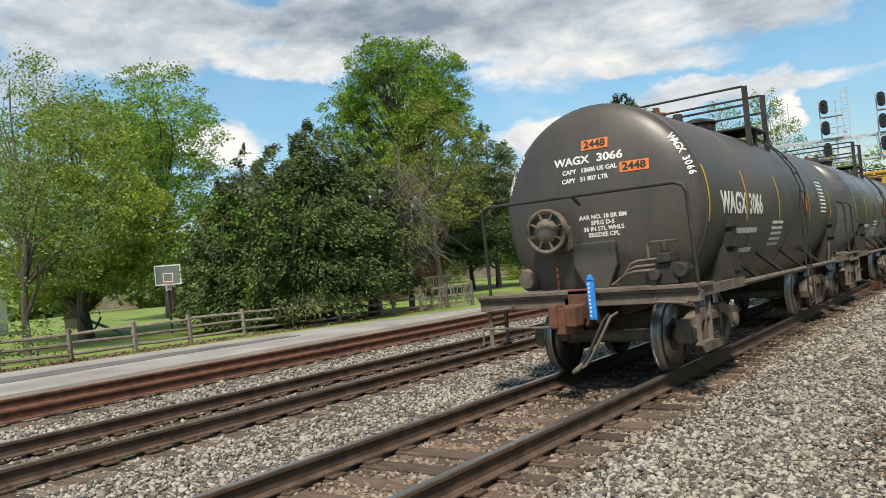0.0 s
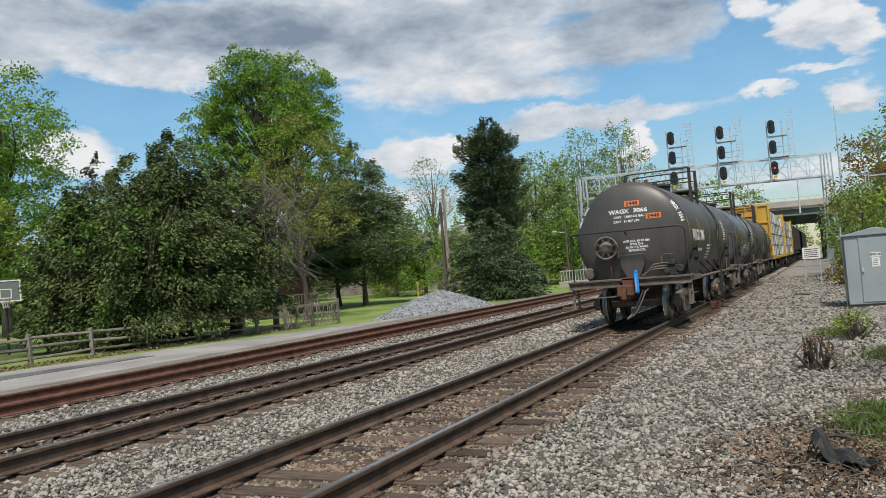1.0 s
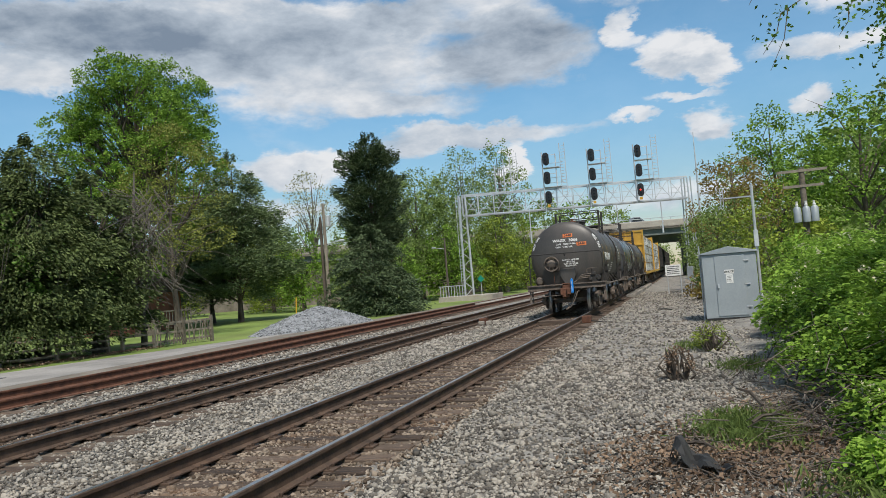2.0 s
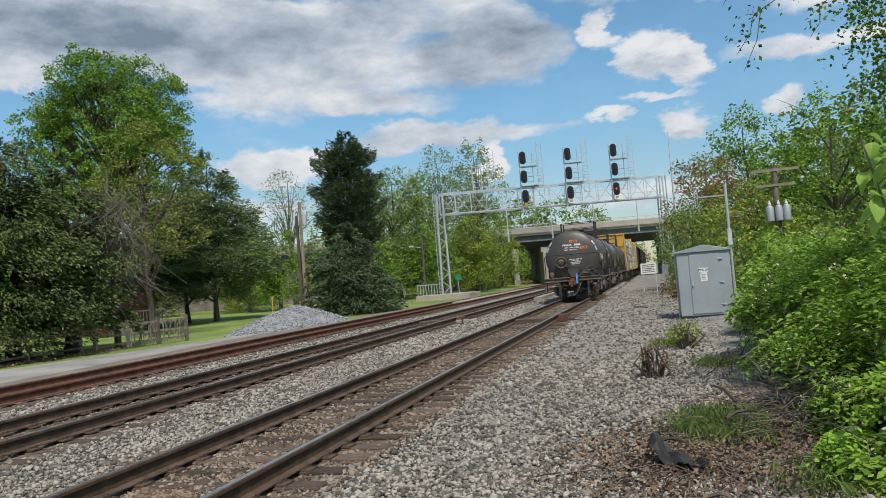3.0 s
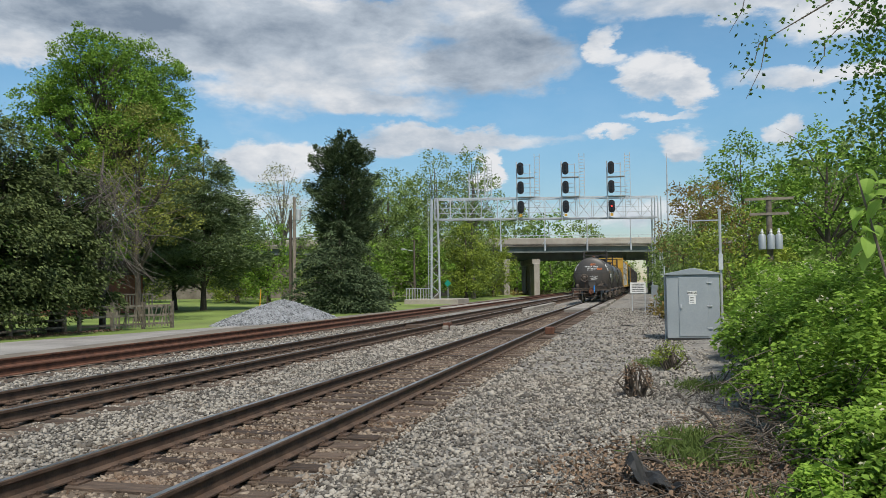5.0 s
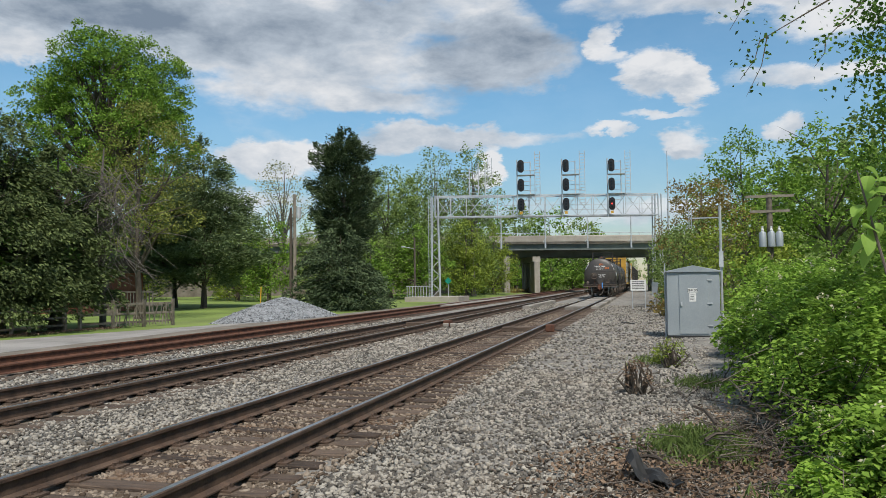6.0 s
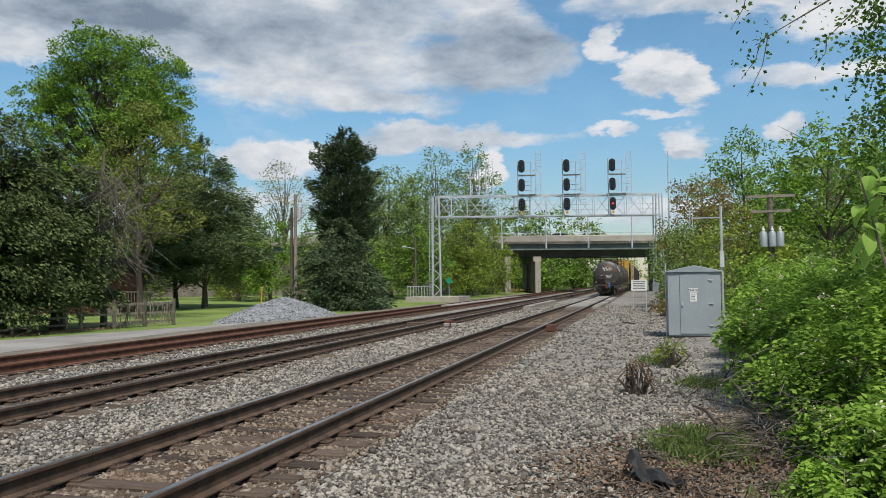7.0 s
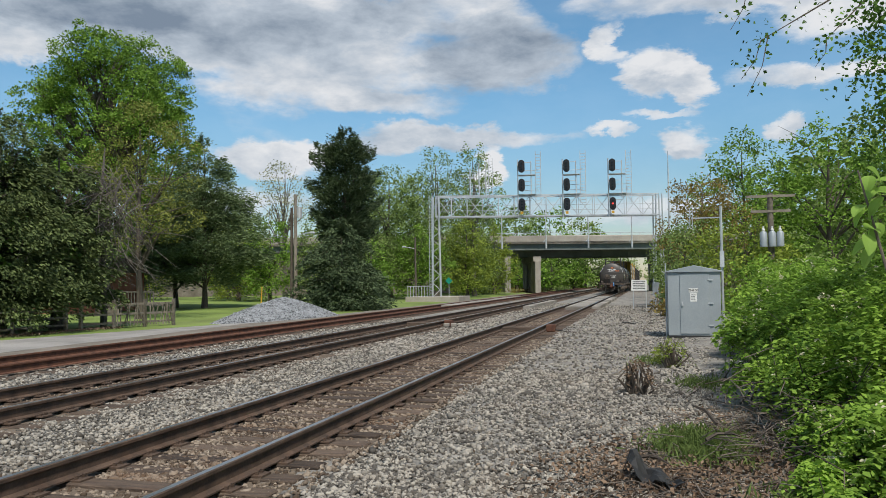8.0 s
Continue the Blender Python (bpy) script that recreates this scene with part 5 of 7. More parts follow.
    for i, (x, y, top, w) in enumerate(((-47, 86, 11, 5), (-41, 78, 9.5, 4.5), (-35, 74, 8.6, 4), (-29.5, 76, 9.2, 4.2), (-16.6, 88, 9.0, 3.6), (-20, 80, 8.0, 4.2), (-17.6, 96, 9.0, 3.4), (-15.8, 101, 9.6, 3.4), (-23.5, 74, 6.0, 3.0), (-20.5, 104, 11, 5), (-55, 80, 12, 6))):
        leafy_tree(x, y, top, [(0, 0, top * 0.66, w * 0.62, w * 0.62, top * 0.34), (-w * 0.45, 0, top * 0.42, w * 0.5, w * 0.5, top * 0.32), (w * 0.45, 0, top * 0.40, w * 0.5, w * 0.5, top * 0.32), (0, -1, top * 0.2, w * 0.7, w * 0.5, top * 0.22)],
                   (M_LEAF_SPRING, M_LEAF_MAPLE, M_LEAF_TULIP)[i % 3], 0.26, 70 + i, "leafy green tree at the wood's edge", 0.22, 1.4, 20, 0.42, 0.4)
    # trees beyond the bridge
    for i, (x, y, top, w) in enumerate(((-28, 146, 17.5, 8), (-21, 150, 17, 8), (-15, 156, 16.5, 8), (-9, 168, 16, 8), (-34, 155, 12, 8), (-22, 200, 14, 9), (12, 150, 9, 5), (14, 185, 12, 7), (-13.5, 146, 6, 4), (-5, 240, 15, 8), (9, 250, 14, 7), (-16, 152, 5.5, 5), (-10.5, 158, 5.5, 5), (-6.5, 172, 5, 4.5), (-20.5, 148, 6, 5), (-13, 178, 7, 6), (-4.6, 200, 7, 4))):
        leafy_tree(x, y, top, [(0, 0, top * 0.62, w * 0.6, w * 0.6, top * 0.36), (-w * 0.4, 0, top * 0.34, w * 0.5, w * 0.5, top * 0.34), (w * 0.4, 0, top * 0.34, w * 0.5, w * 0.5, top * 0.34)], M_LEAF_SPRING if i % 2 else M_LEAF_TULIP, 0.6, 90 + i, "leafy tree beyond the road bridge", 0.3, 0.45, 13, 0.8, 0.4)
    # right-hand side of the line
    leafy_tree(7.6, 50, 8.6, [(0, 0, 6.4, 1.9, 1.9, 1.9), (-1.0, 0, 4.6, 1.9, 1.9, 1.9), (1.4, 0, 5.0, 1.9, 1.9, 1.9)], M_LEAF_OLIVE, 0.18, 111, "small tree with olive and rust-red young leaves", 0.16, 1.8, 20, 0.32, 0.4, M_GREY_BARK, twigs=2)
    leafy_tree(10.8, 56, 12, [(0, 0, 9.4, 2.2, 2.2, 2.4), (-1.8, 0, 7.2, 2.1, 2.1, 2.0), (2.0, 0, 7.4, 2.2, 2.2, 2.2), (0, 0, 4.8, 3, 3, 2.2)], M_LEAF_TULIP, 0.22, 112, "slender green tree rising behind the thicket", 0.22, 1.5, 20, 0.38, 0.35, twigs=2)
    leafy_tree(13.2, 42, 9.8, [(0, 0, 7.2, 2.4, 2.4, 2.4), (-2.2, 0, 5.8, 2.0, 2.0, 2.0), (2.6, 0, 6.2, 2.4, 2.4, 2.4), (0, 0, 3.6, 3.2, 3, 2)], M_LEAF_TULIP, 0.20, 113, "leaning green tree behind the transformer pole", 0.2, 1.7, 20, 0.35, 0.35, twigs=2)
    leafy_tree(17.5, 48, 12, [(0, 0, 8.6, 3, 3, 3), (-2.6, 0, 6, 2.6, 2.6, 2.6), (2.6, 0, 6, 3, 3, 3)], M_LEAF_SPRING, 0.3, 114, "green tree at the back of the thicket", 0.24, 1.0, 14, 0.45, 0.4)
    for i, (x, y, z, r, h, m) in enumerate(((6.6, 44, 2.2, 2.0, 2.6, M_LEAF_SPRING), (8.6, 40, 2.4, 2.4, 2.6, M_LEAF_MAPLE), (6.1, 56, 2.2, 1.7, 2.7, M_LEAF_SPRING), (10.8, 34, 0.9, 2.2, 1.5, M_LEAF_SPRING), (8.2, 31, 0.9, 1.6, 1.4, M_LEAF_BUSH), (6.2, 36.5, 0.7, 1.0, 1.2, M_LEAF_SPRING), (13.8, 31, 1.6, 2.4, 2.4, M_LEAF_BUSH), (6.2, 66, 2.6, 1.9, 3.0, M_LEAF_SPRING), (5.3, 40, 0.4, 0.8, 0.9, M_LEAF_OLIVE), (7.4, 80, 3, 2.4, 3.6, M_LEAF_TULIP), (7.8, 96, 3, 2.8, 3.8, M_LEAF_SPRING))):
        shrub(x, y, [(0, 0, z, r, r, h), (r * 0.5, -r * 0.4, z * 0.6, r * 0.8, r * 0.8, h * 0.7)], m, 0.19, 120 + i, "leafy green thicket beside the line", 3.2, 18, 0.28, "thicket", 14, "thicket")
    # brush at the foot of the bridge
    for i, (x, y, z, r, h, mt) in enumerate(((-19.6, 106, 1.4, 2.6, 2.6, M_LEAF_SPRING), (-15.6, 111, -0.1, 1.6, 0.9, M_LEAF_OLIVE), (-14.2, 117, -0.2, 1.4, 0.7, M_DRY), (-12.6, 123, -0.2, 1.6, 0.8, M_LEAF_OLIVE), (-11.0, 133, -0.2, 1.8, 1.0, M_LEAF_SPRING))):
        shrub(x, y, [(0, 0, z, r, r, h), (r * 0.6, r * 0.5, z * 0.7, r * 0.7, r * 0.7, h * 0.7)], mt, 0.24, 240 + i, "low scrubby brush at the bridge's foot", 1.6, 12, 0.3, "brush", 8, "brush")
    # honeysuckle thicket beside the path
    hs = [(6.7, 9.3, 0.35, 1.2, 1.5, 1.25), (6.95, 12.2, 0.6, 1.4, 1.8, 1.3), (7.1, 15.6, 0.7, 1.3, 2.0, 1.25), (7.9, 19.4, 0.7, 1.7, 2.2, 1.35), (8.6, 23.5, 0.75, 1.9, 2.4, 1.45), (6.5, 7.0, -0.05, 0.9, 1.1, 0.62), (8.0, 10, 1.2, 1.4, 2.0, 1.3), (6.05, 11.4, 0.1, 0.75, 1.1, 0.62), (6.5, 18.6, 0.2, 0.7, 1.3, 0.9), (6.35, 5.4, -0.1, 0.8, 0.8, 0.45), (6.2, 14.2, 0.5, 0.8, 1.3, 1.0), (5.95, 8.2, -0.1, 0.5, 0.7, 0.35), (5.75, 6.6, -0.15, 0.45, 0.6, 0.28), (6.15, 7.7, 0.05, 0.6, 0.7, 0.5)]
    for i, (x, y, z, rx, ry, rz) in enumerate(hs):
        near = y < 14
        lb = "bright green honeysuckle thicket with cream blossom" if i != 5 else "low leafy green honeysuckle at the path's edge"
        spray_bush(x, y, [(0, 0, z, rx, ry, rz)], M_LEAF_BUSH, 0.074 if near else 0.105, 140 + i, lb, int(230 * rx * ry) if near else int(120 * rx * ry), 17 if near else 14)
    # the tree that hangs over the path
    rng = np.random.default_rng(160)
    t = thing("overhanging_tree", "tree leaning over the path with hanging leafy twigs", "tree")
    f = limbs(9.6, 10.2, 0.1, 7.6, 0.16, [(7.3, 9.6, 4.9), (7.5, 9.2, 6.0), (8.2, 10, 6.8), (7.4, 9.8, 3.9), (8.0, 9.0, 5.4)], rng)
    hang, spots = [], []
    for x0, z0, x1, z1 in ((7.3, 4.9, 5.62, 4.25), (7.4, 5.6, 5.9, 4.95), (7.5, 6.0, 5.45, 5.2), (7.3, 4.9, 6.3, 4.2), (7.5, 5.4, 6.2, 4.75), (7.5, 6.0, 6.4, 5.3)):
        a, e = Vector((x0, 9.5, z0)), Vector((x1, 9.2, z1))
        m = a.lerp(e, 0.5) + Vector((0, 0, 0.16))
        f.tube([a, m, e], [0.02, 0.012, 0.004], 5)
        for k in np.linspace(0.1, 1, 15):
            p = (a * (1 - k) + e * k) + Vector((0, 0, 0.16 * 4 * k * (1 - k)))
            spots.append(p)
    for x0, z0, x1, z1 in ((5.62, 4.25, 5.40, 3.82), (5.7, 4.3, 5.46, 3.62), (5.5, 4.9, 5.3, 4.4), (6.3, 4.2, 6.18, 3.9)):
        f.tube([(x0, 9.2, z0), ((x0 + x1) / 2 + 0.05, 9.2, (z0 + z1) / 2), (x1, 9.2, z1)], [0.008, 0.006, 0.003], 4)
        spots += [Vector((x0 + (x1 - x0) * k, 9.2, z0 + (z1 - z0) * k)) for k in (0.2, 0.5, 0.75)]
    c = np.repeat(np.array([tuple(p) for p in spots]), 7, 0)
    c = c + rng.normal(size=c.shape) * (0.09, 0.16, 0.07)
    full = clump_points([(7.65, 9.6, 4.4, 0.9, 1.2, 1.5), (8.1, 9.8, 6.4, 1.2, 1.4, 1.0), (7.6, 9.8, 2.9, 0.75, 1.0, 0.9), (7.05, 9.6, 4.1, 0.5, 0.6, 0.65), (7.1, 9.7, 3.1, 0.42, 0.6, 0.6)], 14.0, 16, 0.14, rng, 0.5)
    part("trunk", f, M_BARK, t, smooth=True)
    part("crown", leaf_quads(np.concatenate([c, full]), 0.056, rng, "crown", M_LEAF_IVY, 0.2, 0.75, 0.3), None, t)
    # broad-leaved sapling close to the eye
    sap = thing("sapling", "sapling with broad pale-green leaves close by the path", "sapling")
    f = Form().tube([(4.98, 1.62, -0.4), (4.94, 1.6, 0.6), (4.84, 1.58, 1.2), (4.735, 1.55, 1.62), (4.705, 1.54, 1.74)], [0.008, 0.006, 0.004, 0.0025, 0.0015], 6)
    part("stem", f, M_STICK, sap)
    r3 = random.Random(5)
    for i in range(14):
        z = 1.60 + 0.011 * i
        leaf = Form()
        n = 7
        ln, w = r3.uniform(0.032, 0.048), r3.uniform(0.012, 0.017)
        left, right, mid = [], [], []
        for k in range(n + 1):
            u = k / n
            ww = w * math.sin(math.pi * min(1, u * 0.93 + 0.04)) ** 0.8
            zz = -0.018 * u * u
            mid.append((u * ln, 0, zz)), left.append((u * ln, ww, zz + 0.35 * ww)), right.append((u * ln, -ww, zz + 0.35 * ww))
        v = mid + left + right
        fc = [(k, k + 1, n + 2 + k, n + 1 + k) for k in range(n)] + [(k + 1, k, 2 * n + 2 + k, 2 * n + 3 + k) for k in range(n)]
        leaf.add(v, fc)
        part("leaf", leaf, M_LEAF_BIG, sap, smooth=False, at=pose(4.728 + r3.uniform(-0.016, 0.016), 1.55 + r3.uniform(-0.02, 0.02), z, r3.uniform(-30, 30), r3.uniform(-10, 45), r3.uniform(130, 330)))
    # small plants on the gravel
    shrub(4.15, 12.6, [(0, 0, 0.0, 0.22, 0.22, 0.26), (-0.1, 0.05, 0.1, 0.16, 0.16, 0.18)], M_DRY, 0.07, 171, "small dead brown shrub on the gravel", 60, 8, 0.05, "dead_shrub", 24, narrow=0.3)
    shrub(4.72, 16.6, [(0, 0, 0.0, 0.30, 0.28, 0.30)], M_LEAF_MAPLE, 0.07, 172, "small olive-green shrub on the gravel", 70, 9, 0.06, "shrub", 26, narrow=0.3)
    for i, (x, y, rx, ry, n) in enumerate(((4.85, 8.6, 0.5, 0.8, 2600), (4.45, 17.2, 0.5, 0.4, 500), (5.2, 13.6, 0.5, 0.7, 500), (5.6, 6.4, 0.5, 0.5, 700))):
        rng = np.random.default_rng(180 + i)
        p = np.stack([x + rng.normal(size=n) * rx * 0.5, y + rng.normal(size=n) * ry * 0.5, np.zeros(n)], 1)
        p[:, 2] = -0.26 + rng.random(n) * 0.12
        w = tagged(new("weeds", leaf_quads(p, 0.14, rng, "weeds", M_WEED, 0.0, 0.12, -1.2)), "patch of thin green weeds in the gravel", "weeds", "weeds on the gravel", "stuff")
    rng = np.random.default_rng(190)
    p = np.stack([4.35 + rng.normal(size=2900) * 0.5, 7.3 + rng.normal(size=2900) * 0.8, -0.265 + rng.random(2900) * 0.05], 1)
    tagged(new("leaf_litter", leaf_quads(p, 0.06, rng, "leaf_litter", M_DRY, 0.8, 0.5)), "brown dead leaves and bark scattered on the gravel", "leaf litter", "", "stuff")
    p = np.stack([5.6 + rng.normal(size=3600) * 0.5, 8.4 + rng.normal(size=3600) * 1.2, -0.262 + rng.random(3600) * 0.07], 1)
    tagged(new("leaf_litter", leaf_quads(p, 0.06, rng, "leaf_litter", M_DRY, 0.8, 0.5)), "brown dead leaves and bark under the thicket's edge", "leaf litter", "", "stuff")
    n = 4200
    fy = 6 + 24 * rng.random(n)
    p = np.stack([-20.75 + 0.07 * (fy - 13) + rng.normal(size=n) * 0.3, fy, -0.385 + rng.random(n) * 0.05], 1)
    tagged(new("leaf_litter", leaf_quads(p, 0.11, rng, "leaf_litter", M_DRY, 0.8, 0.5)), "brown dead leaves drifted along the foot of the fence", "leaf litter", "", "stuff")
    # brush pile of sticks
    brush = thing("brush_pile", "heap of grey-brown cut sticks and twigs at the thicket's foot", "brush pile")
    for i in range(290):
        x, y = (5.5 + rng.normal() * 0.4, 8.5 + rng.normal() * 0.8) if i < 200 else (4.3 + rng.normal() * 0.5, 7.4 + rng.normal() * 0.7)
        ln, a = rng.uniform(0.3, 1.1) * (0.7 if i < 200 else 0.5), rng.random() * 6.28
        z = -0.25 + (abs(rng.normal()) * 0.26 if i < 200 else 0.02)
        e = (x + ln * math.cos(a), y + ln * math.sin(a), z + rng.normal() * 0.12 * (1 if i < 200 else 0.2))
        m = ((x + e[0]) / 2 + rng.normal() * 0.04, (y + e[1]) / 2 + rng.normal() * 0.04, (z + e[2]) / 2 + 0.04)
        part("stick", Form().tube([(x, y, z), m, ((m[0] + e[0]) / 2 + rng.normal() * 0.04, (m[1] + e[1]) / 2 + rng.normal() * 0.04, (m[2] + e[2]) / 2 + 0.02), e], [0.006, 0.005, 0.004, 0.002] if i % 45 else [0.020, 0.018, 0.014, 0.008], 5), M_STICK, brush)


def build_far_woods():
    """A belt of far woods that closes the view round the lawns."""
    rng = np.random.default_rng(300)
    spots = []
    for a, b, n in (((-150, -60), (-125, 40), 12), ((-125, 40), (-95, 105), 12), ((-95, 105), (-45, 140), 12), ((-45, 140), (-24, 170), 6), ((16, 60), (40, 180), 10), ((22, -40), (24, 60), 10)):
        for k in range(n):
            u = (k + rng.random()) / n
            h = rng.uniform(5, 8)
            spots.append((a[0] + (b[0] - a[0]) * u + rng.normal() * 2, a[1] + (b[1] - a[1]) * u + rng.normal() * 2, h * 0.85, 6.0, 6.0, h))
            spots.append((spots[-1][0] + rng.normal() * 3, spots[-1][1] + rng.normal() * 3, 2.0, 5.0, 5.0, 2.6))
    ob = new("far_woods", leaf_quads(clump_points(spots, 0.16, 9, 1.0, rng, 0.65), 1.05, rng, "far_woods", M_LEAF_SPRING, 0.4, 0.7))
    tagged(ob, "belt of green woods in the distance round the lawns", "woods", "", "stuff")


build_plants()
build_far_woods()


# ---- signal bridge over the tracks ----
def build_gantry():
    g = thing("signal_bridge", "galvanised steel lattice signal bridge spanning the three tracks", "signal bridge")
    a, b = Vector((-15.95, 72.5, 7.95)), Vector((5.3, 77.0, 7.85))
    d = (b - a).normalized()
    s = Vector((-d.y, d.x, 0)).normalized()
    h, w, bays = 2.02, 1.3, 14
    for i in (-1, 1):
        for j in (0, h):
            part("chord", Form().bar(a + s * i * w / 2 + Vector((0, 0, j)), b + s * i * w / 2 + Vector((0, 0, j)), 0.12), M_GALV, g)
    for i in (-1, 1):
        for k in range(bays + 1):
            p = a.lerp(b, k / bays) + s * i * w / 2
            part("lattice_post", Form().bar(p, p + Vector((0, 0, h)), 0.055), M_GALV, g)
            if k < bays:
                q = a.lerp(b, (k + 1) / bays) + s * i * w / 2
                lo, hi = (p, q + Vector((0, 0, h))) if (k + (i > 0)) % 2 else (p + Vector((0, 0, h)), q)
                part("lattice_diagonal", Form().bar(lo, hi, 0.05), M_GALV, g)
    for k in range(bays + 1):
        p = a.lerp(b, k / bays)
        part("cross_brace", Form().bar(p - s * w / 2, p + s * w / 2, 0.05), M_GALV, g)
    part("walkway", Form().bar(a + Vector((0, 0, 0.06)), b + Vector((0, 0, 0.06)), 0.9, 0.04), M_GALV, g)
    for z in (0.55, 1.05):
        part("walkway_rail", Form().bar(a - s * w * 0.55 + Vector((0, 0, z)), b - s * w * 0.55 + Vector((0, 0, z)), 0.035), M_GALV, g)
    for end, base in ((a, 0.05), (b, 0.0)):
        for i in (-1, 1):
            for j in (-1, 1):
                p, q = end + s * i * w * 0.35 + d * j * 0.42, end + s * i * w / 2 + d * j * 0.28
                part("leg", Form().bar((p.x, p.y, base), (q.x, q.y, end.z + h), 0.10), M_GALV, g)
        n = 11
        for k in range(n):
            z0, z1 = base + (end.z - base) * k / n, base + (end.z - base) * (k + 1) / n
            i = 1 if k % 2 else -1
            p, q = end + d * i * 0.38 - s * w * 0.4, end - d * i * 0.38 - s * w * 0.4
            part("leg_brace", Form().bar((p.x, p.y, z0), (q.x, q.y, z1), 0.06), M_GALV, g)
        part("footing", Form().box(end.x - 0.9, end.x + 0.9, end.y - 1.1, end.y + 1.1, -0.4, base + 0.05), M_CONCRETE, g)
    la = Form()
    for i in (-0.2, 0.2):
        la.bar((a.x - 0.35 + i * 0.3, a.y - 0.8 + i, 0.2), (a.x - 0.35 + i * 0.3, a.y - 0.8 + i, 10.0), 0.04)
    for k in range(32):
        la.bar((a.x - 0.41, a.y - 1.0, 0.4 + k * 0.3), (a.x - 0.29, a.y - 0.6, 0.4 + k * 0.3), 0.03)
    part("leg_ladder", la, M_GALV, g)
    # hanging conduit drops
    for x in (-9.6, -5.4, -1.4, 2.7):
        p = a.lerp(b, (x - a.x) / (b.x - a.x)) - s * w * 0.5
        part("drop_pipe", Form().tube([p, p - Vector((0, 0, 3.1))], 0.05, 8), M_GALV, g)
        q = p - Vector((0, 0, 2.3))
        part("drop_fitting", Form().bar(q - Vector((0.25, 0, 0.3)), q + Vector((0.1, 0, 0.2)), 0.06), M_GALV, g)
        part("drop_cap", Form().tube([p - Vector((0, 0, 2.5)), p - Vector((0, 0, 3.2))], 0.09, 8), M_GALV, g)
    # signal masts: three heads each, platform and ladder
    for n, x in enumerate((-7.7, -3.45, 0.85)):
        p = a.lerp(b, (x - a.x) / (b.x - a.x)) - s * (w / 2 + 0.35)
        m = thing("signal_mast", "signal mast with three black hooded signal heads", "railway signal", "signals on the bridge", at=Matrix.Translation(p))
        part("mast", Form().tube([(-0.32, 0, -0.2), (-0.32, 0, 5.5)], 0.06, 8), M_GALV, m)
        part("mast", Form().tube([(0.95, 0.2, 1.6), (0.95, 0.2, 5.3)], 0.05, 8), M_GALV, m)
        for z in (1.35, 3.25, 5.1):
            part("head_arm", Form().bar((-0.32, 0, z + 0.1), (0.95, 0.2, z + 0.1), 0.05), M_GALV, m)
            hd = Form()
            pts = [(0.36 * math.cos(t) * 0.85, 0.30 * (1 if math.sin(t) > 0 else -1) + 0.32 * math.sin(t)) for t in (2 * math.pi * k / 20 for k in range(20))]
            hd.prism([(u + 0.08, v + z - 0.3) for u, v in pts], -0.30, -0.06, "xz")
            head = part("signal_head", hd, M_SIGNAL, m, "black oval signal backboard", bevel=0.02)
            for k, dz in enumerate((0.30, 0.0, -0.30)):
                lens = Form().lathe([(-0.40, 0.08), (-0.30, 0.09)], "y", 14, (0.08, 0, z - 0.3 + dz))
                part("signal_lens", lens, M_RED_LAMP if (n == 2 and z < 2 and k == 1) else M_GLASS, head)
        part("number_plate", Form().box(-0.05, 0.22, -0.32, -0.28, 0.10, 0.36), M_YELLOW, m, "yellow marker plate")
        for z in (2.05, 3.95):
            part("platform", Form().box(-0.3, 1.3, 0.0, 0.9, z, z + 0.05), M_GALV, m)
        for z in (2.55, 3.05, 4.5):
            part("platform_rail", Form().tube([(-0.3, 0.9, z), (1.5, 0.9, z), (1.5, 0.0, z)], 0.025, 6), M_GALV, m)
        lad = Form()
        for dx in (1.35, 1.85):
            lad.bar((dx, 0.5, 1.0), (dx, 0.5, 6.3), 0.06)
        for k in range(17):
            lad.bar((1.35, 0.5, 1.2 + k * 0.3), (1.85, 0.5, 1.2 + k * 0.3), 0.04)
        part("mast_ladder", lad, M_GALV, m)
    # empty mast frame over the outer side
    p = a.lerp(b, 0.19)
    m = thing("empty_mast_frame", "bare galvanised mast frame with ladders and no signal heads", "railway signal", at=Matrix.Translation(p + Vector((0, 0, h - 0.05))))
    for x in (-0.7, 0.2, 0.9):
        part("mast", Form().tube([(x, 0, 0), (x, 0, 3.4 - 0.5 * (x < 0))], 0.06, 6), M_GALV, m)
    for z in (0.5, 1.0, 2.0, 2.5):
        part("frame_rail", Form().bar((-0.8, 0, z), (1.4, 0, z), 0.045), M_GALV, m)
    lad = Form()
    for dx in (1.1, 1.5):
        lad.bar((dx, 0.3, 0), (dx, 0.3, 3.9), 0.04)
    for k in range(12):
        lad.bar((1.1, 0.3, 0.2 + k * 0.3), (1.5, 0.3, 0.2 + k * 0.3), 0.03)
    part("mast_ladder", lad, M_GALV, m)
    # railing and slab at the leg
    pf = thing("platform_slab", "pale concrete slab with a low grey railing beside the signal bridge", "platform")
    part("slab", Form().box(-18.6, -13.2, 70.6, 75.2, -0.4, 0.12), M_CONCRETE, pf, bevel=0.03)
    for k in range(9):
        part("baluster", Form().bar((-18.4 + k * 0.28, 70.8, 0.12), (-18.4 + k * 0.28, 70.8, 1.15), 0.05), M_GALV, pf)
    part("top_rail", Form().bar((-18.5, 70.8, 1.15), (-16.0, 70.8, 1.15), 0.07), M_GALV, pf)
    sg = thing("green_sign", "small green diamond sign on a post", "sign")
    part("post", Form().tube([(-14.4, 71.4, 0.1), (-14.4, 71.4, 1.9)], 0.035, 6), M_GALV, sg)
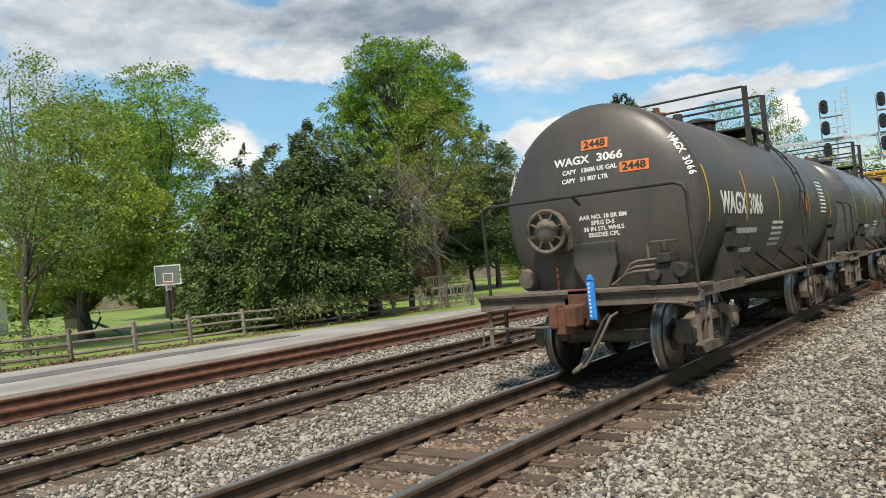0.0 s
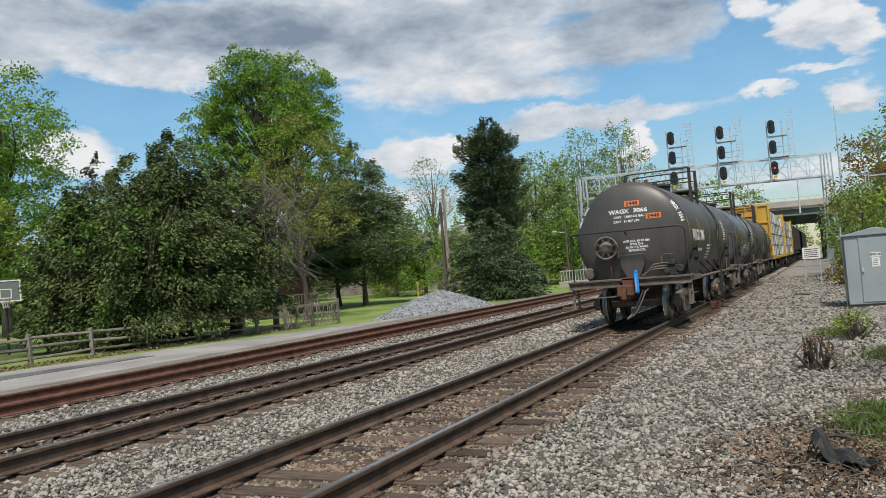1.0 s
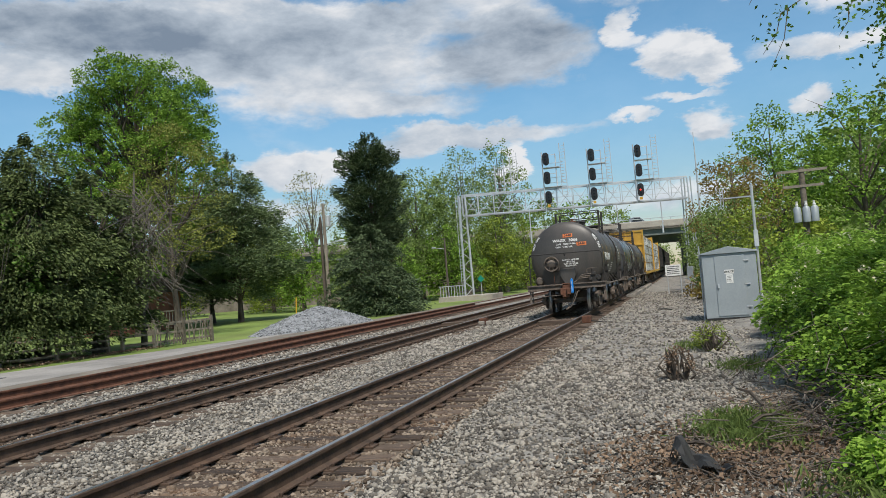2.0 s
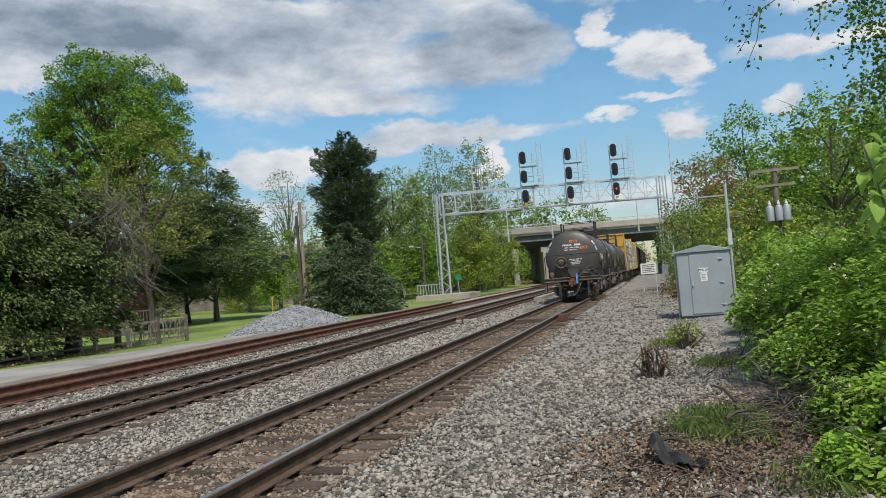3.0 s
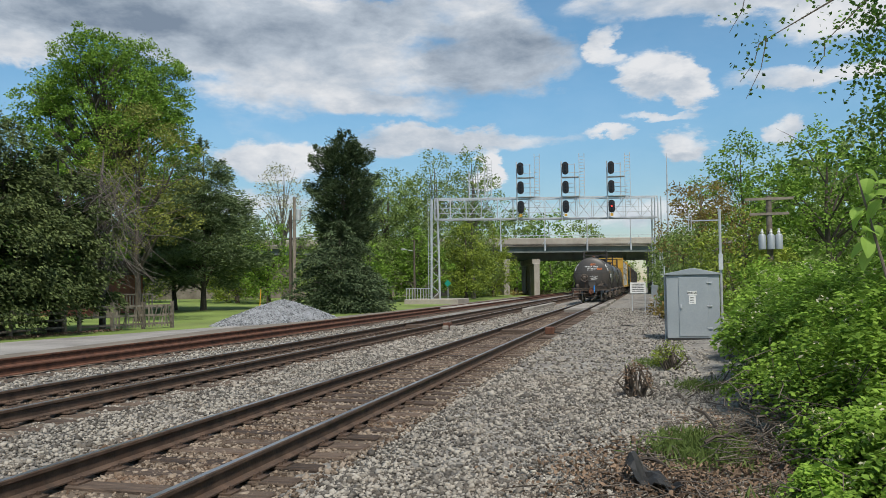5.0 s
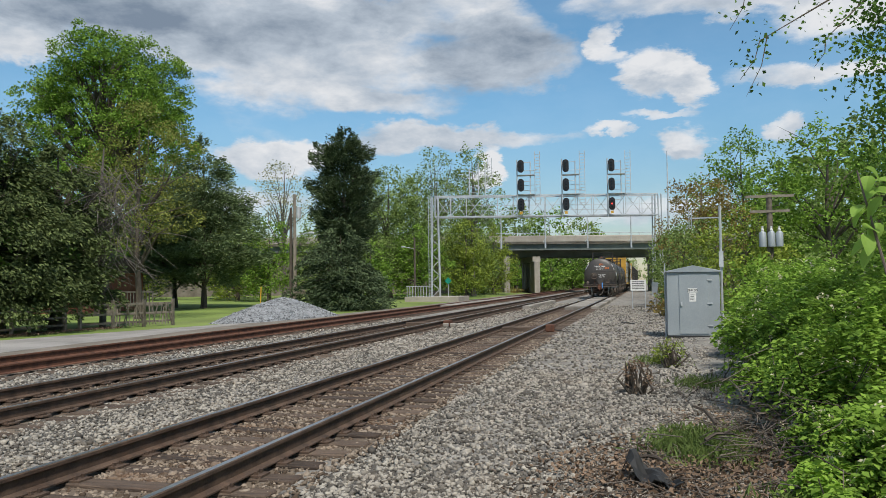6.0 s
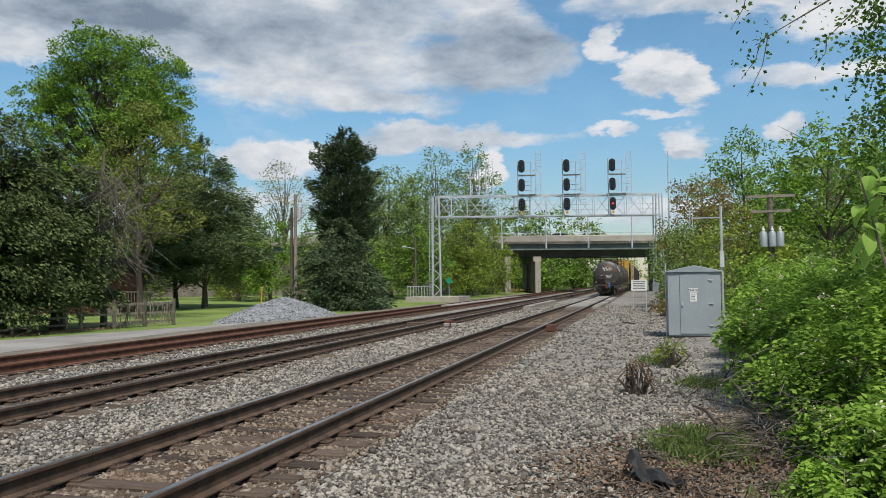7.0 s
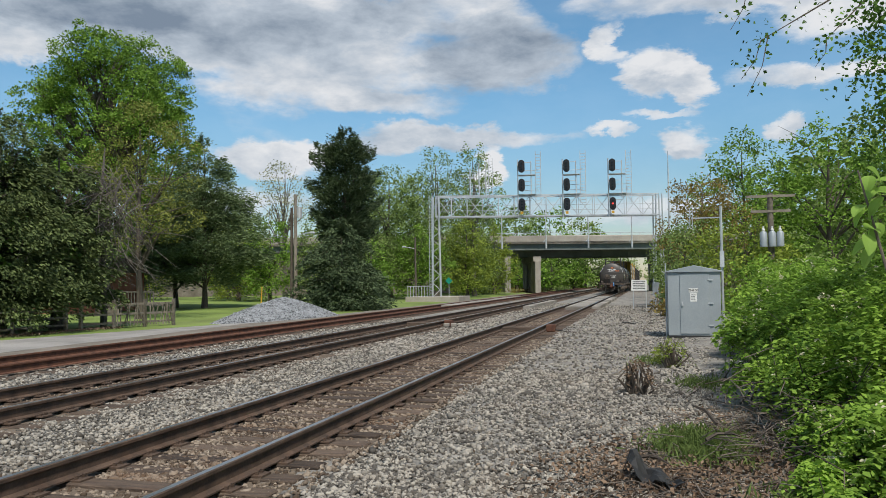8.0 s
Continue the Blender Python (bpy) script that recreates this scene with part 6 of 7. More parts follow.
    part("sign_plate", Form().prism([(-14.75, 1.65), (-14.4, 1.3), (-14.05, 1.65), (-14.4, 2.0)], 71.33, 71.35, "xz"), M_GREEN, sg)


M_RED_LAMP = plain("red_signal_light", (0.9, 0.05, 0.03), 0.3, glow=0.8)
M_GREEN = surface("green_sign", (0.0, 0.16, 0.11), (0.02, 0.30, 0.20), 8.0, 0.5, bump=0.0)
build_gantry()


# ---- road bridge ----
def build_bridge():
    m = pose(-7.2, 113.5, 0, 0, 0, 18)
    br = thing("road_bridge", "concrete road bridge on dark steel girders over the tracks", "bridge", at=m)
    part("deck", Form().box(-160, 160, 0.0, 13, 7.05, 7.35), M_CONCRETE, br)
    for y in (0.0, 12.6):
        part("parapet", Form().prism([(y, 7.0), (y + 0.4, 7.0), (y + 0.4, 8.25), (y + 0.1, 8.25), (y, 8.15)], -160, 160), M_CONCRETE, br, bevel=0.03)
        rail = Form()
        rail.box(-160, 160, y + 0.15, y + 0.22, 8.58, 8.66)
        for k in range(107):
            rail.box(-160 + 3 * k - 0.05, -160 + 3 * k + 0.05, y + 0.14, y + 0.24, 8.2, 8.6)
        part("guard_rail", rail, M_GALV, br)
    for y in (0.5, 3.4, 6.3, 9.2, 12.1):
        lo = 6.1 if y < 1 else 5.2
        f = Form().box(-160, 160, y - 0.03, y + 0.03, lo + 0.05, 7.05).box(-160, 160, y - 0.22, y + 0.22, lo, lo + 0.07).box(-160, 160, y - 0.22, y + 0.22, 6.98, 7.05)
        g = part("girder", f, M_GIRDER, br)
        for k in range(30):
            part("stiffener", Form().box(-58 + 4 * k - 0.02, -58 + 4 * k + 0.02, y - 0.16, y + 0.16, lo + 0.07, 6.98), M_GIRDER, g)
    for x in (-8.9, -4.4, 16.5):
        p = new("pier")
        p.parent = br
        for y in (0.9, 4.6, 8.4, 12.0):
            part("column", Form().box(x - 0.42, x + 0.42, y - 0.45, y + 0.45, -0.6, 4.5), M_CONCRETE, p, bevel=0.06)
        part("cap_beam", Form().box(x - 0.6, x + 0.6, 0.9, 12.4, 4.4, 5.2), M_CONCRETE, p, bevel=0.05)
        part("crash_wall", Form().box(x - 0.32, x + 0.32, 1.5, 11.4, -0.6, 4.3), M_CONCRETE, p, bevel=0.05)
    part("abutment", Form().prism([(-13.5, -0.6), (-22, -0.6), (-160, -0.6), (-160, 7.0), (-20, 5.2)], 0.6, 12.6, "xz"), M_DIRT, br)
    part("abutment", Form().prism([(19, -0.6), (160, -0.6), (160, 7.0), (24, 5.2)], 0.6, 12.6, "xz"), M_DIRT, br)
    return m


BRIDGE = build_bridge()


# ---- vehicles on the bridge ----
def vehicle(name, label, paint, pickup=False):
    car = thing(name, label, "pickup truck" if pickup else "car")
    n = 5.4 if pickup else 4.6
    if pickup:
        side = [(-n / 2, 0.45), (n / 2, 0.45), (n / 2, 1.0), (n / 2 - 1.1, 1.12), (n / 2 - 1.8, 1.75), (-0.2, 1.8), (-0.5, 1.15), (-n / 2, 1.12)]
    else:
        side = [(-n / 2, 0.4), (n / 2, 0.4), (n / 2, 0.75), (n / 2 - 1.1, 0.95), (n / 2 - 1.9, 1.42), (-n / 2 + 1.4, 1.46), (-n / 2 + 0.5, 1.0), (-n / 2, 0.95)]
    part("body", Form().prism(side, -0.88, 0.88, "xz"), paint, car, bevel=0.06)
    x0, x1, z0, z1 = (-0.25, n / 2 - 1.75, 1.15, 1.68) if pickup else (-n / 2 + 1.0, n / 2 - 1.7, 0.98, 1.36)
    for s in (-1, 1):
        part("side_window", Form().prism([(x0 - 0.1, z0), (x1 + 0.25, z0), (x1 - 0.15, z1), (x0 + 0.25, z1)], s * 0.875, s * 0.895, "xz"), M_GLASS, car)
        for x in (-n / 2 + 0.9, n / 2 - 0.9):
            part("tyre", Form().lathe([(-0.1, 0.2), (-0.1, 0.33), (0.1, 0.33), (0.1, 0.2)], "y", 18, (x, s * 0.82, 0.33)), M_DARK, car)
    return car


M_PAINT_W = plain("white_car_paint", (0.75, 0.76, 0.78), 0.3)
M_PAINT_D = plain("dark_car_paint", (0.03, 0.035, 0.045), 0.25)
M_PAINT_G = plain("grey_pickup_paint", (0.12, 0.13, 0.15), 0.3)


# ---- beside the line ----
def build_shed():
    sh = thing("equipment_shed", "grey sheet-metal trackside equipment shed with a low gable roof", "shed", at=pose(5.67, 24.75, 0, 0, 0, 0))
    w, z0, z1, dp = 0.78, -0.20, 1.76, 1.6
    part("body", Form().box(-w, w, 0, dp, z0, z1), M_SHED, sh, bevel=0.01)
    part("roof", Form().prism([(-w - 0.04, z1), (w + 0.04, z1), (w + 0.04, z1 + 0.04), (0, z1 + 0.21), (-w - 0.04, z1 + 0.04)], -0.06, dp + 0.06, "xz"), M_SHED, sh, bevel=0.008)
    part("skid", Form().box(-w, w, -0.02, dp, z0 - 0.07, z0), M_DARK, sh)
    door = part("door", Form().box(-0.42, 0.44, -0.025, -0.002, z0 + 0.06, z1 - 0.08), M_SHED, sh, bevel=0.006)
    part("door_handle", Form().box(-0.38, -0.33, -0.07, -0.025, 0.72, 0.84), M_GALV, door)
    for z in (0.1, 0.78, 1.5):
        part("hinge", Form().box(0.40, 0.56, -0.04, -0.024, z, z + 0.035), M_GALV, door)
    part("name_plate", Form().box(-0.16, 0.12, -0.030, -0.026, 1.13, 1.26), M_WHITE, door)
    me = text_mesh("ZINK DD", 0.085, 0.85, 0.001)
    me.transform(pose(-0.02, -0.0315, 1.195, 90, 0, 0))
    part("lettering", me, M_DARK, door, "black lettering")
    part("notice", Form().box(-0.12, 0.08, -0.030, -0.026, 0.85, 1.12), M_WHITE, door, "white printed notice")
    nb = bars_mesh(4, 0.14, 0.05, 0.014, seed=12).mesh("notice_print")
    nb.transform(pose(-0.02, -0.0305, 1.06, 90, 0, 0))
    part("notice_print", nb, M_DARK, door)
    part("mast_pipe", Form().tube([(0.86, 0.25, -0.3), (0.86, 0.25, 3.8)], 0.04, 8), M_GALV, sh)
    part("mast_pipe", Form().tube([(-0.83, 0.25, -0.3), (-0.83, 0.25, 2.05)], 0.02, 8), M_GALV, sh)
    part("antenna_arm", Form().bar((0.86, 0.25, 3.45), (0.02, 0.25, 3.45), 0.035), M_GALV, sh)
    part("antenna_loop", Form().tube([(0.02, 0.25, 3.15), (-0.03, 0.25, 3.12), (-0.06, 0.25, 3.16), (-0.06, 0.25, 3.76), (-0.02, 0.25, 3.80), (0.02, 0.25, 3.76), (0.02, 0.25, 3.15)], 0.012, 6), M_GALV, sh)
    part("conduit_box", Form().box(0.80, 0.92, 0.15, 0.30, 1.9, 2.4), M_GALV, sh)
    sg = thing("trackside_sign", "white notice board on two posts beside the track", "sign", at=pose(3.72, 49.5, 0))
    for x in (-0.36, 0.42):
        part("post", Form().tube([(x, 0.04, -0.35), (x, 0.04, 1.55)], 0.03, 6), M_GALV, sg)
    part("board", Form().box(-0.47, 0.47, -0.02, 0.02, 0.85, 1.53), M_WHITE, sg)
    b = bars_mesh(5, 0.74, 0.11, 0.05, seed=14).mesh("print")
    b.transform(pose(0, -0.021, 1.42, 90, 0, 0))
    part("print", b, M_DARK, sg, "lines of small print")
    bx = thing("relay_box", "small white relay cabinet on a post beside the sign", "cabinet", at=pose(4.75, 52, 0))
    part("cabinet", Form().box(-0.2, 0.2, -0.15, 0.15, 0.45, 1.35), M_GALV, bx, bevel=0.01)
    part("post", Form().box(-0.05, 0.05, -0.05, 0.05, -0.35, 0.45), M_GALV, bx)
    # black plastic scrap
    f = Form()
    rnd = random.Random(3)
    n = 9
    v = []
    for j in range(n):
        for i in range(n):
            u, w2 = i / (n - 1), j / (n - 1)
            v.append((4.06 + 0.34 * u + 0.2 * w2, 7.3 - 0.6 * w2 + 0.1 * math.sin(3 * u), -0.25 + 0.10 * abs(math.sin(5 * u + 3 * w2)) + 0.16 * math.exp(-((u - 0.2) ** 2 + (w2 - 0.2) ** 2) * 14) + rnd.uniform(-0.015, 0.015)))
    keep = [(j * n + i, j * n + i + 1, (j + 1) * n + i + 1, (j + 1) * n + i) for j in range(n - 1) for i in range(n - 1) if not (i > 4 and j < 3) and not (i < 2 and j > 5)]
    f.add(v, keep)
    ob = part("plastic_sheet", f, M_DARK, smooth=False)
    tagged(ob, "crumpled torn black plastic sheet on the gravel", "plastic sheet")
    so = ob.modifiers.new("thick", "SOLIDIFY")
    so.thickness = 0.006


def build_pole(x, y, z, label, lamp):
    p = thing("utility_pole", label, "utility pole")
    part("pole", Form().tube([(x, y, -0.5), (x, y, z)], [0.16, 0.11], 10), M_FENCE if lamp else M_BARK, p, smooth=True)
    if lamp:
        part("lamp_arm", Form().tube([(x, y, 5.0), (x + 0.6, y - 0.2, 5.25), (x + 1.3, y - 0.3, 5.32)], 0.03, 6), M_GALV, p)
        part("lamp_head", Form().lathe([(0, 0.03), (0.15, 0.10), (0.45, 0.10), (0.55, 0.03)], "x", 12, (x + 1.2, y - 0.3, 5.32)), M_GALV, p)
        part("transformer", Form().lathe([(6.5, 0.02), (6.5, 0.2), (7.3, 0.2), (7.38, 0.02)], "z", 14, (x + 0.32, y, 0)), M_GALV, p)
    return p


def build_poles():
    build_pole(-21.4, 52.5, 8.3, "grey wooden utility pole with a street lamp arm", True)
    build_pole(-22.2, 53.5, 7.4, "brown wooden utility pole beside the lamp pole", False)
    p = thing("street_lamp", "distant street lamp on a wooden pole", "street lamp")
    part("pole", Form().tube([(-18.9, 75, -0.3), (-18.9, 75, 6.2)], [0.12, 0.09], 8), M_BARK, p)
    part("lamp_arm", Form().tube([(-18.9, 75, 5.0), (-19.9, 74.8, 5.2)], 0.03, 6), M_GALV, p)
    part("lamp_head", Form().lathe([(0, 0.03), (0.1, 0.1), (0.4, 0.1), (0.5, 0.03)], "x", 10, (-20.3, 74.8, 5.2)), M_GALV, p)
    x, y = 9.85, 38.0
    t = thing("transformer_pole", "weathered utility pole with crossarms and three grey transformers", "utility pole")
    part("pole", Form().tube([(x, y, 0), (x, y, 5.5)], [0.16, 0.13], 10), M_FENCE, t, smooth=True)
    for z, w in ((5.35, 1.05), (4.65, 0.85)):
        part("crossarm", Form().bar((x - w, y - 0.1, z), (x + w, y - 0.1, z), 0.10, 0.12), M_FENCE, t)
    for dx, m in ((-0.36, M_SHED), (0.02, M_SHED), (0.36, M_SHED)):
        part("transformer", Form().lathe([(3.0, 0.02), (3.0, 0.165), (3.62, 0.165), (3.70, 0.11), (3.72, 0.02)], "z", 16, (x + dx, y - 0.25, 0)), m, t, smooth=True)
        part("insulator", Form().lathe([(3.7, 0.05), (3.78, 0.07), (3.86, 0.04), (3.95, 0.05)], "z", 10, (x + dx, y - 0.25, 0)), M_WHITE, t)
    w = thing("antenna_mast", "thin grey radio mast behind the trees", "mast")
    part("mast", Form().tube([(6.45, 80, -0.3), (6.45, 80, 9.0), (6.45, 80, 14.6)], [0.12, 0.10, 0.03], 8), M_GALV, w)
    yp = thing("marker_post", "thin yellow marker post on the lawn", "post")
    part("post", Form().tube([(-21.6, 47.5, -0.5), (-21.5, 47.5, 1.35)], 0.04, 6), M_YELLOW, yp)


def build_fence():
    fe = thing("rail_fence", "weathered split-rail wooden fence along the lane", "fence")
    rnd = random.Random(6)
    ys = [6.3, 8.5, 10.7, 12.95, 15.2, 17.4, 19.8, 22.3, 24.9, 27.6]
    pts = [(-21.1 + 0.07 * (y - 13), y) for y in ys]
    for x, y in pts:
        part("post", Form().prism([(-0.07, -0.07), (0.07, -0.08), (0.08, 0.06), (-0.06, 0.07)], -0.1, 1.12, "xy"), M_FENCE, fe, at=pose(x, y, ground_height(x, y), rnd.uniform(-3, 3), rnd.uniform(-3, 3), rnd.uniform(0, 40)), bevel=0.015)
    for (x0, y0), (x1, y1) in zip(pts, pts[1:]):
        for z in (0.28, 0.62, 0.95):
            g = ground_height(x0, y0)
            a, b = Vector((x0, y0 - 0.1, g + z + rnd.uniform(-0.05, 0.05))), Vector((x1, y1 + 0.1, g + z + rnd.uniform(-0.05, 0.05)))
            part("fence_rail", Form().tube([a, a.lerp(b, 0.5) + Vector((0, 0, rnd.uniform(-0.05, 0.02))), b], [0.05, 0.06, 0.05], 6), M_FENCE, fe)
    gate = thing("gate", "weathered picket gate and panel fence beside the lane", "gate")
    a, b = Vector((-20.0, 28.4, -0.42)), Vector((-18.2, 32.6, -0.42))
    for k in range(4):
        p = a.lerp(b, k / 3)
        part("post", Form().bar(p, p + Vector((0, 0, 1.3)), 0.13), M_FENCE, gate)
    for z in (0.25, 0.65, 1.1):
        part("gate_rail", Form().bar(a + Vector((0, 0, z)), b + Vector((0, 0, z)), 0.05, 0.10), M_FENCE, gate)
    for k in range(18):
        p = a.lerp(b, 0.36 + 0.62 * k / 17)
        part("picket", Form().bar(p + Vector((0.03, 0, 0.1)), p + Vector((0.03 + rnd.uniform(-0.15, 0.15), rnd.uniform(-0.35, 0.35), 1.15)), 0.06, 0.03), M_FENCE, gate)


def build_yard():
    # basketball stand
    h = thing("basketball_stand", "basketball backboard with rim and net on a black post", "basketball hoop", at=pose(-29.2, 22.2, 0, 0, 0, 56))
    part("post", Form().tube([(0, 0.25, -0.5), (0, 0.25, 2.5)], 0.06, 8), M_BLACK, h)
    bd = part("backboard", Form().box(-0.60, 0.60, -0.03, 0.0, 2.02, 2.98), M_PANEL, h)
    part("board_frame", Form().box(-0.62, 0.62, -0.05, 0.01, 2.94, 3.0).box(-0.62, 0.62, -0.05, 0.01, 2.0, 2.06).box(-0.62, -0.56, -0.05, 0.01, 2.06, 2.94).box(0.56, 0.62, -0.05, 0.01, 2.06, 2.94), M_WHITE, bd)
    part("target_square", Form().box(-0.24, 0.24, -0.036, -0.031, 2.56, 2.60).box(-0.24, -0.20, -0.036, -0.031, 2.2, 2.56).box(0.20, 0.24, -0.036, -0.031, 2.2, 2.56).box(-0.24, 0.24, -0.036, -0.031, 2.16, 2.2), M_WHITE, bd)
    ring = [(0.22 * math.cos(a), -0.28 + 0.22 * math.sin(a), 2.12) for a in (2 * math.pi * k / 20 for k in range(21))]
    part("rim", Form().tube(ring, 0.014, 6), M_ORANGE, h)
    net = Form()
    for k in range(12):
        a, a2 = 2 * math.pi * k / 12, 2 * math.pi * (k + 1) / 12
        for b in (a2, 2 * a - a2):
            net.tube([(0.21 * math.cos(a), -0.28 + 0.21 * math.sin(a), 2.1), (0.12 * math.cos(b), -0.28 + 0.12 * math.sin(b), 1.72)], 0.008, 4)
    part("net", net, M_WHITE, h)
    part("board_bracket", Form().bar((0, 0.25, 2.3), (0, 0, 2.6), 0.08).bar((0, 0.25, 2.0), (0, 0, 2.2), 0.08), M_BLACK, h)
    # play house, slide, hammock swing under the maple
    ph = thing("play_house", "small wooden play house with a roof on the lawn", "play house", at=pose(-37.2, 21.6, -0.42, 0, 0, 50))
    part("wall", Form().box(-0.5, 0.5, -0.5, 0.5, 0.5, 1.15), M_WOOD, ph)
    part("roof", Form().prism([(-0.65, 1.1), (0.65, 1.1), (0, 1.6)], -0.6, 0.6, "xz"), M_FENCE, ph)
    for x in (-0.42, 0.42):
        for y in (-0.42, 0.42):
            part("leg", Form().bar((x, y, 0), (x, y, 0.55), 0.1), M_WOOD, ph)
    sl = thing("slide", "small green plastic slide on the lawn", "slide", at=pose(-36.0, 22.4, -0.42, 0, 0, 50))
    part("chute", Form().prism([(-0.9, 1.0), (-0.7, 1.0), (0.9, 0.15), (0.9, 0.05), (-0.7, 0.85), (-0.9, 0.9)], -0.25, 0.25, "xz"), M_GREEN, sl)
    part("steps", Form().bar((-0.85, 0, 0), (-0.8, 0, 0.95), 0.4, 0.06), M_GREEN, sl)
    hm = thing("hammock_seat", "dark cloth hammock seat hanging from a branch", "hammock seat", at=pose(-33.8, 20.6, -0.42, 0, 0, 52))
    f = Form()
    n = 10
    v = [(-0.45 + 0.9 * i / n, w, 0.45 + 0.9 * abs(i / n - 0.5) ** 1.6 * 2.2) for i in range(n + 1) for w in (-0.3, 0.3)]
    f.add(v, [(2 * i, 2 * i + 1, 2 * i + 3, 2 * i + 2) for i in range(n)])
    seat = part("seat", f, M_DARK, hm)
    so = seat.modifiers.new("thick", "SOLIDIFY")
    so.thickness = 0.03
    for x in (-0.45, 0.45):
        part("rope", Form().tube([(x, 0, 1.05), (x * 0.3, 0, 3.2)], 0.015, 5), M_DARK, hm)
    # houses glimpsed between the trees
    hs = thing("brick_house", "red-brick house with a wooden deck behind the cedars", "house", at=pose(-38.6, 49.0, -0.42, 0, 0, 8))
    part("wall", Form().box(-6, 3.8, -4, 4, 0, 3.0), M_BRICK, hs)
    part("roof", Form().prism([(-4.4, 2.95), (4.4, 2.95), (0, 4.3)], -6.3, 4.1), M_TIE, hs)
    w = part("window", Form().box(2.2, 3.0, -4.03, -4.0, 1.2, 2.4), M_GLASS, hs)
    part("window_frame", Form().box(2.1, 3.1, -4.06, -4.03, 2.4, 2.5).box(2.1, 3.1, -4.06, -4.03, 1.1, 1.2).box(2.1, 2.2, -4.06, -4.03, 1.2, 2.4).box(3.0, 3.1, -4.06, -4.03, 1.2, 2.4), M_WHITE, w)
    dk = thing("deck", "grey wooden deck with a baluster railing beside the brick house", "deck", at=pose(-29.6, 45.2, -0.42, 0, 0, 8))
    part("floor", Form().box(-1.2, 1.6, -1, 1, 0.55, 0.65), M_FENCE, dk)
    for k in range(13):
        part("baluster", Form().bar((-1.15 + k * 0.225, -1, 0.6), (-1.15 + k * 0.225, -1, 1.5), 0.06), M_FENCE, dk)
    part("hand_rail", Form().bar((-1.2, -1, 1.52), (1.6, -1, 1.52), 0.1), M_FENCE, dk)
    for x in (-1.1, 1.5):
        part("leg", Form().bar((x, -0.9, 0), (x, -0.9, 0.6), 0.12), M_FENCE, dk)
    part("stair_rail", Form().bar((-1.2, -1, 1.5), (-2.3, -1.3, 0.7), 0.08), M_FENCE, dk)
    part("stairs", Form().prism([(-1.2, 0.0), (-2.4, 0.0), (-2.4, 0.15), (-1.8, 0.4), (-1.2, 0.62)], -1, -0.1, "xz"), M_FENCE, dk)
    bh = thing("blue_house", "pale house with a blue gable behind the trees", "house", at=pose(-60, 22.0, -0.42, 0, 0, 60))
    part("wall", Form().box(-5, 5, -4, 4, 0, 3.2), M_WHITE, bh)
    part("roof", Form().prism([(-5.4, 3.2), (5.4, 3.2), (0, 6.4)], -4.4, 4.4, "xz"), M_BLUE_SIDING, bh)
    for x in (-3, 0, 3):
        w = part("window", Form().box(x - 0.5, x + 0.5, -4.03, -4.0, 1.0, 2.3), M_GLASS, bh)
        part("window_frame", Form().box(x - 0.6, x + 0.6, -4.06, -4.03, 2.3, 2.42).box(x - 0.6, x + 0.6, -4.06, -4.03, 0.9, 1.0), M_WHITE, w)


M_PANEL = plain("smoky_backboard", (0.16, 0.18, 0.18), 0.2)
M_BLUE_SIDING = surface("blue_siding", (0.16, 0.30, 0.42), (0.25, 0.42, 0.55), 2.0, 0.7, bump=0.1)


def build_pile():
    f = Form()
    n, mth = 44, 14
    v = [(-15.6, 39.2, 0.78)]
    for j in range(1, mth + 1):
        u = j / mth
        for i in range(n):
            a = 2 * math.pi * i / n
            k = 1 + 0.08 * math.sin(3 * a + 1) + 0.05 * math.sin(5 * a)
            x, y = -15.6 + 2.5 * u * k * math.cos(a), 39.2 + 5.9 * u * k * math.sin(a)
            v.append((x, y, -0.5 + 1.28 * (1 - u ** 1.25) + 0.04 * noise.noise((x * 2, y * 2, 0))))
    fc = [(0, 1 + i, 1 + (i + 1) % n) for i in range(n)]
    f.add(v, [(1 + j * n + i, 1 + (j + 1) * n + i, 1 + (j + 1) * n + (i + 1) % n, 1 + j * n + (i + 1) % n) for j in range(mth - 1) for i in range(n)] + fc)
    p = thing("gravel_pile", "long heap of blue-grey crushed stone beside the tracks", "gravel pile")
    part("mound", f, M_PILE, p)
    rng = np.random.default_rng(8)
    m = 9000
    a, u = rng.random(m) * 2 * np.pi, np.sqrt(rng.random(m))
    k = 1 + 0.08 * np.sin(3 * a + 1) + 0.05 * np.sin(5 * a)
    c = np.stack([-15.6 + 2.5 * u * k * np.cos(a), 39.2 + 5.9 * u * k * np.sin(a), -0.5 + 1.28 * (1 - u ** 1.25)], 1)
    tagged(part("crushed_stone", stones("crushed_stone", c, 0.06, rng, M_PILE_STONE, True), None, p), kind="stuff")


# ---- loose stone ----
PHI = (1 + 5 ** 0.5) / 2
ICO_V = np.array([(-1, PHI, 0), (1, PHI, 0), (-1, -PHI, 0), (1, -PHI, 0), (0, -1, PHI), (0, 1, PHI), (0, -1, -PHI), (0, 1, -PHI), (PHI, 0, -1), (PHI, 0, 1), (-PHI, 0, -1), (-PHI, 0, 1)]) / math.hypot(1, PHI)


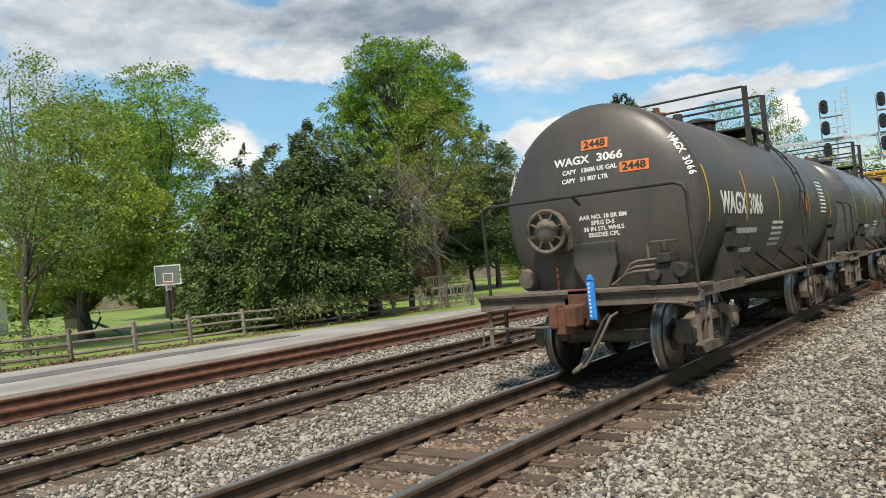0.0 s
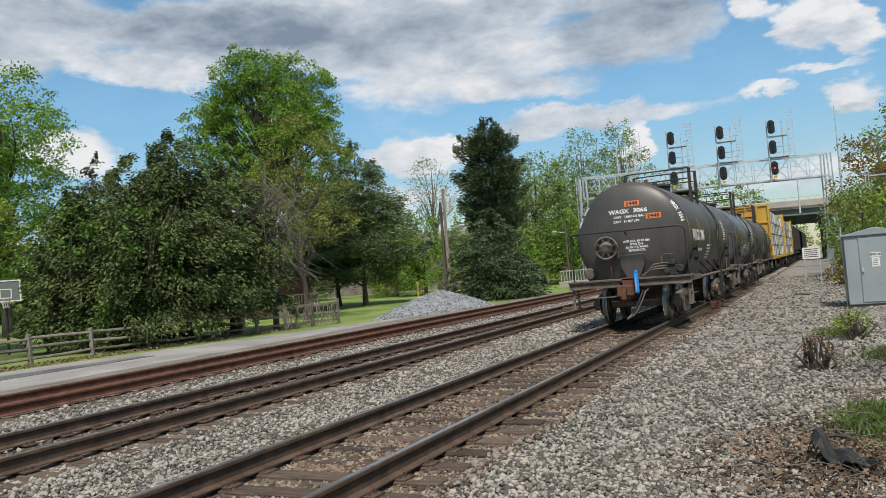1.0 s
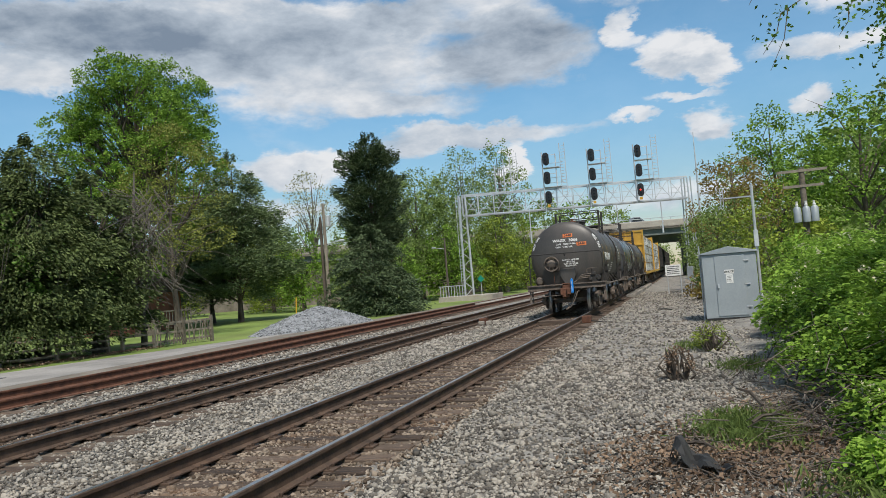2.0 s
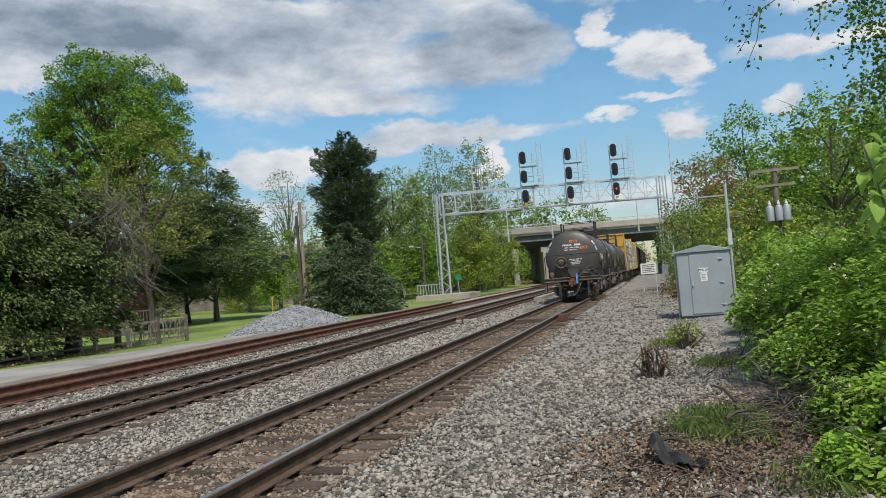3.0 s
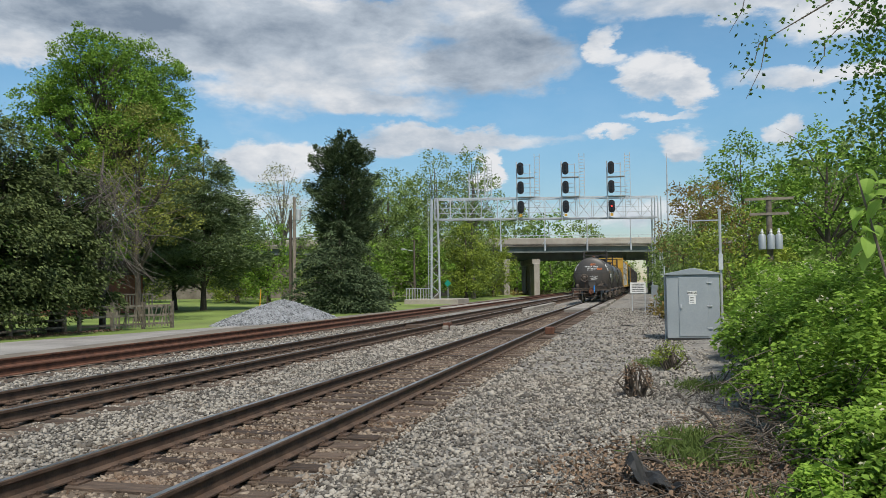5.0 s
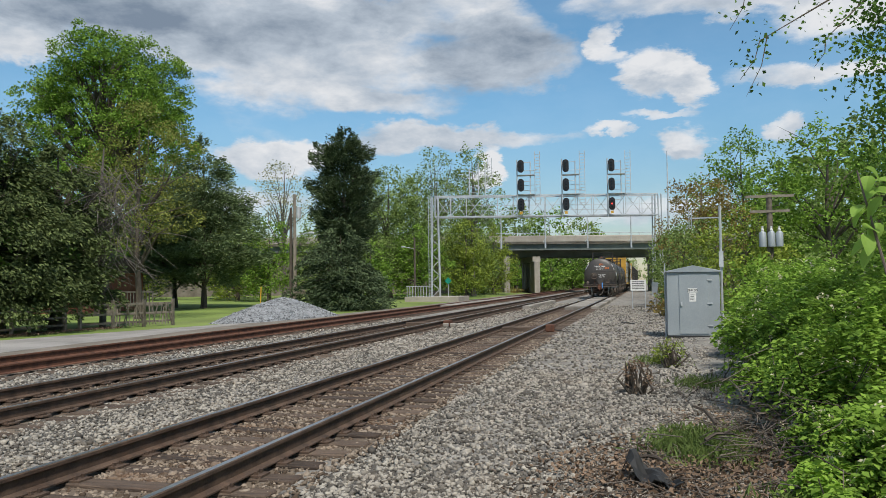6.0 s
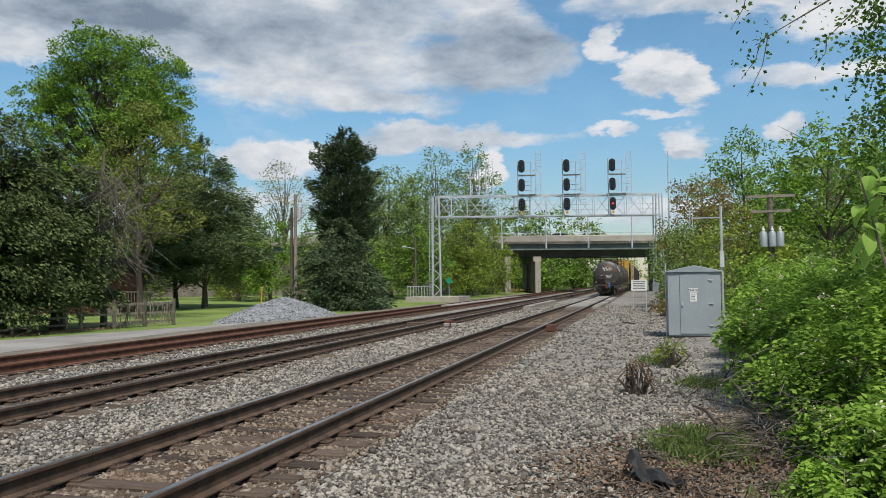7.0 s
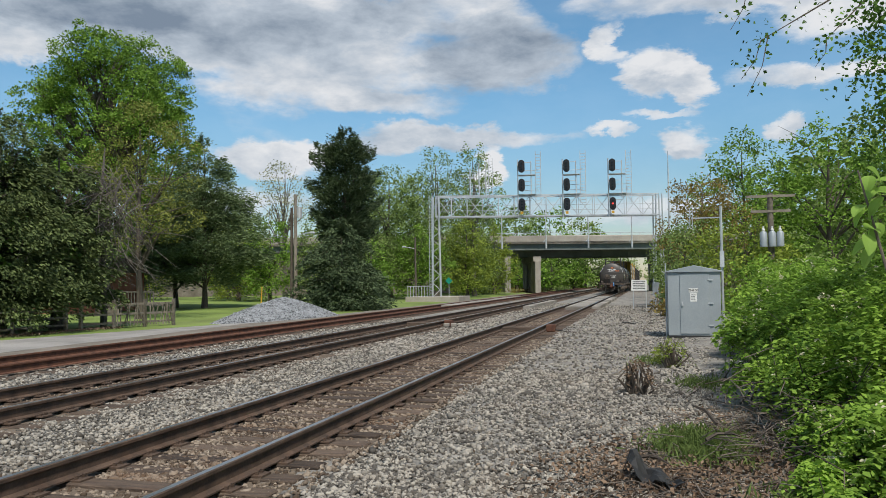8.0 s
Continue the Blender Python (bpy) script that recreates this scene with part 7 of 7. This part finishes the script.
def ico_faces():
    """The twenty triangles: every three corners that lie one edge apart."""
    e = np.linalg.norm(ICO_V[0] - ICO_V[1])
    near = [[abs(np.linalg.norm(a - b) - e) < 0.01 for b in ICO_V] for a in ICO_V]
    out = []
    for i in range(12):
        for j in range(i + 1, 12):
            for k in range(j + 1, 12):
                if near[i][j] and near[j][k] and near[i][k]:
                    a, b, c = ICO_V[i], ICO_V[j], ICO_V[k]
                    out.append((i, j, k) if np.dot(np.cross(b - a, c - a), a) > 0 else (i, k, j))
    return np.array(out)


ICO_F = ico_faces()


OCT_V = np.array([(1.0, 0, 0), (-1, 0, 0), (0, 1, 0), (0, -1, 0), (0, 0, 1), (0, 0, -1)])
OCT_F = np.array([(0, 2, 4), (2, 1, 4), (1, 3, 4), (3, 0, 4), (2, 0, 5), (1, 2, 5), (3, 1, 5), (0, 3, 5)])


def stones(name, centres, size, rng, material, coarse=False):
    """Angular stones, one at each centre, each with its own shape and turn."""
    shape, sides = (OCT_V * 1.12, OCT_F) if coarse else (ICO_V, ICO_F)
    n, k = len(centres), len(shape)
    s = size * np.exp(rng.normal(size=(n, 1, 1)) * 0.32) * (0.65 + 0.7 * rng.random((n, 1, 3)))
    v = shape[None] * (0.72 + 0.5 * rng.random((n, k, 1))) * s * 0.5
    q = rng.normal(size=(n, 4))
    q /= np.linalg.norm(q, axis=1)[:, None]
    w, x, y, z = q.T
    r = np.stack([1 - 2 * (y * y + z * z), 2 * (x * y - z * w), 2 * (x * z + y * w), 2 * (x * y + z * w), 1 - 2 * (x * x + z * z), 2 * (y * z - x * w), 2 * (x * z - y * w), 2 * (y * z + x * w), 1 - 2 * (x * x + y * y)], 1).reshape(n, 3, 3)
    v = np.einsum("nij,nkj->nki", r, v)
    v[:, :, 2] *= 0.8
    v += centres[:, None]
    f = (sides[None] + k * np.arange(n)[:, None, None]).reshape(-1, 3)
    return quick_mesh(name, v.reshape(-1, 3), f, material)


def scatter(x0, x1, y0, y1, count, rng, lift=0.0, skip=True):
    """Places over the ballast, closer together towards y0, off the rails."""
    u = rng.random(count)
    y = y0 + (y1 - y0) * u ** 1.5
    x = x0 + (x1 - x0) * rng.random(count)
    if skip:
        keep = np.ones(count, bool)
        for c in TRACKS:
            for r in (-0.755, 0.755):
                keep &= abs(x - c - r) > 0.10
        x, y = x[keep], y[keep]
    z = np.array([bed_height(a, b) for a, b in zip(x, y)]) + lift + rng.random(len(x)) * 0.02
    return np.stack([x, y, z], 1)


def build_stones():
    rng = np.random.default_rng(15)
    def lay(name, pts, size, mat, label, coarse=False):
        ob = part(name, stones(name, pts, size, rng, mat, coarse), None, bed)
        tagged(ob, label, kind="stuff")
    # pale shoulder and six-foot ballast
    lay("loose_ballast", scatter(1.45, 4.6, 2.6, 7.0, 14000, rng), 0.037, M_STONE, "pale crushed stone")
    lay("loose_ballast", scatter(1.45, 5.9, 4.0, 15, 26000, rng), 0.041, M_STONE, "pale crushed stone", True)
    lay("far_ballast", scatter(1.3, 5.6, 12, 55, 11000, rng, 0.0), 0.06, M_STONE, "pale crushed stone", True)
    lay("middle_ballast", scatter(-3.55, -1.35, 2.0, 24, 18000, rng), 0.046, M_STONE, "pale crushed stone", True)
    lay("outer_ballast", scatter(-8.2, -5.0, 4.0, 36, 9000, rng), 0.056, M_STONE, "pale crushed stone", True)
    lay("edge_ballast", scatter(-11.8, -9.4, 5.0, 36, 3500, rng), 0.056, M_STONE, "pale crushed stone", True)
    lay("far_middle_ballast", scatter(-3.5, -1.3, 18, 60, 5000, rng), 0.075, M_STONE, "pale crushed stone", True)
    lay("verge_stone", scatter(5.4, 7.4, 5, 30, 8000, rng, 0.02), 0.045, M_STONE, "pale crushed stone", True)
    lay("loose_ballast", scatter(1.45, 5.9, -6.0, 4.2, 9000, rng), 0.05, M_STONE, "pale crushed stone", True)
    # rusty stone between the rails
    lay("track_ballast", scatter(-0.66, 0.66, 2.0, 9, 4500, rng, 0.012), 0.040, M_BROWN_STONE, "rust-stained crushed stone")
    lay("track_ballast", scatter(-0.66, 0.66, 6.0, 40, 13000, rng, 0.014), 0.044, M_BROWN_STONE, "rust-stained crushed stone", True)
    lay("track_ballast", scatter(0.84, 1.5, 2.0, 24, 7000, rng, 0.006), 0.044, M_BROWN_STONE, "rust-stained crushed stone", True)
    lay("track_ballast", scatter(-1.5, -0.84, 2.0, 24, 6000, rng, 0.006), 0.044, M_BROWN_STONE, "rust-stained crushed stone", True)
    lay("track_ballast", scatter(-5.1, -3.75, 4.0, 36, 4500, rng, 0.006), 0.046, M_BROWN_STONE, "rust-stained crushed stone", True)
    lay("track_ballast", scatter(-9.5, -8.1, 6.0, 36, 2500, rng, 0.006), 0.046, M_BROWN_STONE, "rust-stained crushed stone", True)
    # three hundred of the nearest, each its own
    shapes = []
    for k in range(12):
        me = stones("stone", np.zeros((1, 3)), 0.05, rng, M_STONE_PART)
        shapes.append(me)
    for i, p in enumerate(scatter(1.6, 4.0, 3.4, 7.5, 300, rng, 0.012)):
        part("stone", shapes[i % 12], None, bed, at=Matrix.Translation(p) @ pose(0, 0, 0, 0, 0, float(rng.random() * 360)))


def build_trackside_gear():
    """Timber crossing pieces with a cable box beside the rail."""
    for x, y, seed in ((0.0, 26.6, 1), (-4.42, 29.4, 2)):
        g = thing("track_detector", "weathered timber across the track with a steel box beside it", "track equipment", "trackside gear")
        part("timber", Form().box(x - 0.66, x + 0.66, y - 0.30, y + 0.05, -0.21, -0.06), M_TIE, g, bevel=0.015)
        part("timber", Form().box(x - 0.66, x + 0.66, y + 0.08, y + 0.36, -0.21, -0.07), M_TIE, g, bevel=0.015)
        part("steel_box", Form().box(x + 0.86, x + 1.16, y - 0.2, y + 0.2, -0.22, 0.02), M_RUST, g, bevel=0.02)
        part("cable", Form().tube([(x + 1.1, y, -0.15), (x + 1.5, y - 0.2, -0.2), (x + 1.9, y - 0.1, -0.24)], 0.02, 6), M_DARK, g)
        if seed == 2:
            for k in range(3):
                part("pale_block", Form().box(x + 0.9 + 0.3 * k, x + 1.12 + 0.3 * k, y - 0.45, y - 0.25, -0.23, -0.08), M_CONCRETE, g, bevel=0.03)
    bar = thing("steel_bar", "dark bent steel bar lying on the gravel", "steel bar")
    part("bar", Form().tube([(3.2, 33.0, -0.26), (3.5, 32.6, -0.24), (3.75, 32.2, -0.26)], 0.025, 6), M_DARK, bar)


build_trackside_gear()


def build_crossing():
    """Pale concrete slabs of a disused crossing, between and beside the rails."""
    c = thing("track_crossing", "pale worn concrete crossing slabs between the rails", "crossing")
    rnd = random.Random(21)
    for x0, x1, ya, yb in ((-0.56, 0.56, 46.0, 76.0), (0.92, 1.42, 47.0, 74.0), (-3.4, -2.95, 48.0, 62.0), (-9.36, -8.30, 50.0, 82.0)):
        y = ya
        while y < yb - 1:
            z = -0.03 + rnd.uniform(-0.015, 0.01)
            part("slab", Form().box(x0 + rnd.uniform(-0.02, 0.02), x1 + rnd.uniform(-0.02, 0.02), y, y + 2.36, -0.4, z), M_SLAB, c, bevel=0.02)
            y += 2.4


build_crossing()
build_shed()
build_poles()
build_fence()
build_yard()
build_pile()
build_stones()
VEHICLES = []
for name, label, paint, pick, t0, x0 in (("pickup_truck", "grey pickup truck crossing the road bridge", M_PAINT_G, True, 2.0, -1.1), ("car", "white car crossing the road bridge", M_PAINT_W, False, 4.0, -7.5), ("car", "dark car crossing the road bridge", M_PAINT_D, False, 7.5, 2.1)):
    v = vehicle(name, label, paint, pick)
    # along the deck in its own direction, 20 m/s
    run = []
    for t in (0.0, 2.0, 4.0, 6.0, 8.0):
        s = (x0 + 7.2) / math.cos(radians(18)) + 20.0 * (t - t0)
        run.append((t, BRIDGE @ pose(s, 4.0, 7.36)))
    VEHICLES.append((v, run))


# ---- what moves ----
REAR = [(0.0, 8.62), (1.0, 18.75), (2.0, 29.3), (3.5, 45.2), (4.5, 56.0), (6.0, 71.7), (7.0, 82.6), (8.0, 93.6)]


def rear_at(t):
    for (t0, a), (t1, b) in zip(REAR, REAR[1:]):
        if t <= t1:
            return a + (b - a) * (t - t0) / (t1 - t0)
    return REAR[-1][1]


def motions():
    for car, off, sets in TRAIN:
        walk(car, [(t, pose(0, y + off, 0)) for t, y in REAR])
        home = [w.matrix_basis.copy() for w in sets]
        for w, m in zip(sets, home):
            step = 1 / 30 if off < 40 else 0.5
            count = int(8.0 / step + 0.5)
            rows = []
            for i in range(count + 1):
                t = i * step
                turn = -math.degrees((rear_at(t) - REAR[0][1]) / 0.466)
                if step > 0.1:
                    turn = -60.0 * i
                rows.append((t, m @ pose(0, 0, 0, turn)))
            walk(w, rows)
    for car, rows in VEHICLES:
        walk(car, rows)


motions()
